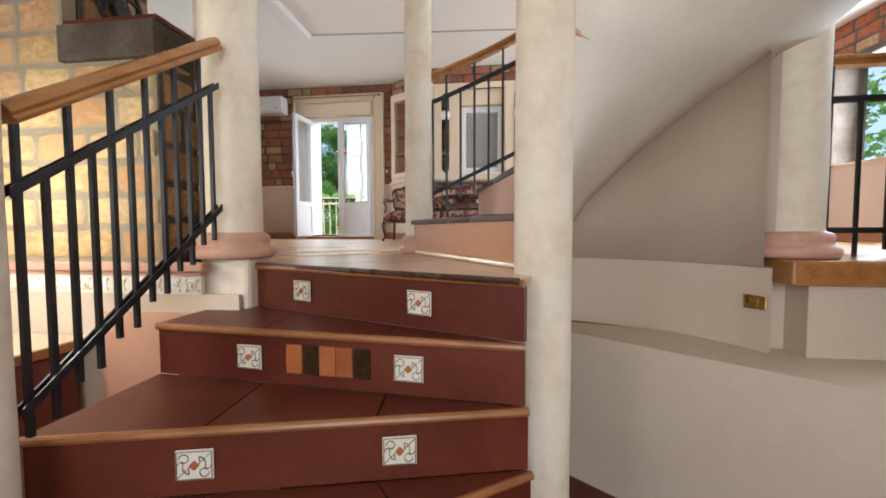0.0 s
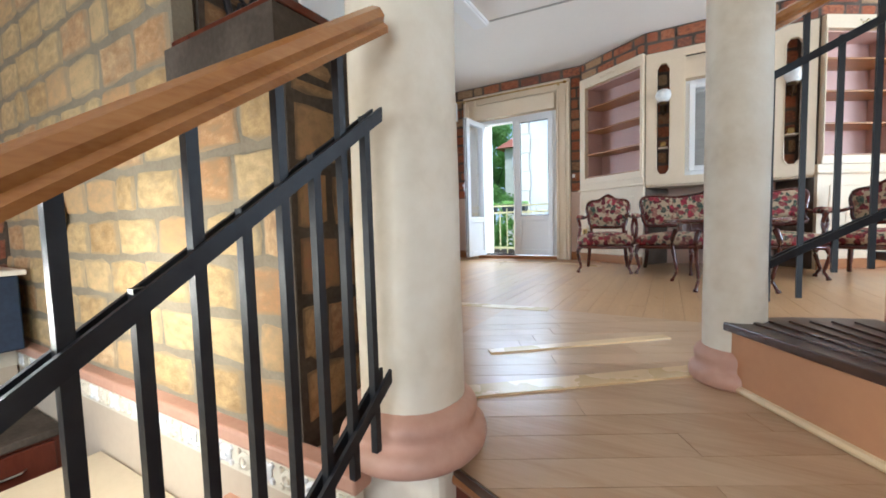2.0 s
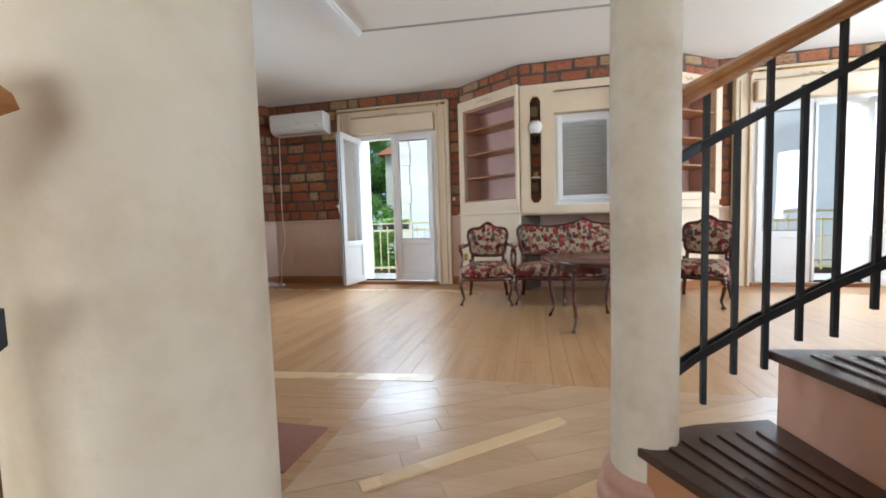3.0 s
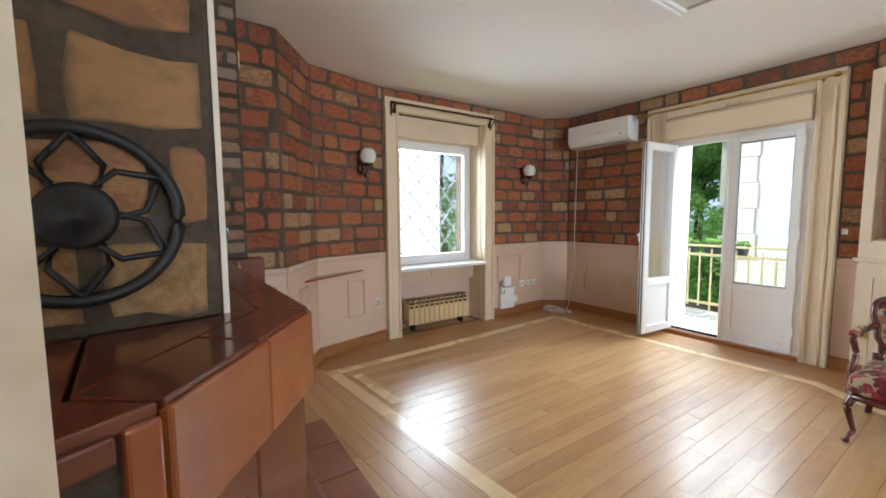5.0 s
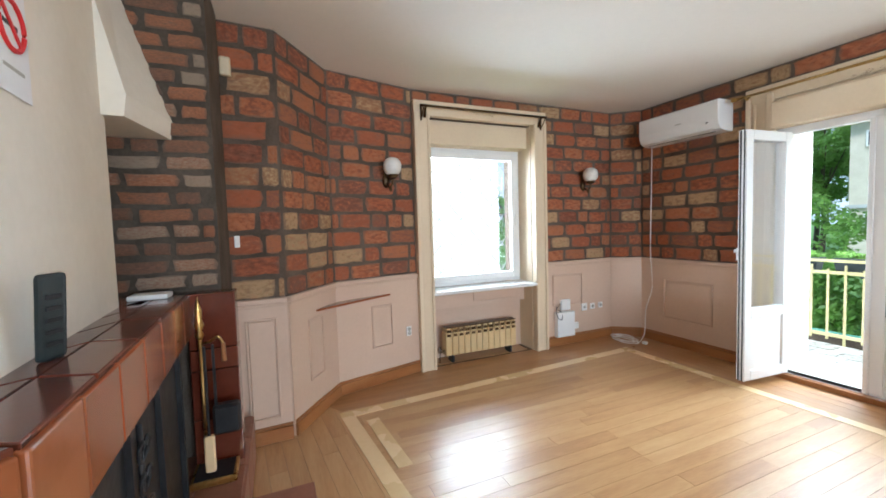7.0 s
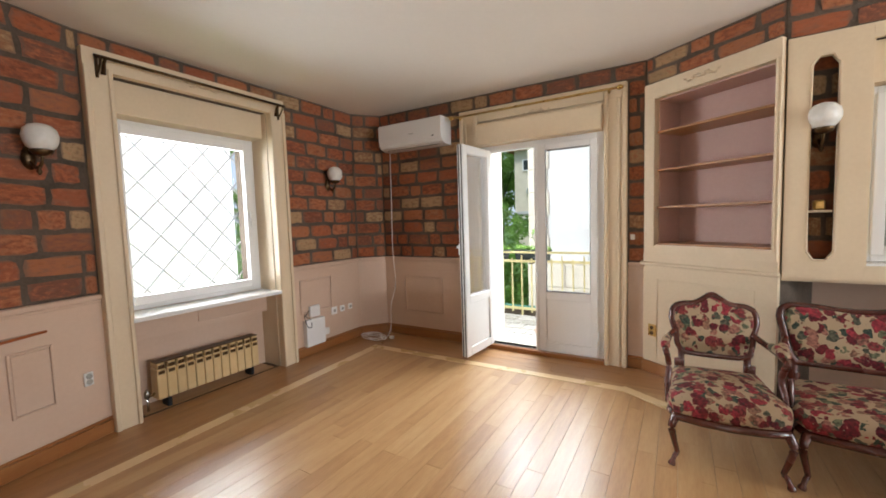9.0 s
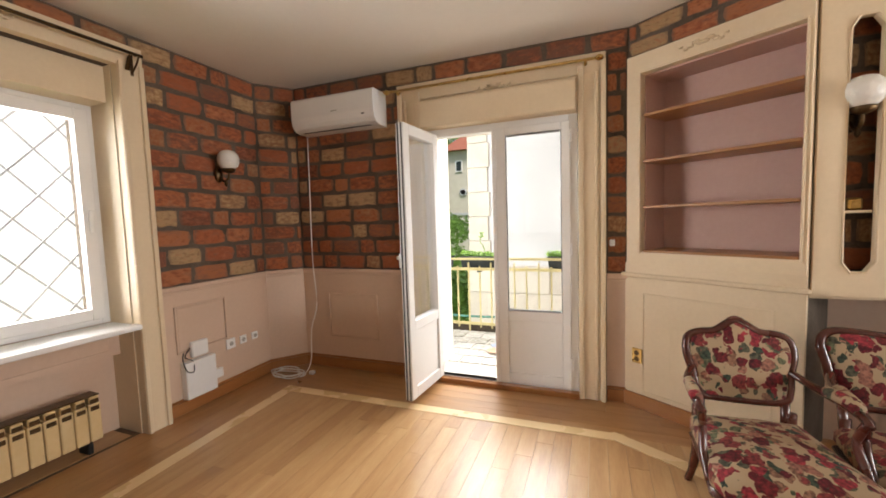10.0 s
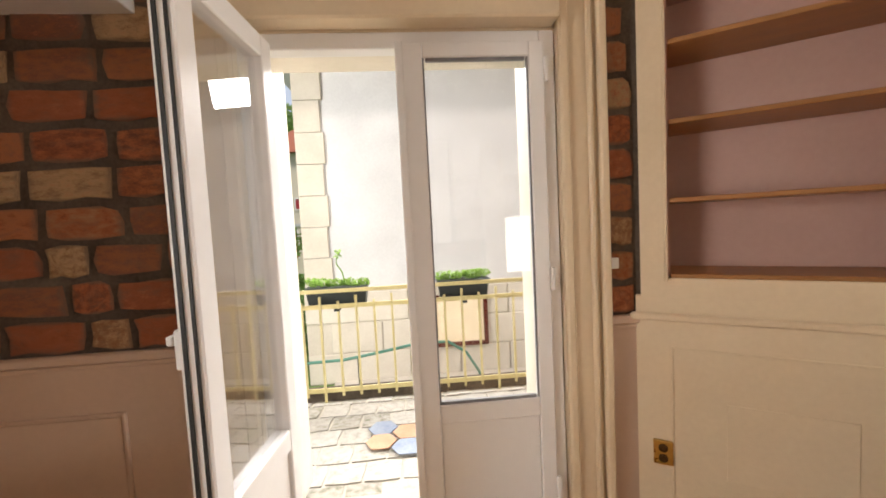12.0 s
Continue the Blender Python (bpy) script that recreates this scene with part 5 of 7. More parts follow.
# ---- window in the west wall ----
win = thing("window_1", Matrix.Translation((-4.5, 4.98, 0.72)), "white plastic window with a wide sill behind a lattice grille", "window")
win["kind"] = "structure"
XO, YO, ZO = 4.5, -4.98, -0.72


def wpart(name, bm, material, parent=None, label="", off=(XO, YO, ZO), smooth=False):
    bmesh.ops.translate(bm, verts=bm.verts, vec=off)
    return part(name, bm, material, parent or win, label, smooth)


def rect_frame(bm, axis, c0, c1, a0, a1, z0, z1, w, bevel=0.004):
    """Four rails round a rectangle, c along the depth and a along the width."""
    def put(u0, u1, lo, hi):
        if axis == 'x':
            box(bm, c0, u0, lo, c1, u1, hi, bevel=bevel)
        else:
            box(bm, u0, c0, lo, u1, c1, hi, bevel=bevel)
    put(a0, a0 + w, z0, z1)
    put(a1 - w, a1, z0, z1)
    put(a0 + w, a1 - w, z0, z0 + w)
    put(a0 + w, a1 - w, z1 - w, z1)
    return bm


wpart("window_frame", rect_frame(bmesh.new(), 'x', -4.56, -4.49, 4.412, 5.548, 0.73, 2.12, 0.05), M_PVC)
wpart("sash", rect_frame(bmesh.new(), 'x', -4.52, -4.465, 4.452, 5.508, 0.765, 2.085, 0.07), M_PVC)
pane = wpart("pane", boxes((-4.50, 4.52, 0.83, -4.492, 5.44, 2.02)), M_GLASS)
pane.visible_shadow = False
hd = wpart("handle", box(bmesh.new(), -4.464, 5.46, 1.32, -4.435, 5.485, 1.46, bevel=0.006), M_PVC)
wpart("window_sill", box(bmesh.new(), -4.49, 4.40, 0.695, -4.19, 5.56, 0.728, bevel=0.008, seg=2), M_PVC, None, "white window sill")
wpart("shutter_case", boxes((-4.50, 4.412, 2.121, -4.33, 5.548, 2.338)), M_CREAM, None, "cream roller shutter case")
apron = wpart("apron_board", boxes((-4.50, 4.412, 0.52, -4.42, 5.548, 0.694)), M_PAINT, None, "painted board under the sill")
wpart("raised_panel", box(bmesh.new(), -4.421, 4.92, 0.56, -4.41, 5.48, 0.66, bevel=0.003), M_PAINT, apron)
wpart("back_panel", boxes((-4.68, 4.40, 0.0, -4.50, 5.56, 0.73)), M_PAINT, None, "painted niche back")
wpart("niche_floor", boxes((-4.68, 4.412, -0.02, -4.2, 5.548, -0.001)), M_OAK)
wpart("reveal", boxes((-4.66, 5.5435, 0.0, -4.271, 5.549, 2.34)), M_CREAM)
wpart("reveal", boxes((-4.66, 4.411, 0.0, -4.271, 4.4165, 2.34)), M_CREAM)
cas = wpart("casing", boxes((-4.27, 4.262, 0.0, -4.207, 4.41, 2.34), (-4.27, 5.55, 0.0, -4.207, 5.697, 2.34)), M_CREAM, None, "cream moulded casing")
wpart("casing_head", boxes((-4.27, 4.262, 2.3402, -4.207, 5.697, 2.47)), M_CREAM)
for y0, y1 in ((4.262, 4.292), (4.385, 4.41), (5.55, 5.575), (5.667, 5.697)):
    wpart("bead", box(bmesh.new(), -4.2065, y0, 0.0, -4.192, y1, 2.36, bevel=0.004), M_CREAM, cas)


def ornament(parent, m, material, off):
    """A small relief spray of leaves on a casing head."""
    bm = bmesh.new()
    for s in (-1, 1):
        for k in range(5):
            lathe([(0.004, 0), (0.018 - 0.002 * k, 0.004), (0.012 - 0.001 * k, 0.010), (0.002, 0.014)], 8, bm, m @ Matrix.Translation((s * (0.012 + 0.026 * k), 0, 0.014 * math.sin(k * 1.7))) @ pose(0, 0, 0, 90, 0, 0) @ Matrix.Diagonal((1.3, 0.7, 1, 1)))
    bmesh.ops.translate(bm, verts=bm.verts, vec=off)
    return part("relief_ornament", bm, material, parent, smooth=True)


ornament(win, Matrix.Translation((-4.206, 4.98, 2.40)) @ pose(0, 0, 0, 0, 0, 90), M_CREAM, (XO, YO, ZO))
grille = thing("window_grille", Matrix.Translation((-4.78, 4.98, 0.7)), "diamond lattice of thin iron bars outside the window", "grille")
for s in (1, -1):
    for i in range(-7, 8):
        c = i * 0.26
        y0, y1 = -0.62, 0.62
        za, zb = 0.72 + s * (y0 - c) * 1.12, 0.72 + s * (y1 - c) * 1.12
        if max(za, zb) < 0.02 or min(za, zb) > 1.42:
            continue
        f = lambda z: c + s * (z - 0.72) / 1.12
        p, q = Vector((0, y0, za)), Vector((0, y1, zb))
        if p.z > q.z:
            p, q = q, p
        if p.z < 0.02:
            p = Vector((0, f(0.02), 0.02))
        if q.z > 1.42:
            q = Vector((0, f(1.42), 1.42))
        part("lattice_bar", bar(p + Vector((0.006 * s, 0, 0)), q + Vector((0.006 * s, 0, 0)), 0.012, 0.012), M_BEAD, grille)
part("grille_frame", rect_frame(bmesh.new(), 'x', -0.015, 0.015, -0.64, 0.64, 0.0, 1.44, 0.03), M_SHUTTER, grille)


def curtain_rod(p, q, material, label, knobs=True, drop=0.0):
    p, q = Vector(p), Vector(q)
    r = thing("curtain_rod", Matrix.Translation(p), label, "curtain rod")
    d = q - p
    part("rod", tube([(0, 0, 0), tuple(d)], 0.010, 10), material, r, smooth=True)
    dn = d.normalized()
    side = Vector((dn.y, -dn.x, 0))
    for f in (0.0, 1.0):
        b = d * f
        s = 1 if f else -1
        if knobs:
            part("finial", lathe([(0.008, -0.02), (0.016, -0.01), (0.022, 0.008), (0.014, 0.026), (0.006, 0.034)], 14, None, Matrix.Translation(b + dn * s * 0.02) @ (dn * s).to_track_quat('Z', 'Y').to_matrix().to_4x4()), material, r, smooth=True)
        w = b - dn * s * 0.06
        part("bracket", tube([w + Vector((0, 0, -0.004)), w - side * 0.03 + Vector((0, 0, -0.02)), w - side * 0.055 + Vector((0, 0, -drop))], [0.007, 0.010, 0.014], 8), material, r, smooth=True)
    return r


curtain_rod((-4.14, 4.30, 2.405), (-4.14, 5.66, 2.405), M_BRONZE, "thin dark bronze curtain rod on the window casing", knobs=False, drop=0.09)
for yy in (4.33, 5.63):
    br = thing("curtain_bracket", Matrix.Translation((-4.205, yy, 2.40)), "dark iron scroll bracket of the curtain rod", "bracket", "curtain brackets")
    part("plate", box(bmesh.new(), 0.0, -0.008, -0.11, 0.010, 0.008, 0.02, bevel=0.002), M_BRONZE, br)
    part("scroll", tube(smooth_curve([(0.01, 0, -0.09), (0.05, 0, -0.05), (0.075, 0, -0.01), (0.06, 0, 0.012), (0.045, 0, 0.0)]), 0.006, 6), M_BRONZE, br, smooth=True)

# radiator in the niche
rad = thing("radiator", Matrix.Translation((-4.35, 4.95, 0.0)), "ivory sectional radiator with a dark top grille on short feet", "radiator")
for i in range(12):
    y = -0.40 + i * 0.067
    part("section", box(bmesh.new(), -0.055, y, 0.075, 0.055, y + 0.063, 0.30, bevel=0.008, seg=2), M_IVORY, rad)
    part("fin", box(bmesh.new(), -0.055, y + 0.006, 0.301, 0.055, y + 0.057, 0.345, bevel=0.006), M_IVORY, rad)
# bronze strips proud of the front draw the shade inside its air slots
for i in range(12):
    for z in (0.262, 0.305):
        part("slot", boxes((0.0545, -0.40 + i * 0.067 + 0.010, z, 0.0565, -0.40 + i * 0.067 + 0.053, z + 0.026)), M_BRONZE, rad, "dark strip drawn for a shaded air slot")
part("grille", boxes((-0.045, -0.395, 0.3452, 0.045, 0.40, 0.352)), M_BRONZE, rad, "dark top grille")
for y in (-0.34, 0.32):
    part("foot", box(bmesh.new(), -0.05, y, 0.0, 0.05, y + 0.03, 0.075, bevel=0.006), M_IRON, rad)
part("valve", lathe([(0.012, 0), (0.02, 0.01), (0.02, 0.04), (0.012, 0.06)], 12, None, Matrix.Translation((0.0, -0.45, 0.10))), M_CHROME, rad, smooth=True)
part("pipe", tube([(0.0, -0.45, 0.0), (0.0, -0.45, 0.10), (0.0, -0.40, 0.12)], 0.009, 8), M_CHROME, rad, smooth=True)


# ---- balcony doors: the east one mirrors the west one ----
def balcony_door(name, mirror):
    X = (lambda x: 2 * MID - x) if mirror else (lambda x: x)
    ox = X(-2.2)
    d = thing(name, Matrix.Translation((ox, 6.95, 0.0)), "white plastic balcony double door, one leaf open inward", "door")
    d["kind"] = "structure"

    def bx(bm, x0, y0, z0, x1, y1, z1, bevel=0.0):
        a, b = sorted((X(x0) - ox, X(x1) - ox))
        return box(bm, a, y0 - 6.95, z0, b, y1 - 6.95, z1, bevel=bevel)

    def bp(nm, rows, material, parent=d, label="", bevel=0.004):
        bm = bmesh.new()
        for r in rows:
            bx(bm, *r, bevel=bevel)
        return part(nm, bm, material, parent, label)

    bp("door_frame", [(-2.795, 6.93, 0.0, -2.735, 7.0, 2.05), (-1.675, 6.93, 0.0, -1.615, 7.0, 2.05), (-2.735, 6.93, 1.99, -1.675, 7.0, 2.05)], M_PVC)
    bp("threshold", [(-2.80, 6.872, -0.01, -1.61, 6.9285, 0.040)], M_SKIRT, d, "oak threshold")
    bp("sill_frame", [(-2.735, 6.93, -0.01, -1.675, 7.0, 0.045)], M_PVC)
    bp("outer_sill", [(-2.80, 7.001, -0.03, -1.61, 7.304, 0.012)], M_SANDSTONE, d, "pale stone outer sill")
    bp("gasket", [(-2.737, 6.925, 0.046, -2.20, 6.929, 0.07)], M_BLACKGAP, bevel=0)
    # fixed leaf
    lf = bp("leaf", [(-2.215, 6.905, 0.055, -2.125, 6.955, 2.0), (-1.725, 6.905, 0.055, -1.665, 6.955, 2.0), (-2.125, 6.905, 1.945, -1.725, 6.955, 2.0), (-2.125, 6.905, 0.545, -1.725, 6.955, 0.62), (-2.125, 6.905, 0.055, -1.725, 6.955, 0.135)], M_PVC, d, "closed white leaf")
    pn = bp("pane", [(-2.125, 6.928, 0.62, -1.725, 6.936, 1.945)], M_GLASS, lf, bevel=0)
    pn.visible_shadow = False
    bp("panel", [(-2.125, 6.918, 0.135, -1.725, 6.945, 0.545)], M_PVC, lf)
    bp("glazing_bead", [(-2.125, 6.912, 0.62, -2.119, 6.926, 1.945), (-1.731, 6.912, 0.62, -1.725, 6.926, 1.945), (-2.119, 6.912, 0.62, -1.737, 6.926, 0.632), (-2.113, 6.912, 1.933, -1.737, 6.926, 1.945)], M_BEAD, lf, bevel=0)
    bp("astragal", [(-2.225, 6.890, 0.055, -2.195, 6.9045, 2.0)], M_PVC, lf)
    for z in (0.20, 1.05, 1.85):
        bp("hinge", [(-1.668, 6.895, z, -1.650, 6.91, z + 0.09)], M_PVC, d)
    # open leaf, swung into the room about its hinge
    ol = new("leaf")
    ol.parent = d
    ol.empty_display_size = 0.1
    ang = radians(-94.5)
    sgn = -1 if mirror else 1
    ol.matrix_basis = Matrix.Translation((X(-2.725) - ox, -0.045, 0)) @ Matrix.Rotation(sgn * ang, 4, 'Z')

    def lp(nm, rows, material, label="", bevel=0.004):
        bm = bmesh.new()
        for x0, y0, z0, x1, y1, z1 in rows:
            a, b = sorted((sgn * x0, sgn * x1))
            box(bm, a, y0, z0, b, y1, z1, bevel=bevel)
        return part(nm, bm, material, ol, label)

    lp("leaf_frame", [(0.0, 0, 0.055, 0.075, 0.06, 2.0), (0.445, 0, 0.055, 0.52, 0.06, 2.0), (0.075, 0, 1.925, 0.445, 0.06, 2.0), (0.075, 0, 0.545, 0.445, 0.06, 0.62), (0.075, 0, 0.055, 0.445, 0.06, 0.135)], M_PVC)
    pn = lp("pane", [(0.075, 0.026, 0.62, 0.445, 0.034, 1.925)], M_GLASS, bevel=0)
    pn.visible_shadow = False
    lp("panel", [(0.075, 0.015, 0.135, 0.445, 0.045, 0.545)], M_PVC)
    lp("edge_seal", [(0.5205, 0.012, 0.06, 0.5245, 0.022, 1.995), (0.5205, 0.04, 0.06, 0.5245, 0.048, 1.995)], M_BLACKGAP, bevel=0)
    lp("handle", [(0.47, -0.030, 1.00, 0.495, -0.001, 1.10), (0.47, -0.05, 1.06, 0.495, -0.031, 1.085)], M_PVC, "white door handle")
    # casing, roller shutter box, head ornament
    cs = bp("casing", [(-3.0, 6.905, 0.0, -2.80, 6.95, 2.30), (-1.61, 6.905, 0.0, -1.43, 6.95, 2.30)], M_CREAM, d, "cream moulded door casing", bevel=0)
    bp("casing_head", [(-3.0, 6.905, 2.3002, -1.43, 6.95, 2.42)], M_CREAM, bevel=0)
    for x0, x1, p in ((-3.0, -2.965, 0.03), (-2.95, -2.925, 0.018), (-2.85, -2.80, 0.022), (-1.465, -1.43, 0.03), (-1.505, -1.48, 0.018), (-1.61, -1.575, 0.022)):
        bp("bead", [(x0, 6.905 - p, 0.0, x1, 6.9045, 2.36 if p > 0.02 else 2.30)], M_CREAM, cs, bevel=0.007)
    bp("head_bead", [(-3.0, 6.875, 2.385, -1.43, 6.9045, 2.42)], M_CREAM, bevel=0.007)
    bp("head_panel", [(-2.80, 6.93, 2.05, -1.61, 6.955, 2.30)], M_CREAM, bevel=0)
    bp("shutter_box", [(-2.79, 6.835, 2.055, -1.62, 6.929, 2.262)], M_CREAM, d, "cream roller shutter box", bevel=0.008)
    ornament(d, Matrix.Translation((X(-2.2), 6.903, 2.31)), M_CREAM, (-ox, -6.95, 0))
    bp("reveal", [(-2.83, 7.0, 0.0, -2.80, 7.50, 2.3), (-1.61, 7.0, 0.0, -1.58, 7.50, 2.3), (-2.83, 7.0, 2.051, -1.58, 7.30, 2.3)], M_WHITE, bevel=0)
    return d


balcony_door("door_1", False)
balcony_door("door_2", True)
curtain_rod((-3.02, 6.80, 2.355), (-1.50, 6.80, 2.355), M_BRASS, "brass curtain rod with ball finials above the door")
curtain_rod((2 * MID + 1.50, 6.80, 2.355), (2 * MID + 3.02, 6.80, 2.355), M_BRASS, "brass curtain rod with ball finials above the door")


# ---- built-in shelves on the two slanting walls ----
def shelf_unit(p, q, mirror):
    m, ln = wall_frame(p, q)
    u = thing("built_in_shelf", m, "cream built-in bookcase with a pink back, shelves empty", "bookcase", "corner bookcases")
    a, b = (0.115, 0.915) if not mirror else (ln - 0.915, ln - 0.115)
    f = -0.05
    bm = bmesh.new()
    box(bm, 0.02, f, 1.0, a, -0.002, 2.35)
    box(bm, b, f, 1.0, ln, -0.002, 2.35)
    box(bm, a, f, 1.0, b, -0.002, 1.075)
    box(bm, a, f, 2.225, b, -0.002, 2.35)
    part("face_frame", bm, M_CREAM, u)
    bm = bmesh.new()
    for r in ((a - 0.012, f - 0.012, 1.063, a, f - 0.0005, 2.237), (b, f - 0.012, 1.063, b + 0.012, f - 0.0005, 2.237), (a, f - 0.012, 2.225, b, f - 0.0005, 2.237)):
        box(bm, *r, bevel=0.003)
    part("moulding", bm, M_CREAM, u)
    return u, a, b, ln


for p, q, mirror in ((H_, I_, False), (flip(I_), flip(H_), True)):
    u, a, b, ln = shelf_unit(p, q, mirror)
    part("back_board", boxes((a, 0.245, 1.075, b, 0.265, 2.225)), M_NICHE, u, "dusty pink back board")
    part("side_board", boxes((a, -0.0015, 1.075, a + 0.008, 0.2445, 2.225)), M_NICHE, u)
    part("side_board", boxes((b - 0.008, -0.0015, 1.075, b, 0.2445, 2.225)), M_NICHE, u)
    part("top_board", boxes((a + 0.008, -0.0015, 2.215, b - 0.008, 0.2445, 2.225)), M_NICHE, u)
    for z in (1.073, 1.365, 1.66, 1.955):
        part("shelf", box(bmesh.new(), a + 0.009, -0.04, z, b - 0.009, 0.244, z + 0.018, bevel=0.003), M_SHELF, u, "varnished wooden shelf")
    ornament(u, Matrix.Translation((ln / 2, -0.052, 2.29)), M_CREAM, (0, 0, 0))
    # painted panelling below the bookcase
    host = w7 if not mirror else w9
    d = part("dado", boxes((0.0, -0.03, 0, ln, 0.004, 0.999)), M_CREAM, host, "cream painted panelling")
    bm = box(bmesh.new(), -0.02, -0.055, 0.905, ln + 0.02, -0.0305, 0.935, bevel=0.008)
    part("cap_rail", bm, M_CREAM, d)
    bm = bmesh.new()
    for r in ((0.12, -0.036, 0.12, 0.13, -0.0305, 0.80), (ln - 0.13, -0.036, 0.12, ln - 0.12, -0.0305, 0.80), (0.13, -0.036, 0.79, ln - 0.13, -0.0305, 0.80), (0.13, -0.036, 0.12, ln - 0.13, -0.0305, 0.13)):
        box(bm, *r, bevel=0.002)
    part("panel_moulding", bm, M_CREAM, d)
    part("raised_panel", box(bmesh.new(), 0.30, -0.035, 0.30, ln - 0.28, -0.0305, 0.60, bevel=0.002), M_CREAM, d)
    part("baseboard", box(bmesh.new(), 0.0, -0.05, 0, ln, -0.0305, 0.10, bevel=0.005), M_SKIRT, host, "varnished oak baseboard")

# ---- projecting window case between the bookcases ----
XL, XR = I_[0], 2 * MID - I_[0]
case = thing("window_case", Matrix.Translation((MID, 6.5, 0.9)), "cream wall case with two slots and a shuttered window", "wall case")


def cpart(name, bm, material, parent=None, label="", smooth=False):
    bmesh.ops.translate(bm, verts=bm.verts, vec=(-MID, -6.5, -0.9))
    return part(name, bm, material, parent or case, label, smooth)


def slot_panel(x0, x1, z0, z1, cx, hw, s0, s1, y0, y1, ch):
    """A board with one long eight-cornered slot cut through it."""
    bm = bmesh.new()
    inner = [(cx - hw + ch, s0), (cx + hw - ch, s0), (cx + hw, s0 + 1.5 * ch), (cx + hw, s1 - 1.5 * ch), (cx + hw - ch, s1), (cx - hw + ch, s1), (cx - hw, s1 - 1.5 * ch), (cx - hw, s0 + 1.5 * ch)]
    outer = [(x0, z0), (x1, z0), (x1, s0), (x1, s1), (x1, z1), (x0, z1), (x0, s1), (x0, s0)]
    lay = []
    for y in (y0, y1):
        lay.append(([bm.verts.new((x, y, z)) for x, z in inner], [bm.verts.new((x, y, z)) for x, z in outer]))
    for i in range(8):
        j = (i + 1) % 8
        for (ii, oo) in lay:
            bm.faces.new((ii[i], ii[j], oo[j], oo[i]))
        bm.faces.new((lay[0][0][i], lay[0][0][j], lay[1][0][j], lay[1][0][i]))
        bm.faces.new((lay[0][1][i], lay[0][1][j], lay[1][1][j], lay[1][1][i]))
    return bm


for mirror in (False, True):
    X = (lambda x: 2 * MID - x) if mirror else (lambda x: x)
    x0, x1 = sorted((X(-0.505), X(-0.145)))
    cpart("front_board", slot_panel(x0, x1, 0.90, 2.33, X(-0.335), 0.058, 1.02, 2.20, 6.41, 6.44, 0.032), M_CREAM)
    cpart("slot_rim", tube([(X(-0.335) + sx * 0.062, 6.408, z) for sx, z in ((-0.5, 1.015), (0.5, 1.015), (1, 1.065), (1, 2.155), (0.5, 2.205), (-0.5, 2.205), (-1, 2.155), (-1, 1.065))], 0.006, 6, closed=True), M_CREAM)
    cpart("side_board", boxes((min(X(-0.505), X(-0.475)), 6.4402, 0.90, max(X(-0.505), X(-0.475)), 6.549, 2.33)), M_CREAM)
    sh = thing("brass_shelf", Matrix.Translation((X(-0.335), 6.475, 1.30)), "small brass ledge in the wall slot", "shelf", "slot ledges")
    part("ledge", box(bmesh.new(), -0.050, -0.05, 0.0, 0.050, 0.06, 0.014, bevel=0.003), M_CREAM, sh)
    part("ornament", box(bmesh.new(), -0.028, -0.03, 0.0142, 0.028, 0.02, 0.075, bevel=0.01), M_BRASS, sh, "brass ornament")
cpart("head_board", boxes((-0.1445, 6.41, 2.25, 2 * MID + 0.1445, 6.44, 2.33)), M_CREAM)
cpart("foot_board", boxes((-0.1445, 6.41, 0.90, 2 * MID + 0.1445, 6.44, 0.985)), M_CREAM)
cpart("floor_board", boxes((-0.505, 6.4402, 0.88, 2 * MID + 0.505, 6.95, 0.899)), M_CREAM)
cpart("reveal", boxes((-0.1445, 6.4402, 0.985, -0.13, 6.62, 2.25)), M_CREAM)
cpart("reveal", boxes((2 * MID + 0.13, 6.4402, 0.985, 2 * MID + 0.1445, 6.62, 2.25)), M_CREAM)
cpart("shutter_case", boxes((-0.1295, 6.47, 2.02, 2 * MID + 0.1295, 6.62, 2.249)), M_CREAM)
cpart("sill_board", boxes((-0.1295, 6.4402, 0.970, 2 * MID + 0.1295, 6.62, 0.998)), M_PVC)
win2 = thing("window_2", Matrix.Translation((MID, 6.58, 1.0)), "white plastic window with its grey roller shutter down", "window")
win2["kind"] = "structure"
part("window_frame", rect_frame(bmesh.new(), 'y', -0.03, 0.03, -0.333, 0.333, 0.0, 1.015, 0.045), M_PVC, win2)
part("sash", rect_frame(bmesh.new(), 'y', -0.055, 0.0, -0.295, 0.295, 0.04, 0.975, 0.055), M_PVC, win2)
pn = part("pane", boxes((-0.24, -0.025, 0.095, 0.24, -0.018, 0.92)), M_GLASS, win2)
for k in range(20):
    part("shutter_slat", box(bmesh.new(), -0.29, 0.045, 0.05 + k * 0.045, 0.29, 0.058, 0.093 + k * 0.045, bevel=0.004), M_SHUTTER, win2)
part("handle", box(bmesh.new(), 0.258, -0.085, 0.40, 0.282, -0.056, 0.52, bevel=0.006), M_PVC, win2)
structure("wall_north_low", boxes((XL - 0.02, 6.78, -0.3, XR + 0.02, 7.05, 0.879), (XL - 0.06, 6.46, 0.0, XL - 0.001, 6.78, 0.879), (XR + 0.001, 6.46, 0.0, XR + 0.06, 6.78, 0.879)), M_PAINT, "painted recessed wall below the window case", "wall")


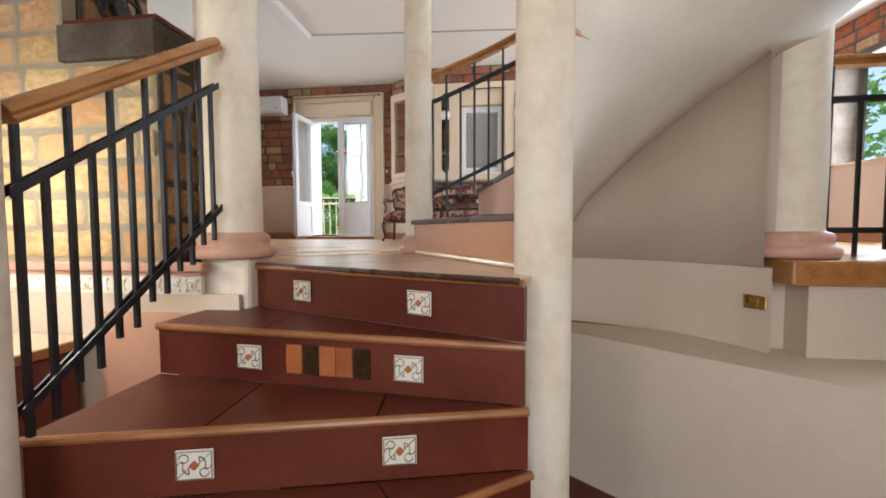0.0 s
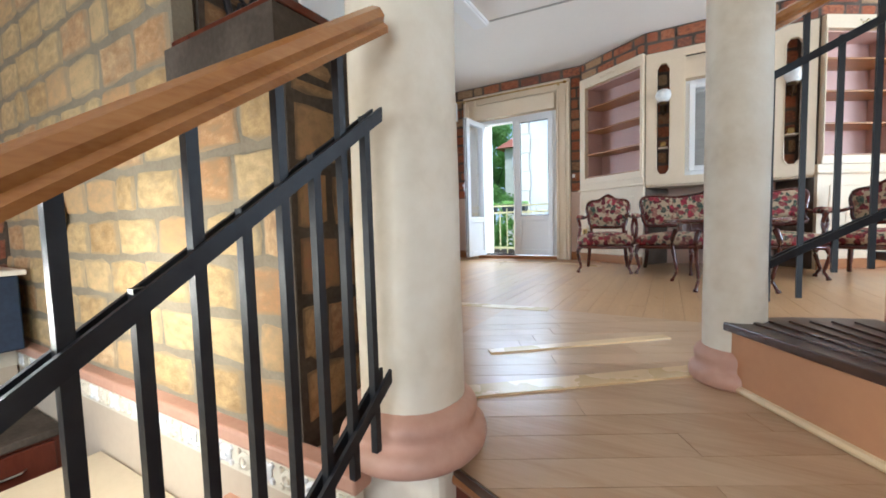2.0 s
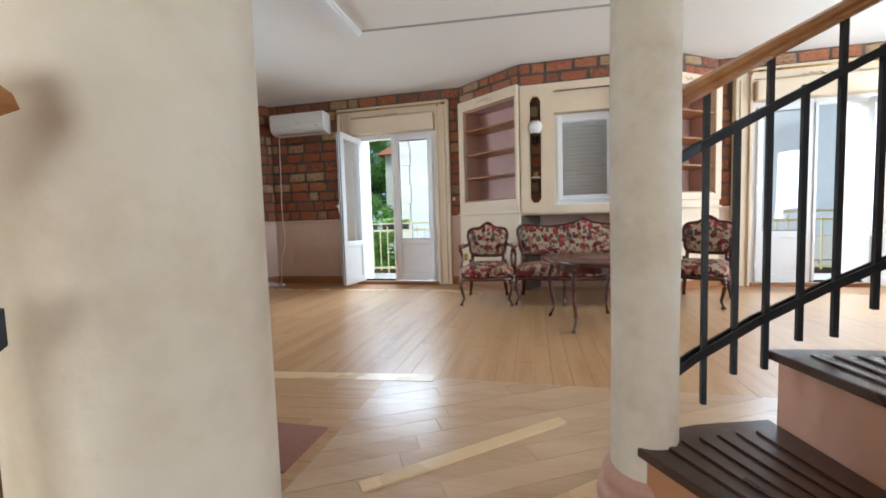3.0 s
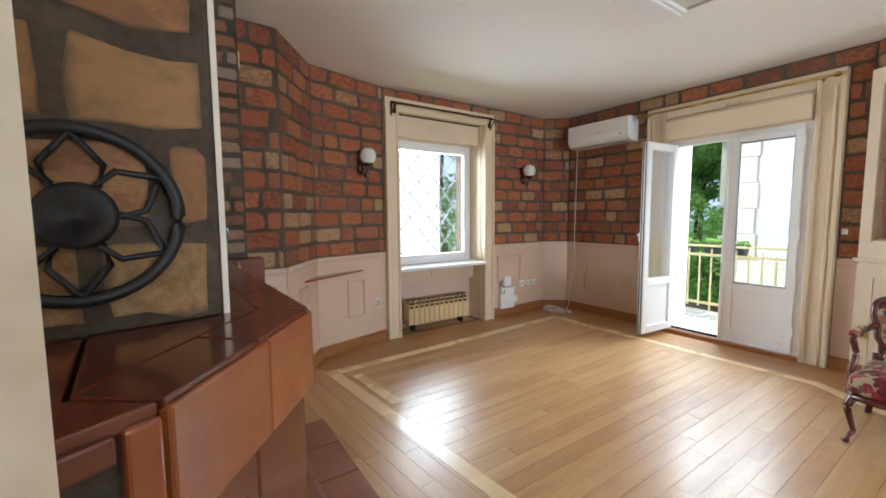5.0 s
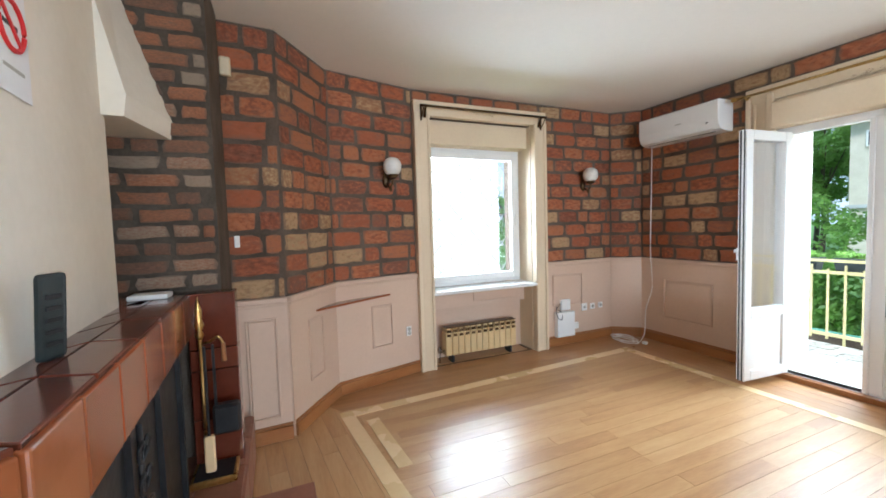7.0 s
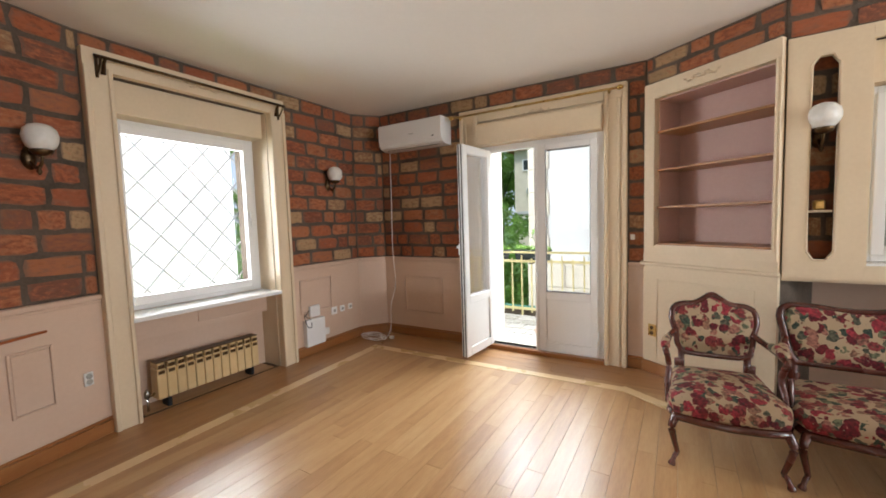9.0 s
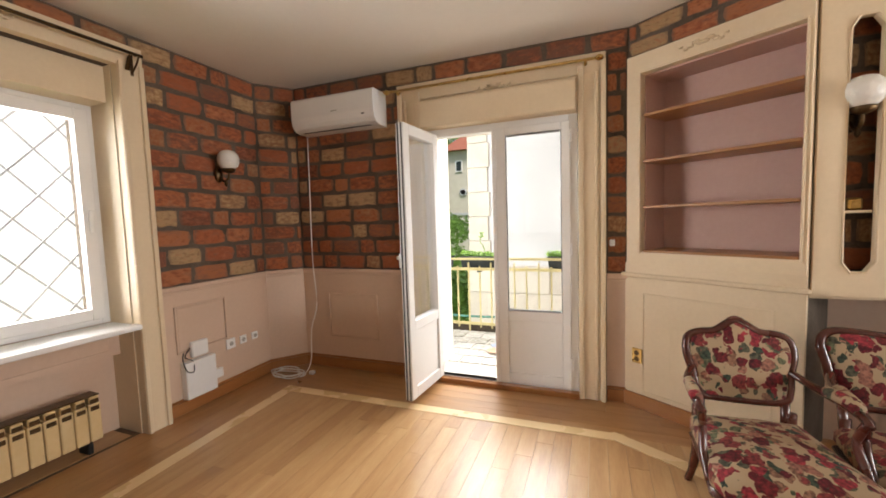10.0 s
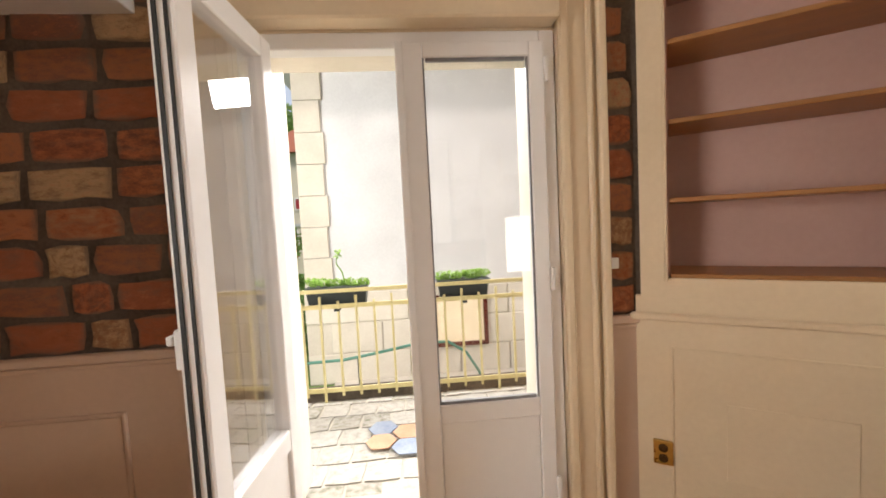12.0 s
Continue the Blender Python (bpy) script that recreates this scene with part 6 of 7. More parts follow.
# ---- sconces ----
def sconce(m, label="bronze wall sconce with a round opal glass globe"):
    s = thing("wall_sconce", m @ Matrix.Scale(1.18, 4), label, "wall lamp", "wall sconces")
    part("backplate", lathe([(0.035, 0), (0.038, 0.008), (0.022, 0.018), (0.008, 0.024)], 16, None, pose(0, 0, 0, 90) @ Matrix.Diagonal((0.8, 1.5, 1, 1))), M_BRONZE, s, smooth=True)
    part("arm", tube(smooth_curve([(0, -0.015, -0.01), (0, -0.05, -0.05), (0, -0.09, -0.035), (0, -0.10, 0.0)]), 0.007, 8), M_BRONZE, s, smooth=True)
    part("finial", lathe([(0.003, -0.085), (0.012, -0.07), (0.006, -0.055), (0.014, -0.045)], 10, None, Matrix.Translation((0, -0.07, 0.0))), M_BRONZE, s, smooth=True)
    part("cup", lathe([(0.012, 0.0), (0.034, 0.010), (0.044, 0.026), (0.040, 0.030)], 20, None, Matrix.Translation((0, -0.10, 0))), M_BRONZE, s, smooth=True)
    prof = [(0.036, 0.030), (0.052, 0.045), (0.062, 0.070), (0.064, 0.095), (0.057, 0.122), (0.038, 0.142), (0.012, 0.150)]
    bm = bmesh.new()
    n = 24
    rings = []
    for r, z in prof:
        rings.append([bm.verts.new(((r + 0.0025 * (i % 2)) * math.cos(2 * math.pi * i / n), -0.10 + (r + 0.0025 * (i % 2)) * math.sin(2 * math.pi * i / n), z)) for i in range(n)])
    for p, q in zip(rings, rings[1:]):
        for i in range(n):
            bm.faces.new((p[i], p[(i + 1) % n], q[(i + 1) % n], q[i]))
    bm.faces.new(rings[-1])
    part("globe", bm, M_OPAL, s, "ribbed opal glass globe", smooth=True)
    return s


m3, _ = wall_frame(C2, D)
sconce(m3 @ Matrix.Translation((0.50, -0.016, 1.745)))
m4, _ = wall_frame(D, E_)
sconce(m4 @ Matrix.Translation((6.24 - D[1], -0.016, 1.745)))
sconce(pose(-0.335, 6.545, 1.76))
sconce(pose(2 * MID + 0.335, 6.545, 1.76))

# ---- air conditioner ----
ac = thing("air_conditioner", Matrix.Translation((-3.50, 6.93, 2.12)), "white split air conditioner high on the brick wall", "air conditioner")
prof = [(0.0, 0.0), (-0.12, 0.0), (-0.175, 0.018), (-0.205, 0.055), (-0.215, 0.11), (-0.215, 0.255), (-0.20, 0.272), (0.0, 0.275)]
bm = bmesh.new()
lo = [bm.verts.new((-0.44, y, z)) for y, z in prof]
hi = [bm.verts.new((0.375, y, z)) for y, z in prof]
bm.faces.new(lo)
bm.faces.new(hi[::-1])
for i in range(len(prof)):
    j = (i + 1) % len(prof)
    bm.faces.new((lo[i], hi[i], hi[j], lo[j]))
bmesh.ops.bevel(bm, geom=[e for e in bm.edges], offset=0.006, segments=2, affect='EDGES', profile=0.5)
part("housing", bm, M_PVC, ac)
part("louvre", box(bmesh.new(), -0.37, -0.196, 0.022, 0.31, -0.15, 0.030, bevel=0.002), M_PVC, ac)
# black strip on the closed housing, drawn for the shade in the outlet
part("outlet_slot", boxes((-0.37, -0.150, -0.002, 0.31, -0.135, 0.0005)), M_BLACKGAP, ac)
part("display", boxes((0.265, -0.2165, 0.075, 0.290, -0.2152, 0.085)), M_BLACKGAP, ac)
part("mark", boxes((-0.03, -0.2165, 0.13, 0.03, -0.2152, 0.137)), M_SHUTTER, ac)

# white cable: hangs from the air conditioner and lies coiled on the floor
cb = thing("white_cable", Matrix.Translation((-3.88, 6.90, 0.0)), "thin white cable hanging down to a coil on the floor", "cable")
pts = [(-0.05, 0.0, 2.13), (-0.05, -0.01, 1.6), (-0.06, -0.01, 1.0), (-0.03, -0.02, 0.6), (-0.10, -0.03, 0.35), (-0.06, -0.10, 0.10), (-0.05, -0.18, 0.01)]
for k in range(44):
    a = k * 0.52
    r = 0.11 + 0.02 * math.sin(k * 1.3)
    pts.append((-0.16 + r * 1.25 * math.cos(a) + 0.012 * math.sin(k), -0.30 + r * 0.8 * math.sin(a), 0.008 + 0.0009 * k))
part("cord", tube(smooth_curve(pts, 4), 0.005, 6), M_PVC, cb, smooth=True)
part("plug", box(bmesh.new(), 0.0, -0.22, 0.0, 0.05, -0.18, 0.03, bevel=0.006), M_PVC, cb)


# ---- small fixtures on the walls ----
def plate(m, w, h, label, material=M_PVC, name="wall_socket", holes=0, d=0.012):
    s = thing(name, m, label, "socket" if "socket" in name else "switch", "wall plates")
    part("plate", box(bmesh.new(), -w / 2, -d, -h / 2, w / 2, 0, h / 2, bevel=0.003), material, s)
    for i in range(holes):
        z = (i - (holes - 1) / 2) * h * 0.42
        part("outlet", lathe([(0.017, 0.0), (0.017, 0.004), (0.013, 0.0045), (0.010, 0.001)], 18, None, pose(0, -d, z, 90)), M_BRONZE if material is M_BRASS else M_SHUTTER, s)
    return s


mw = lambda m, x, z, y=-0.017: m @ Matrix.Translation((x, y, z))
m1, _ = wall_frame(B, C1)
m6, _ = wall_frame(F_, H_)
m7, _ = wall_frame(H_, I_)
plate(mw(m3, 0.68, 0.40), 0.05, 0.085, "white double wall socket on the dado", holes=2)
for yy, w in ((6.24, 0.082), (6.36, 0.066), (6.48, 0.062)):
    plate(mw(m4, yy - D[1], 0.385), w, w, "white wall socket plate on the dado", holes=1)
plate(mw(m7, 0.09, 0.365, -0.031), 0.07, 0.10, "brass double wall socket on the cream panelling", M_BRASS, holes=2)
plate(mw(m6, -1.39 - F_[0], 1.135, -0.012), 0.035, 0.045, "small white light switch on the brick strip", name="light_switch")
plate(mw(m1, 0.07, 1.28, -0.015), 0.03, 0.07, "white light switch on the brick wall", name="light_switch")
al = thing("alarm_sensor", mw(m1, 0.06, 2.30, -0.012), "cream alarm sensor high on the brick wall", "sensor")
part("housing", box(bmesh.new(), -0.03, -0.04, -0.055, 0.03, 0, 0.055, bevel=0.012, seg=2), M_COUNTER, al)
jb = thing("junction_box", mw(m4, 5.94 - D[1], 0.10), "white telephone junction box with a loop of black wire", "junction box")
part("box_body", box(bmesh.new(), -0.12, -0.06, 0.0, 0.12, 0, 0.27, bevel=0.006), M_PVC, jb)
part("upper_box", box(bmesh.new(), -0.045, -0.035, 0.285, 0.085, 0, 0.40, bevel=0.008), M_PVC, jb)
part("wire", tube(smooth_curve([(-0.10, -0.02, 0.34), (-0.13, -0.05, 0.30), (-0.12, -0.07, 0.22), (-0.07, -0.07, 0.20), (-0.06, -0.05, 0.27), (-0.10, -0.03, 0.31), (-0.05, -0.02, 0.36)]), 0.004, 6), M_IRON, jb, smooth=True)
part("side_box", box(bmesh.new(), 0.125, -0.03, 0.06, 0.20, 0, 0.13, bevel=0.004), M_PVC, jb)

cs = thing("corner_shelf", Matrix.Translation((-4.0, 3.6, 0.748)), "thin red-brown corner shelf on the dado", "shelf")
part("board", prism([(0.24, -0.345), (-0.20, 0.42), (-0.19, 0.30), (-0.03, -0.09)], 0.0, 0.016, bevel=0.003), M_TILE_O, cs)

# ceiling strip lamp and cable duct
fl = thing("strip_lamp", Matrix.Translation((-1.955, 4.55, CEIL)), "long white fluorescent strip lamp on the ceiling", "ceiling lamp")
part("housing", box(bmesh.new(), -0.085, -0.70, -0.030, 0.085, 0.70, -0.001, bevel=0.006), M_PVC, fl)
part("diffuser", box(bmesh.new(), -0.075, -0.685, -0.055, 0.075, 0.685, -0.0305, bevel=0.012, seg=2), M_PVC, fl)
dt = thing("cable_duct", Matrix.Translation((-1.86, 5.235, CEIL)), "thin white cable duct along the ceiling", "cable duct")
part("duct", bar((0, 0, -0.006), (3.4, 0.26, -0.006), 0.018, 0.010), M_SHUTTER, dt)

# ---- things on and at the fireplace ----
wh = thing("iron_wheel", Matrix.Translation((-1.535, 2.366, 1.29)) @ pose(0, 0, 0, 0, 0, 101), "black cast iron wheel with looped spokes hung on the chimney", "wheel")
Rw = 0.155
part("rim", tube([(Rw * math.cos(a), 0, Rw * math.sin(a)) for a in (2 * math.pi * k / 48 for k in range(48))], 0.010, 8, closed=True, flat=1.2), M_IRON, wh, smooth=True)
for k in range(6):
    a = math.pi / 6 + k * math.pi / 3
    c, s = math.cos(a), math.sin(a)
    loop = [(0.028, 0), (0.055, 0.034), (0.092, 0.042), (0.118, 0.022), (0.135, 0.010), (0.147, 0.0), (0.135, -0.010), (0.118, -0.022), (0.092, -0.042), (0.055, -0.034)]
    part("spoke", tube([(x * c - y * s, 0, x * s + y * c) for x, y in loop], 0.0065, 6, closed=True), M_IRON, wh, smooth=True)
part("hub", lathe([(0.060, -0.006), (0.060, 0.006), (0.050, 0.010), (0.018, 0.012), (0.012, 0.022)], 24, None, pose(0, 0, 0, 90)), M_IRON, wh, smooth=True)
part("axle", tube([(0, -0.02, 0), (0, 0.06, 0)], 0.008, 8), M_IRON, wh)

mW, _ = wall_frame((-2.70, 2.531), (-1.606, 2.605))
sg = thing("no_smoking_sign", mW @ Matrix.Translation((0.66, 0.004, 1.77)) @ pose(0, 0, 0, 0, 0, 180), "white paper with a red no-smoking sign on the chimney", "sign")
bm = boxes((-0.075, -0.0015, -0.125, 0.075, 0.0, 0.12))
part("sheet", bm, M_PAPER, sg)
part("red_ring", tube([(0.054 * math.cos(a), -0.003, 0.028 + 0.054 * math.sin(a)) for a in (2 * math.pi * k / 36 for k in range(36))], 0.006, 6, closed=True, flat=1.0), M_RED, sg)
part("red_bar", bar((-0.038, -0.003, 0.066), (0.038, -0.003, -0.010), 0.004, 0.010), M_RED, sg)
part("cigarette", boxes((-0.032, -0.0024, 0.022, 0.030, -0.0017, 0.032)), M_IRON, sg)
part("text_line", boxes((-0.045, -0.0024, -0.072, 0.045, -0.0017, -0.064)), M_SHUTTER, sg)
ph = thing("remote_control", mW @ Matrix.Translation((0.705, 0.036, 1.067)) @ pose(0, 0, 0, 4, 0, 152), "dark grey handset leaning against the white chimney", "remote control")
part("body", box(bmesh.new(), -0.032, -0.012, 0.0, 0.032, 0.0, 0.19, bevel=0.009, seg=2), M_BOX, ph)
for k in range(5):
    part("button", box(bmesh.new(), -0.018, -0.0145, 0.03 + k * 0.026, 0.018, -0.0122, 0.042 + k * 0.026, bevel=0.002), M_IRON, ph)
rt = thing("white_router", Matrix.Translation((-2.86, 2.60, 1.067)), "flat white plastic device lying on the mantel", "router")
part("case", box(bmesh.new(), -0.05, -0.08, 0.0, 0.05, 0.06, 0.022, bevel=0.006, seg=2), M_PVC, rt)

tl = thing("fire_tools", Matrix.Translation((-2.84, 2.78, 0.252)), "brass fireplace tool set with shovel and brush on a stand", "fireplace tools")
part("base", box(bmesh.new(), -0.08, -0.08, 0.0, 0.09, 0.10, 0.03, bevel=0.006), M_BRASS, tl)
part("base_tray", boxes((-0.065, -0.065, 0.0302, 0.075, 0.085, 0.034)), M_IRON, tl)
part("pole", tube([(0, -0.02, 0.03), (0, -0.02, 0.62)], 0.008, 8), M_BRASS, tl, smooth=True)
part("knob", lathe([(0.008, 0.62), (0.018, 0.64), (0.010, 0.66), (0.020, 0.685), (0.012, 0.71), (0.016, 0.74), (0.006, 0.79), (0.001, 0.81)], 14, None, Matrix.Translation((0, -0.02, 0))), M_BRASS, tl, smooth=True)
part("hook_arm", tube(smooth_curve([(0, -0.02, 0.60), (0.01, 0.02, 0.61), (0.02, 0.05, 0.63), (0.02, 0.07, 0.60)]), 0.006, 6), M_BRASS, tl, smooth=True)
sv = part("shovel", tube([(0.03, 0.03, 0.60), (0.03, 0.03, 0.30)], 0.006, 6), M_IRON, tl)
part("scoop", box(bmesh.new(), -0.01, 0.015, 0.20, 0.05, 0.125, 0.33, bevel=0.012), M_IRON, sv)
bh = part("brush", tube([(0.05, 0.0, 0.60), (0.05, 0.0, 0.20)], 0.006, 6), M_IRON, tl)
part("brush_head", box(bmesh.new(), 0.035, -0.02, 0.05, 0.065, 0.02, 0.21, bevel=0.006), M_INLAY, bh, "pale wooden brush")
part("grip", tube([(0.02, 0.07, 0.60), (0.02, 0.07, 0.52)], [0.008, 0.011], 8), M_NOSE, tl)
fs = thing("fire_screen", Matrix.Translation((-2.25, 2.70, 0.252)), "black iron fire screen standing before the firebox", "fire screen")
part("panel", box(bmesh.new(), -0.42, -0.012, 0.02, 0.42, 0.0, 0.60, bevel=0.004), M_IRON, fs)
for x in (-0.42, -0.14, 0.14, 0.42):
    part("upright", bar((x, 0.006, 0.0), (x, 0.006, 0.63), 0.022, 0.022), M_IRON, fs)
part("stem", tube([(0.07, 0.012, 0.06), (0.07, 0.012, 0.56)], 0.008, 6), M_IRON, fs, smooth=True)
for k in range(5):
    for s in (-1, 1):
        zc = 0.12 + k * 0.09
        part("scroll", tube(smooth_curve([(0.07, 0.014, zc - 0.03), (0.07 + s * 0.035, 0.018, zc - 0.01), (0.07 + s * 0.042, 0.022, zc + 0.025), (0.07 + s * 0.02, 0.024, zc + 0.035), (0.07 + s * 0.014, 0.020, zc + 0.012)]), 0.006, 6), M_IRON, fs, smooth=True)
for x in (-0.30, 0.30):
    part("foot", tube(smooth_curve([(x, -0.05, 0.008), (x, 0.03, 0.03), (x, 0.10, 0.045), (x, 0.16, 0.012)]), 0.009, 6), M_IRON, fs, smooth=True)


# ---- seating ----
def cabriole(x, y, sx, sy, h, r=0.022):
    pts = smooth_curve([(x, y, h), (x + sx * 0.022, y + sy * 0.022, h * 0.78), (x + sx * 0.010, y + sy * 0.010, h * 0.50), (x - sx * 0.006, y - sy * 0.006, h * 0.22), (x + sx * 0.004, y + sy * 0.004, 0.05), (x + sx * 0.022, y + sy * 0.022, 0.0)], 4)
    n = len(pts)
    rr = [r * (1.25 - 0.75 * math.sin(math.pi * min(1, 0.15 + 0.8 * i / n) * 0.62)) for i in range(n)]
    rr[-1], rr[-2] = r * 0.75, r * 0.85
    return tube(pts, rr, 8)


def cushion(pts, z0, z1, dome=0.03):
    """A padded seat over an outline, domed in the middle."""
    bm = bmesh.new()
    k = len(pts)
    cx, cy = sum(p[0] for p in pts) / k, sum(p[1] for p in pts) / k
    rings = []
    for f, z in ((0.97, z0), (1.0, z0 + 0.012), (1.0, z0 + (z1 - z0) * 0.55), (0.97, z0 + (z1 - z0) * 0.85), (0.88, z1), (0.66, z1 + dome * 0.6), (0.35, z1 + dome * 0.93), (0.1, z1 + dome)):
        rings.append([bm.verts.new((cx + (x - cx) * f, cy + (y - cy) * f, z)) for x, y in pts])
    for a, b in zip(rings, rings[1:]):
        for i in range(k):
            bm.faces.new((a[i], a[(i + 1) % k], b[(i + 1) % k], b[i]))
    bm.faces.new(rings[0][::-1])
    bm.faces.new(rings[-1])
    return bm


def back_panel(outline, y0, lean, thick, inset):
    """Upholstered panel inside a shaped back; outline in (x, z)."""
    bm = bmesh.new()
    cx = sum(p[0] for p in outline) / len(outline)
    cz = sum(p[1] for p in outline) / len(outline)
    z_low = min(p[1] for p in outline)
    rings = []
    for f, d in ((inset, 0.0), (inset, thick * 0.5), (inset * 0.94, thick * 0.85), (inset * 0.7, thick), (inset * 0.3, thick * 1.1)):
        rings.append([bm.verts.new((cx + (x - cx) * f, y0 + lean * (cz + (z - cz) * f - z_low) - d, cz + (z - cz) * f)) for x, z in outline])
    k = len(outline)
    for a, b in zip(rings, rings[1:]):
        for i in range(k):
            bm.faces.new((a[i], a[(i + 1) % k], b[(i + 1) % k], b[i]))
    bm.faces.new(rings[0][::-1])
    bm.faces.new(rings[-1])
    return bm


def armchair(m, label):
    c = thing("armchair", m, label, "armchair", "salon seating")
    h = 0.27
    for x, y, sx, sy in ((-0.225, -0.265, -1, -1), (0.225, -0.265, 1, -1)):
        part("leg", cabriole(x, y, sx, sy, h), M_DARKWOOD, c, smooth=True)
    for x, sx in ((-0.185, -1), (0.185, 1)):
        part("leg", tube(smooth_curve([(x, 0.235, h + 0.14), (x, 0.235, 0.2), (x + sx * 0.01, 0.255, 0.08), (x + sx * 0.02, 0.285, 0.0)]), [0.022] * 6 + [0.02] * 6 + [0.017] * 7, 8), M_DARKWOOD, c, smooth=True)
    seat = [(-0.26 + 0.02 * math.cos(0), -0.05), (-0.265, -0.20), (-0.235, -0.285), (-0.12, -0.315), (0.0, -0.325), (0.12, -0.315), (0.235, -0.285), (0.265, -0.20), (0.24, -0.05), (0.215, 0.235), (0.10, 0.255), (-0.10, 0.255), (-0.215, 0.235)]
    part("seat_rail", cushion([(x * 1.01, y * 1.01) for x, y in seat], 0.245, 0.285, 0.0), M_DARKWOOD, c, smooth=True)
    part("seat", cushion(seat, 0.285, 0.375, 0.035), M_FLORAL, c, "floral upholstered seat", smooth=True)
    o = smooth_curve([(-0.155, 0.455, 0), (-0.185, 0.50, 0), (-0.195, 0.57, 0), (-0.215, 0.65, 0), (-0.205, 0.715, 0), (-0.165, 0.740, 0), (-0.09, 0.750, 0), (-0.035, 0.785, 0), (0.0, 0.800, 0), (0.035, 0.785, 0), (0.09, 0.750, 0), (0.165, 0.740, 0), (0.205, 0.715, 0), (0.215, 0.65, 0), (0.195, 0.57, 0), (0.185, 0.50, 0), (0.155, 0.455, 0), (0.0, 0.450, 0), (-0.155, 0.455, 0)], 4)[:-1]
    out = [(p.x, p.y) for p in o]
    lean = 0.28
    part("back_frame", tube([(x, 0.245 + lean * (z - 0.45), z) for x, z in out], 0.020, 8, closed=True), M_DARKWOOD, c, "carved mahogany frame", smooth=True)
    part("backrest", back_panel(out, 0.25, lean, 0.035, 0.955), M_FLORAL, c, "floral upholstered back", smooth=True)
    part("crest", lathe([(0.004, -0.012), (0.026, -0.004), (0.020, 0.010), (0.004, 0.020)], 12, None, Matrix.Translation((0, 0.345, 0.803)) @ Matrix.Diagonal((1.6, 0.8, 1, 1))), M_DARKWOOD, c, smooth=True)
    for s in (-1, 1):
        part("stile", tube([(s * 0.165, 0.235, 0.28), (s * 0.168, 0.25, 0.47)], 0.018, 8), M_DARKWOOD, c, smooth=True)
        part("arm", tube(smooth_curve([(s * 0.195, 0.275, 0.585), (s * 0.235, 0.20, 0.560), (s * 0.262, 0.06, 0.552), (s * 0.268, -0.06, 0.548), (s * 0.262, -0.10, 0.530)]), 0.017, 8), M_DARKWOOD, c, smooth=True)
        part("arm_support", tube(smooth_curve([(s * 0.262, -0.085, 0.535), (s * 0.250, -0.06, 0.45), (s * 0.258, -0.10, 0.37), (s * 0.256, -0.17, 0.29)]), 0.016, 8), M_DARKWOOD, c, smooth=True)
        part("arm_pad", tube(smooth_curve([(s * 0.250, 0.12, 0.568), (s * 0.263, 0.04, 0.572), (s * 0.267, -0.04, 0.566)]), 0.024, 10), M_FLORAL, c, smooth=True)
    return c


armchair(pose(-0.85, 5.87, 0, 0, 0, 4), "mahogany armchair with floral upholstery and cabriole legs")
armchair(pose(1.17, 5.98, 0, 0, 0, -33), "mahogany armchair with floral upholstery beside the sofa")

so = thing("sofa", pose(0.145, 5.92, 0, 0, 0, 0), "mahogany salon sofa with floral upholstery and curved crest", "sofa", "salon seating")
for x, sx in ((-0.67, -1), (-0.24, 0), (0.24, 0), (0.67, 1)):
    part("leg", cabriole(x, -0.265, sx, -1, 0.27), M_DARKWOOD, so, smooth=True)
for x, sx in ((-0.62, -1), (0.62, 1)):
    part("leg", tube([(x, 0.235, 0.40), (x, 0.24, 0.15), (x + sx * 0.02, 0.285, 0.0)], 0.02, 8), M_DARKWOOD, so, smooth=True)
seat = [(-0.70, -0.05), (-0.71, -0.20), (-0.68, -0.285), (-0.45, -0.315), (-0.2, -0.305), (0.0, -0.31), (0.2, -0.305), (0.45, -0.315), (0.68, -0.285), (0.71, -0.20), (0.70, -0.05), (0.66, 0.235), (0.3, 0.255), (-0.3, 0.255), (-0.66, 0.235)]
part("seat_rail", cushion([(x * 1.005, y * 1.01) for x, y in seat], 0.245, 0.285, 0.0), M_DARKWOOD, so, smooth=True)
part("seat", cushion(seat, 0.285, 0.375, 0.035), M_FLORAL, so, "floral upholstered seat", smooth=True)
o = smooth_curve([(-0.62, 0.455, 0), (-0.655, 0.52, 0), (-0.67, 0.62, 0), (-0.685, 0.70, 0), (-0.66, 0.755, 0), (-0.58, 0.765, 0), (-0.35, 0.745, 0), (-0.12, 0.775, 0), (0.0, 0.82, 0), (0.12, 0.775, 0), (0.35, 0.745, 0), (0.58, 0.765, 0), (0.66, 0.755, 0), (0.685, 0.70, 0), (0.67, 0.62, 0), (0.655, 0.52, 0), (0.62, 0.455, 0), (0.0, 0.450, 0), (-0.62, 0.455, 0)], 4)[:-1]
out = [(p.x, p.y) for p in o]
part("back_frame", tube([(x, 0.245 + 0.28 * (z - 0.45), z) for x, z in out], 0.020, 8, closed=True), M_DARKWOOD, so, "carved mahogany frame", smooth=True)
part("backrest", back_panel(out, 0.25, 0.28, 0.035, 0.965), M_FLORAL, so, "floral upholstered back", smooth=True)
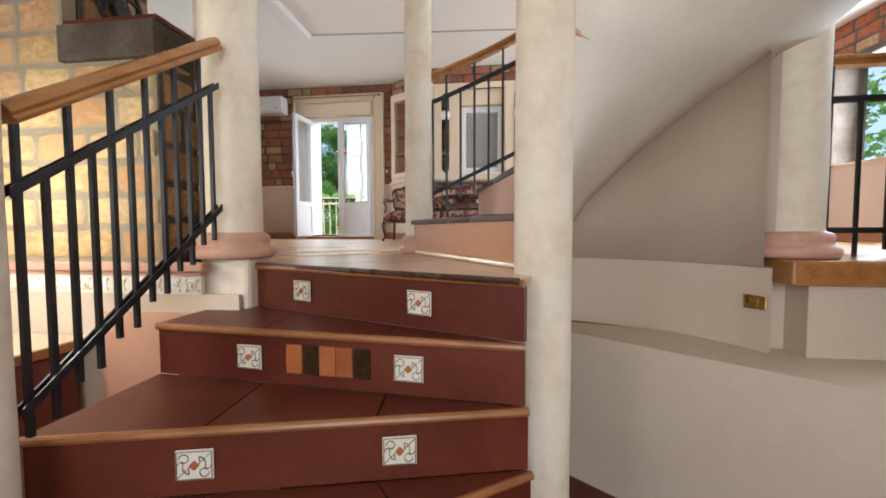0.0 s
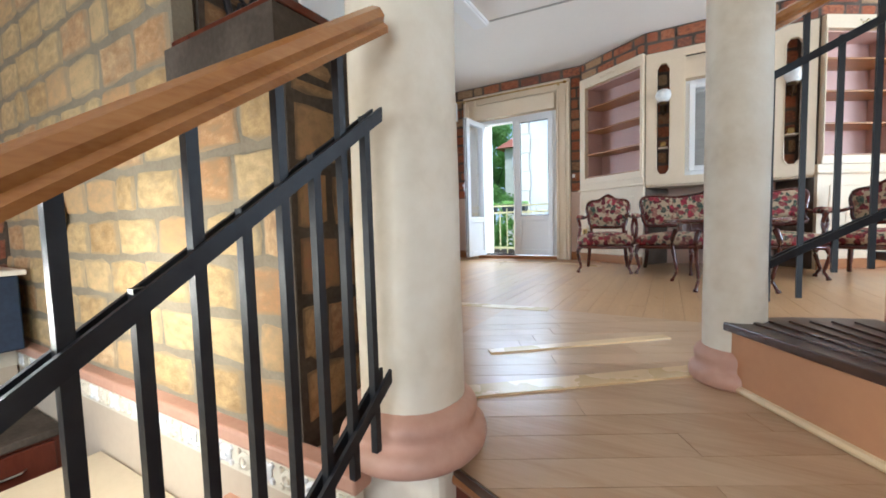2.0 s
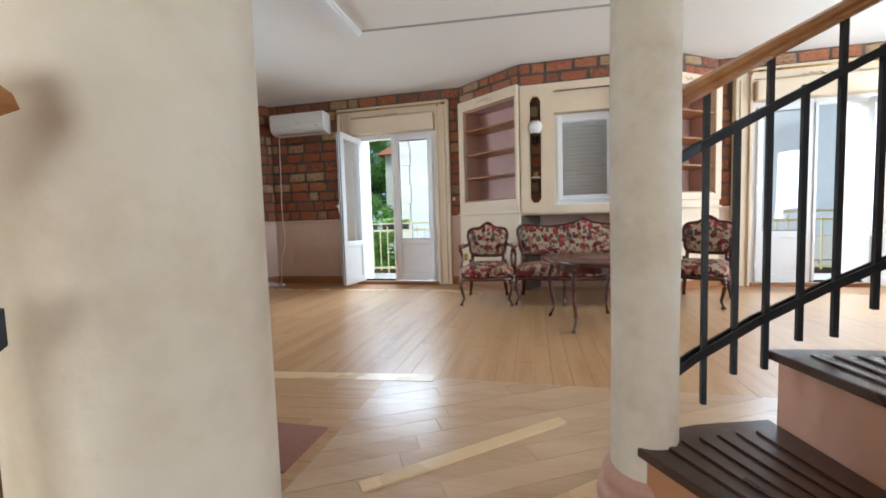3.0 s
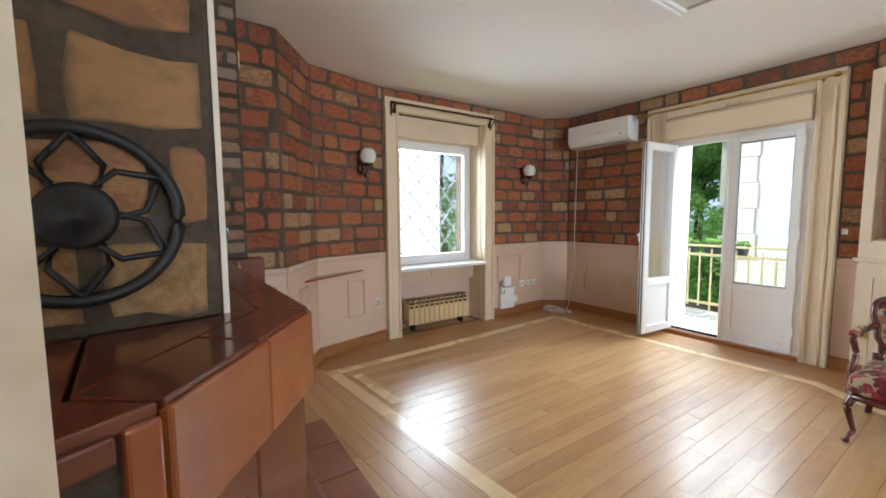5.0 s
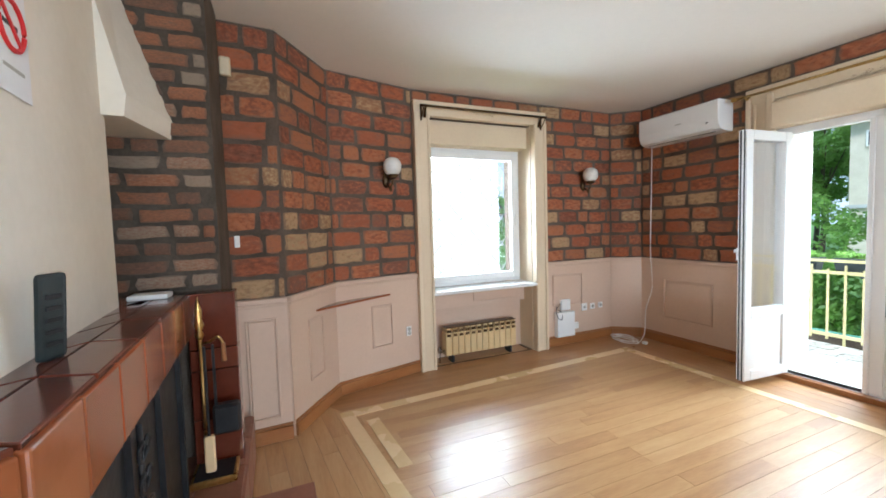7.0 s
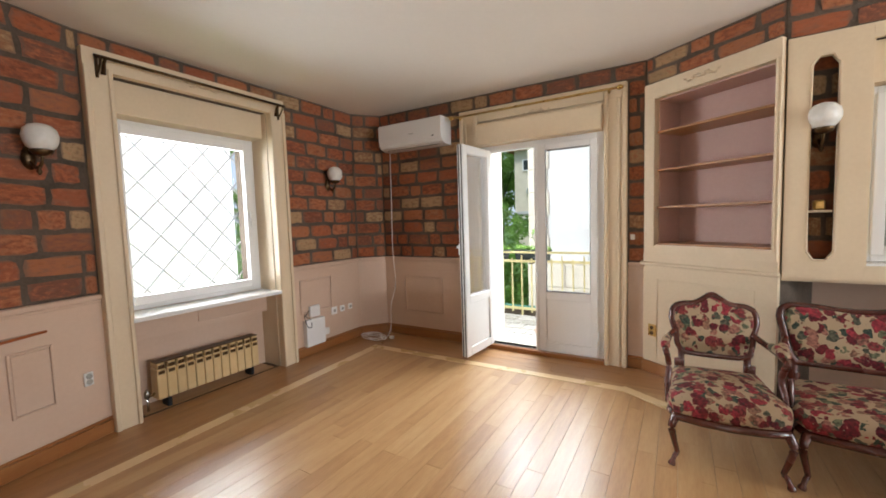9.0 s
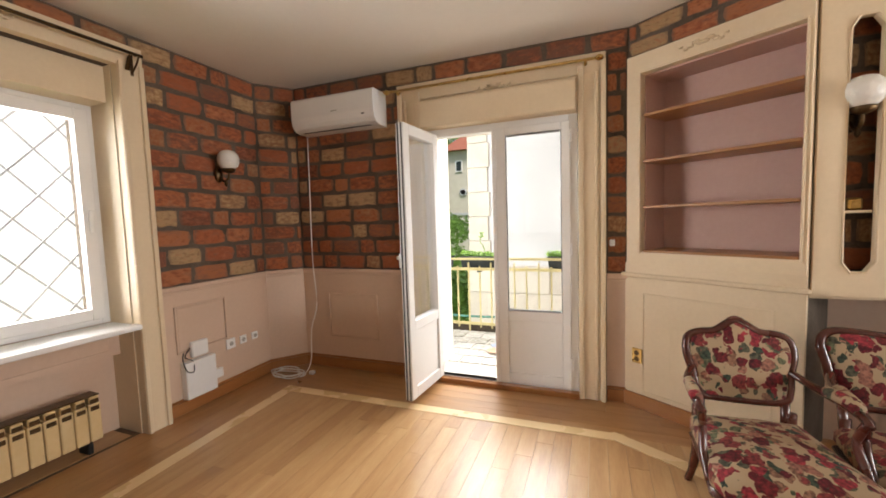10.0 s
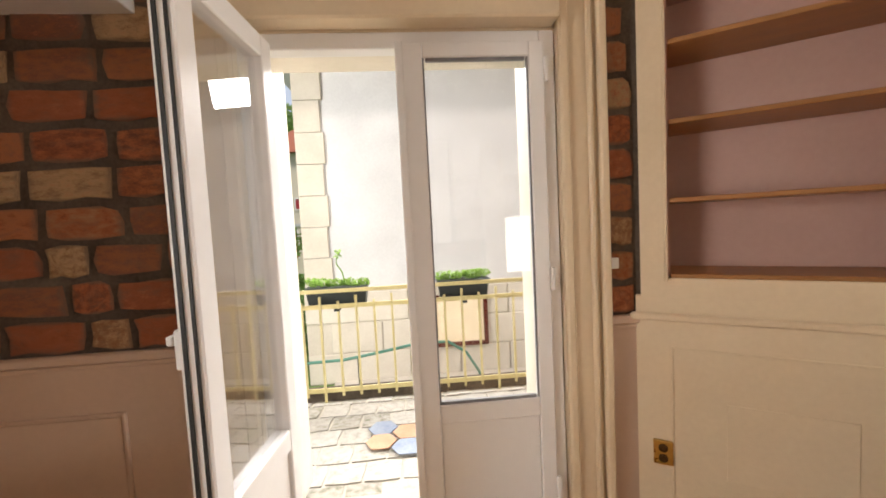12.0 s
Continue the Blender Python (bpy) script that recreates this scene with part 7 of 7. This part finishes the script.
for s in (-1, 1):
    part("stile", tube([(s * 0.62, 0.235, 0.28), (s * 0.63, 0.25, 0.47)], 0.018, 8), M_DARKWOOD, so, smooth=True)
    part("arm", tube(smooth_curve([(s * 0.66, 0.275, 0.585), (s * 0.69, 0.20, 0.560), (s * 0.71, 0.06, 0.552), (s * 0.715, -0.06, 0.548), (s * 0.71, -0.10, 0.530)]), 0.017, 8), M_DARKWOOD, so, smooth=True)
    part("arm_support", tube(smooth_curve([(s * 0.71, -0.085, 0.535), (s * 0.70, -0.06, 0.45), (s * 0.705, -0.10, 0.37), (s * 0.70, -0.17, 0.29)]), 0.016, 8), M_DARKWOOD, so, smooth=True)
    part("arm_pad", tube(smooth_curve([(s * 0.70, 0.12, 0.568), (s * 0.712, 0.04, 0.572), (s * 0.715, -0.04, 0.566)]), 0.024, 10), M_FLORAL, so, smooth=True)

tb = thing("coffee_table", pose(0.064, 5.036, 0, 0, 0, 105), "oval dark mahogany coffee table on curved legs", "table")
ell = [(0.52 * math.cos(2 * math.pi * k / 40), 0.37 * math.sin(2 * math.pi * k / 40)) for k in range(40)]
bm = bmesh.new()
rings = [[bm.verts.new((x * f, y * f, z)) for x, y in ell] for f, z in ((0.95, 0.488), (0.985, 0.492), (1.0, 0.504), (0.99, 0.516), (0.965, 0.520), (0.93, 0.518), (0.5, 0.518))]
for a, b in zip(rings, rings[1:]):
    for i in range(40):
        bm.faces.new((a[i], a[(i + 1) % 40], b[(i + 1) % 40], b[i]))
bm.faces.new(rings[0][::-1])
bm.faces.new(rings[-1])
part("tabletop", bm, M_DARKWOOD, tb)
bm = prism([(x * 0.72, y * 0.75) for x, y in ell], 0.43, 0.487)
part("apron", bm, M_DARKWOOD, tb)
for sx in (-1, 1):
    for sy in (-1, 1):
        part("leg", cabriole(sx * 0.25, sy * 0.23, sx, sy, 0.44, 0.021), M_DARKWOOD, tb, smooth=True)

# ---- outside ----
structure("ground", boxes((-160, -160, -1.45, 160, 160, -1.25)), M_GRASS, "garden lawn around the house", "ground")
structure("pavement", boxes((-3.6, 8.8, -1.249, 10, 12.0, -1.20)), M_SANDSTONE, "pale gravel path below the balcony", "pavement")
# out of view; its dark colour cuts light bounced onto the neighbouring house
structure("facade", boxes((-5.3, 7.33, -1.3, -4.75, 7.5, 6.0), (-4.75, 7.33, 2.6, 5.3, 7.5, 6.0), (-4.75, 7.33, -1.3, 5.3, 7.5, -0.1)), M_MORTAR, "unseen outer wall of the house, darkened to cut bounced light", "wall")
bal = structure("balcony", boxes((-4.4, 7.305, -0.22, 5.0, 8.72, -0.075)), M_SANDSTONE, "stone paved balcony", "floor")
rng = random.Random(77)
PAVERS = []
for v in range(6):
    bm = bmesh.new()
    pts = []
    for k in range(8):
        a = 2 * math.pi * k / 8
        q = 1 / max(abs(math.cos(a)), abs(math.sin(a)))
        pts.append((0.5 * q * math.cos(a) * rng.uniform(0.86, 1.0), 0.5 * q * math.sin(a) * rng.uniform(0.86, 1.0)))
    prism(pts, 0, 1, bm)
    me = bpy.data.meshes.new("paving_stone")
    bmesh.ops.recalc_face_normals(bm, faces=bm.faces)
    bm.to_mesh(me)
    bm.free()
    me.materials.append(M_PAVE)
    PAVERS.append(me)
for ix in range(20):
    for iy in range(7):
        o = new("paving_stone", rng.choice(PAVERS))
        o.parent = bal
        o.location = (-4.25 + ix * 0.215 + (0.1 if iy % 2 else 0), 7.42 + iy * 0.2, -0.0745)
        o.scale = (0.211, 0.197, 0.006 + rng.uniform(0, 0.004))
for dx, dy, mt in ((-2.47, 8.06, M_HEXB), (-2.30, 7.99, M_HEXO), (-2.30, 7.81, M_HEXB), (-2.47, 7.89, M_HEXO), (-3.30, 7.98, M_HEXO), (-3.30, 7.80, M_HEXB)):
    hexa = [(0.10 * math.cos(k * math.pi / 3), 0.10 * math.sin(k * math.pi / 3)) for k in range(6)]
    o = part("hexagon_tile", prism(hexa, 0, 0.006), mt, bal, "worn coloured hexagon tile")
    o.location = (dx, dy, -0.052)

rl = thing("balcony_railing", Matrix.Translation((0, 8.56, -0.06)), "pale yellow iron balcony railing with square bars", "railing")
part("top_rail", bar((-4.4, 0, 0.905), (5.0, 0, 0.905), 0.014, 0.03), M_YRAIL, rl)
part("middle_rail", bar((-4.4, 0, 0.78), (5.0, 0, 0.78), 0.012, 0.035), M_YRAIL, rl)
part("bottom_rail", bar((-4.4, 0, 0.10), (5.0, 0, 0.10), 0.012, 0.035), M_YRAIL, rl)
for k in range(66):
    x = -4.38 + k * 0.142
    part("bar", bar((x, 0.0, 0.0 if k % 5 == 0 else 0.05), (x, 0.0, 0.82 if k % 2 else 0.86), 0.018, 0.018), M_YRAIL, rl)
kerb = structure("balcony_kerb", boxes((-4.4, 8.60, -0.074, 5.0, 8.72, 0.01)), M_CEMENT, "mossy stone kerb at the balcony edge", "kerb")


def leaves(bm, centre, radius, n, rng, size=0.05, squash=1.0):
    """Small bent leaf blades, scattered in an uneven ball."""
    for _ in range(n):
        v = Vector((rng.gauss(0, 1), rng.gauss(0, 1), rng.gauss(0, 1))).normalized() * radius * rng.uniform(0.25, 1.0) ** 0.5
        v.z *= squash
        p = Vector(centre) + v
        t = Vector((rng.gauss(0, 1), rng.gauss(0, 1), rng.gauss(0, 0.6))).normalized()
        u = t.cross(Vector((rng.gauss(0, 1), rng.gauss(0, 1), rng.gauss(0, 1)))).normalized()
        s = size * rng.uniform(0.6, 1.3)
        a = [bm.verts.new(p - t * s), bm.verts.new(p + u * s * 0.45 - t * s * 0.1), bm.verts.new(p + t * s), bm.verts.new(p - u * s * 0.45 - t * s * 0.1)]
        bm.faces.new(a)


def planter(x, w, label, seed):
    p = thing("flower_box", Matrix.Translation((x, 8.66, 0.70)), label, "flower box", "balcony flower boxes")
    bm = bmesh.new()
    lo = [bm.verts.new((sx * (w / 2 - 0.02), sy * 0.06, 0.0)) for sx, sy in ((-1, -1), (1, -1), (1, 1), (-1, 1))]
    hi = [bm.verts.new((sx * w / 2, sy * 0.085, 0.15)) for sx, sy in ((-1, -1), (1, -1), (1, 1), (-1, 1))]
    bm.faces.new(lo[::-1])
    bm.faces.new(hi)
    for i in range(4):
        bm.faces.new((lo[i], lo[(i + 1) % 4], hi[(i + 1) % 4], hi[i]))
    part("trough", bm, M_BOX, p)
    part("lip", box(bmesh.new(), -w / 2 - 0.01, -0.095, 0.151, w / 2 + 0.01, 0.095, 0.170, bevel=0.004), M_BOX, p)
    part("bracket", boxes((-0.02, -0.11, -0.02, 0.02, 0.10, -0.001)), M_BOX, p)
    r = random.Random(seed)
    bm = bmesh.new()
    for k in range(9):
        leaves(bm, (-w / 2 + w * (k + 0.5) / 9, r.uniform(-0.03, 0.03), 0.19 + r.uniform(-0.01, 0.02)), 0.055, 90, r, 0.016, 0.7)
    part("foliage", bm, M_LEAFB, p, "bright green low plants")
    return p


planter(-1.80, 0.42, "dark planter with bright green plants on the railing", 1)
fb = planter(-2.83, 0.48, "dark planter with sparse plants on the railing", 2)
planter(-3.38, 0.34, "dark planter with bright green plants on the railing", 3)
planter(-3.95, 0.45, "dark planter with bright green plants on the railing", 4)
bm = tube(smooth_curve([(0.06, 0, 0.17), (0.04, 0.01, 0.28), (0.0, 0.0, 0.36), (0.03, 0.01, 0.45)]), [0.005] * 18 + [0.003], 5)
leaves(bm, (0.02, 0.0, 0.43), 0.04, 26, random.Random(9), 0.016)
part("shoot", bm, M_LEAFB, fb)

# neighbouring house, grey render with quoins
nh = thing("neighbour_house", Matrix.Translation((0, 12, -1.25)), "pale grey rendered house with stone quoins and a plinth", "house")
part("wall", boxes((-3.95, 0.0, 1.6, 9.0, 6.0, 5.2)), M_GREYSTONE, nh)
part("plinth", boxes((-4.02, -0.06, 0.0, 9.0, 6.0, 1.598)), M_SANDSTONE, nh, "pale stone plinth")
part("eaves", boxes((-4.3, -0.45, 5.2, 9.3, 6.3, 5.36)), M_GREYSTONE, nh, "projecting eaves")
part("roof", prism([(-4.4, -0.5), (9.4, -0.5), (9.4, 6.4), (-4.4, 6.4)], 5.361, 5.55), M_ROOF, nh)
for k in range(7):
    w = 0.42 if k % 2 else 0.46
    part("quoin", box(bmesh.new(), -4.0, -0.05, 1.62 + k * 0.51, -4.0 + w, 0.5, 1.62 + k * 0.51 + 0.502, bevel=0.006), M_SANDSTONE, nh)
for r in range(3):
    for c in range(14):
        part("plinth_block", box(bmesh.new(), -4.02 + c * 0.85 + (0.4 if r % 2 else 0), -0.085, 0.02 + r * 0.51, -4.02 + c * 0.85 + 0.83 + (0.4 if r % 2 else 0), -0.0605, 0.02 + r * 0.51 + 0.49, bevel=0.008), M_SANDSTONE, nh)
wn_ = part("window", rect_frame(bmesh.new(), 'y', -0.14, -0.0855, -1.95, -1.0, 0.52, 1.40, 0.07), M_DARKWOOD, nh, "brown framed basement window")
part("pane", boxes((-1.88, -0.11, 0.59, -1.07, -0.10, 1.33)), M_COUNTER, wn_)
gr = thing("green_handrail", Matrix.Translation((-3.0, 10.6, -1.2)), "thin green garden handrail", "railing")
part("rail", tube(smooth_curve([(-1.6, 0, 0.0), (-1.6, 0, 0.72), (-1.5, 0, 0.80), (-0.2, 0, 0.80), (1.2, 0, 0.95), (1.7, 0, 0.3), (1.75, 0, 0.0)], 3), 0.02, 6), mat("green_paint", [(0.04, 0.16, 0.12), (0.07, 0.22, 0.16)], 0.5), gr)
part("post", tube([(0.0, 0, 0.0), (0.0, 0, 0.80)], 0.02, 6), M_BOX, gr)

# villa further off
vl = thing("villa", Matrix.Translation((-7.9, 30, -1.25)), "pale stone villa with a red tiled roof and red shutters", "house")
part("wall", boxes((-3.2, 0, 0, 4.3, 8, 7.4)), M_VILLA, vl)
bm = bmesh.new()
rv = [bm.verts.new(v) for v in ((-3.75, -0.5, 7.35), (4.9, -0.5, 7.35), (4.9, 8.6, 7.35), (-3.75, 8.6, 7.35), (-0.4, 4, 10.6), (1.4, 4, 10.6))]
for f in ((0, 1, 5, 4), (1, 2, 5), (2, 3, 4, 5), (3, 0, 4), (3, 2, 1, 0)):
    bm.faces.new([rv[i] for i in f])
part("roof", bm, M_ROOF, vl, "red tiled hip roof")
part("chimney", boxes((1.9, 3.2, 9.0, 2.5, 3.8, 11.2)), M_ROOF, vl)
part("string_course", boxes((-3.3, -0.10, 2.9, 4.4, -0.001, 3.08)), M_GREYSTONE, vl)
for x, z, ww, hh, red in ((-2.6, 5.9, 0.5, 0.8, False), (-1.35, 3.9, 0.45, 0.75, True), (-2.62, 1.95, 0.5, 0.7, False), (-1.75, 0.95, 0.5, 1.75, True), (2.4, 5.9, 0.6, 0.9, False), (0.8, 1.6, 0.6, 0.9, True)):
    w = part("window", rect_frame(bmesh.new(), 'y', -0.08, 0.0, x, x + ww, z, z + hh, 0.07), M_PVC, vl)
    part("pane", boxes((x + 0.07, -0.03, z + 0.07, x + ww - 0.07, -0.02, z + hh - 0.07)), M_SHUTRED if red else M_BOX, w)
part("round_window", lathe([(0.26, 0), (0.26, 0.1), (0.18, 0.12), (0.18, 0.0)], 20, None, pose(-2.08, 0, 4.5, 90)), M_GREYSTONE, vl)


def tree(x, y, h, crown, seed, n=26, per=150, size=0.13, label="leafy green tree in the garden", material=None):
    t = thing("tree", Matrix.Translation((x, y, -1.25)), label, "tree", "garden trees")
    r = random.Random(seed)
    part("trunk", tube(smooth_curve([(0, 0, 0), (0.1, 0.05, h * 0.3), (-0.05, 0.0, h * 0.6), (0.05, 0.1, h * 0.85)]), [0.16 - 0.007 * i for i in range(19)], 8), M_BARK, t, smooth=True)
    bm = bmesh.new()
    for k in range(n):
        a = r.uniform(0, 2 * math.pi)
        d = crown * r.uniform(0.15, 1.0)
        z = h * r.uniform(0.35, 1.0)
        f = 1 - abs(z / h - 0.62) * 1.1
        c = (d * f * math.cos(a), d * f * math.sin(a), z)
        leaves(bm, c, crown * r.uniform(0.22, 0.42), per, r, size, 0.75)
    part("crown", bm, material or M_LEAF, t)
    for k in range(5):
        a = k * 1.3
        part("limb", tube([(0, 0, h * 0.4), (crown * 0.5 * math.cos(a), crown * 0.5 * math.sin(a), h * 0.7)], [0.06, 0.02], 6), M_BARK, t)
    return t


tree(-12.4, 19.5, 7.2, 2.4, 1)
tree(-15.5, 24.0, 8.5, 3.2, 2)
tree(-13.5, 17.5, 8.0, 3.0, 3)
tree(-10.0, 14.0, 5.0, 2.0, 4)
tree(-12.5, 10.5, 6.5, 2.6, 5)
tree(-13.4, 33.0, 9.5, 2.2, 8, n=40, per=220)
tree(-15.4, 37.0, 12.0, 3.4, 10, n=44, per=220, size=0.16)
tree(-12.6, 44.0, 14.0, 4.0, 12, n=44, per=220, size=0.18)
tree(-14.8, 27.0, 9.0, 3.2, 9)
tree(4.6, 17.0, 7.5, 3.0, 6)
tree(8.5, 14.0, 7.0, 2.8, 7)


def shrub(x, y, z, r, seed, label="dense green garden shrub", material=None, n=12, tall=2.0):
    s = thing("shrub", Matrix.Translation((x, y, z)), label, "shrub", "garden shrubs")
    g = random.Random(seed)
    part("stem", tube([(0, 0, 0), (0.02, 0, r * 1.2)], 0.03, 6), M_BARK, s)
    bm = bmesh.new()
    for k in range(n):
        leaves(bm, (g.uniform(-r, r) * 0.6, g.uniform(-r, r) * 0.6, r * g.uniform(0.4, tall)), r * 0.45, 170, g, 0.06)
    part("foliage", bm, material or M_LEAF, s)
    return s


shrub(-4.72, 12.7, -1.25, 0.62, 11, "tall green garden shrub beside the neighbouring house", n=26, tall=4.4)
shrub(-5.7, 13.6, -1.25, 0.8, 12)
shrub(-6.2, 10.4, -1.25, 0.8, 13)
shrub(-7.4, 12.4, -1.25, 1.0, 14)
shrub(-9.0, 9.2, -1.25, 1.1, 15)
# white garden wall of the next plot, behind the lamp panel outside the west window
structure("wall_neighbour_west", boxes((-8.6, -6.0, -1.25, -8.3, 7.6, 5.5)), M_PAPER, "bright white rendered wall of the next house", "wall")
# unseen outer wall, in the same dark colour as the north side
structure("facade_west", boxes((-5.0, -2.5, 2.6, -4.8, 7.4, 6.0)), M_MORTAR, "unseen outer wall of the house, darkened to cut bounced light", "wall")
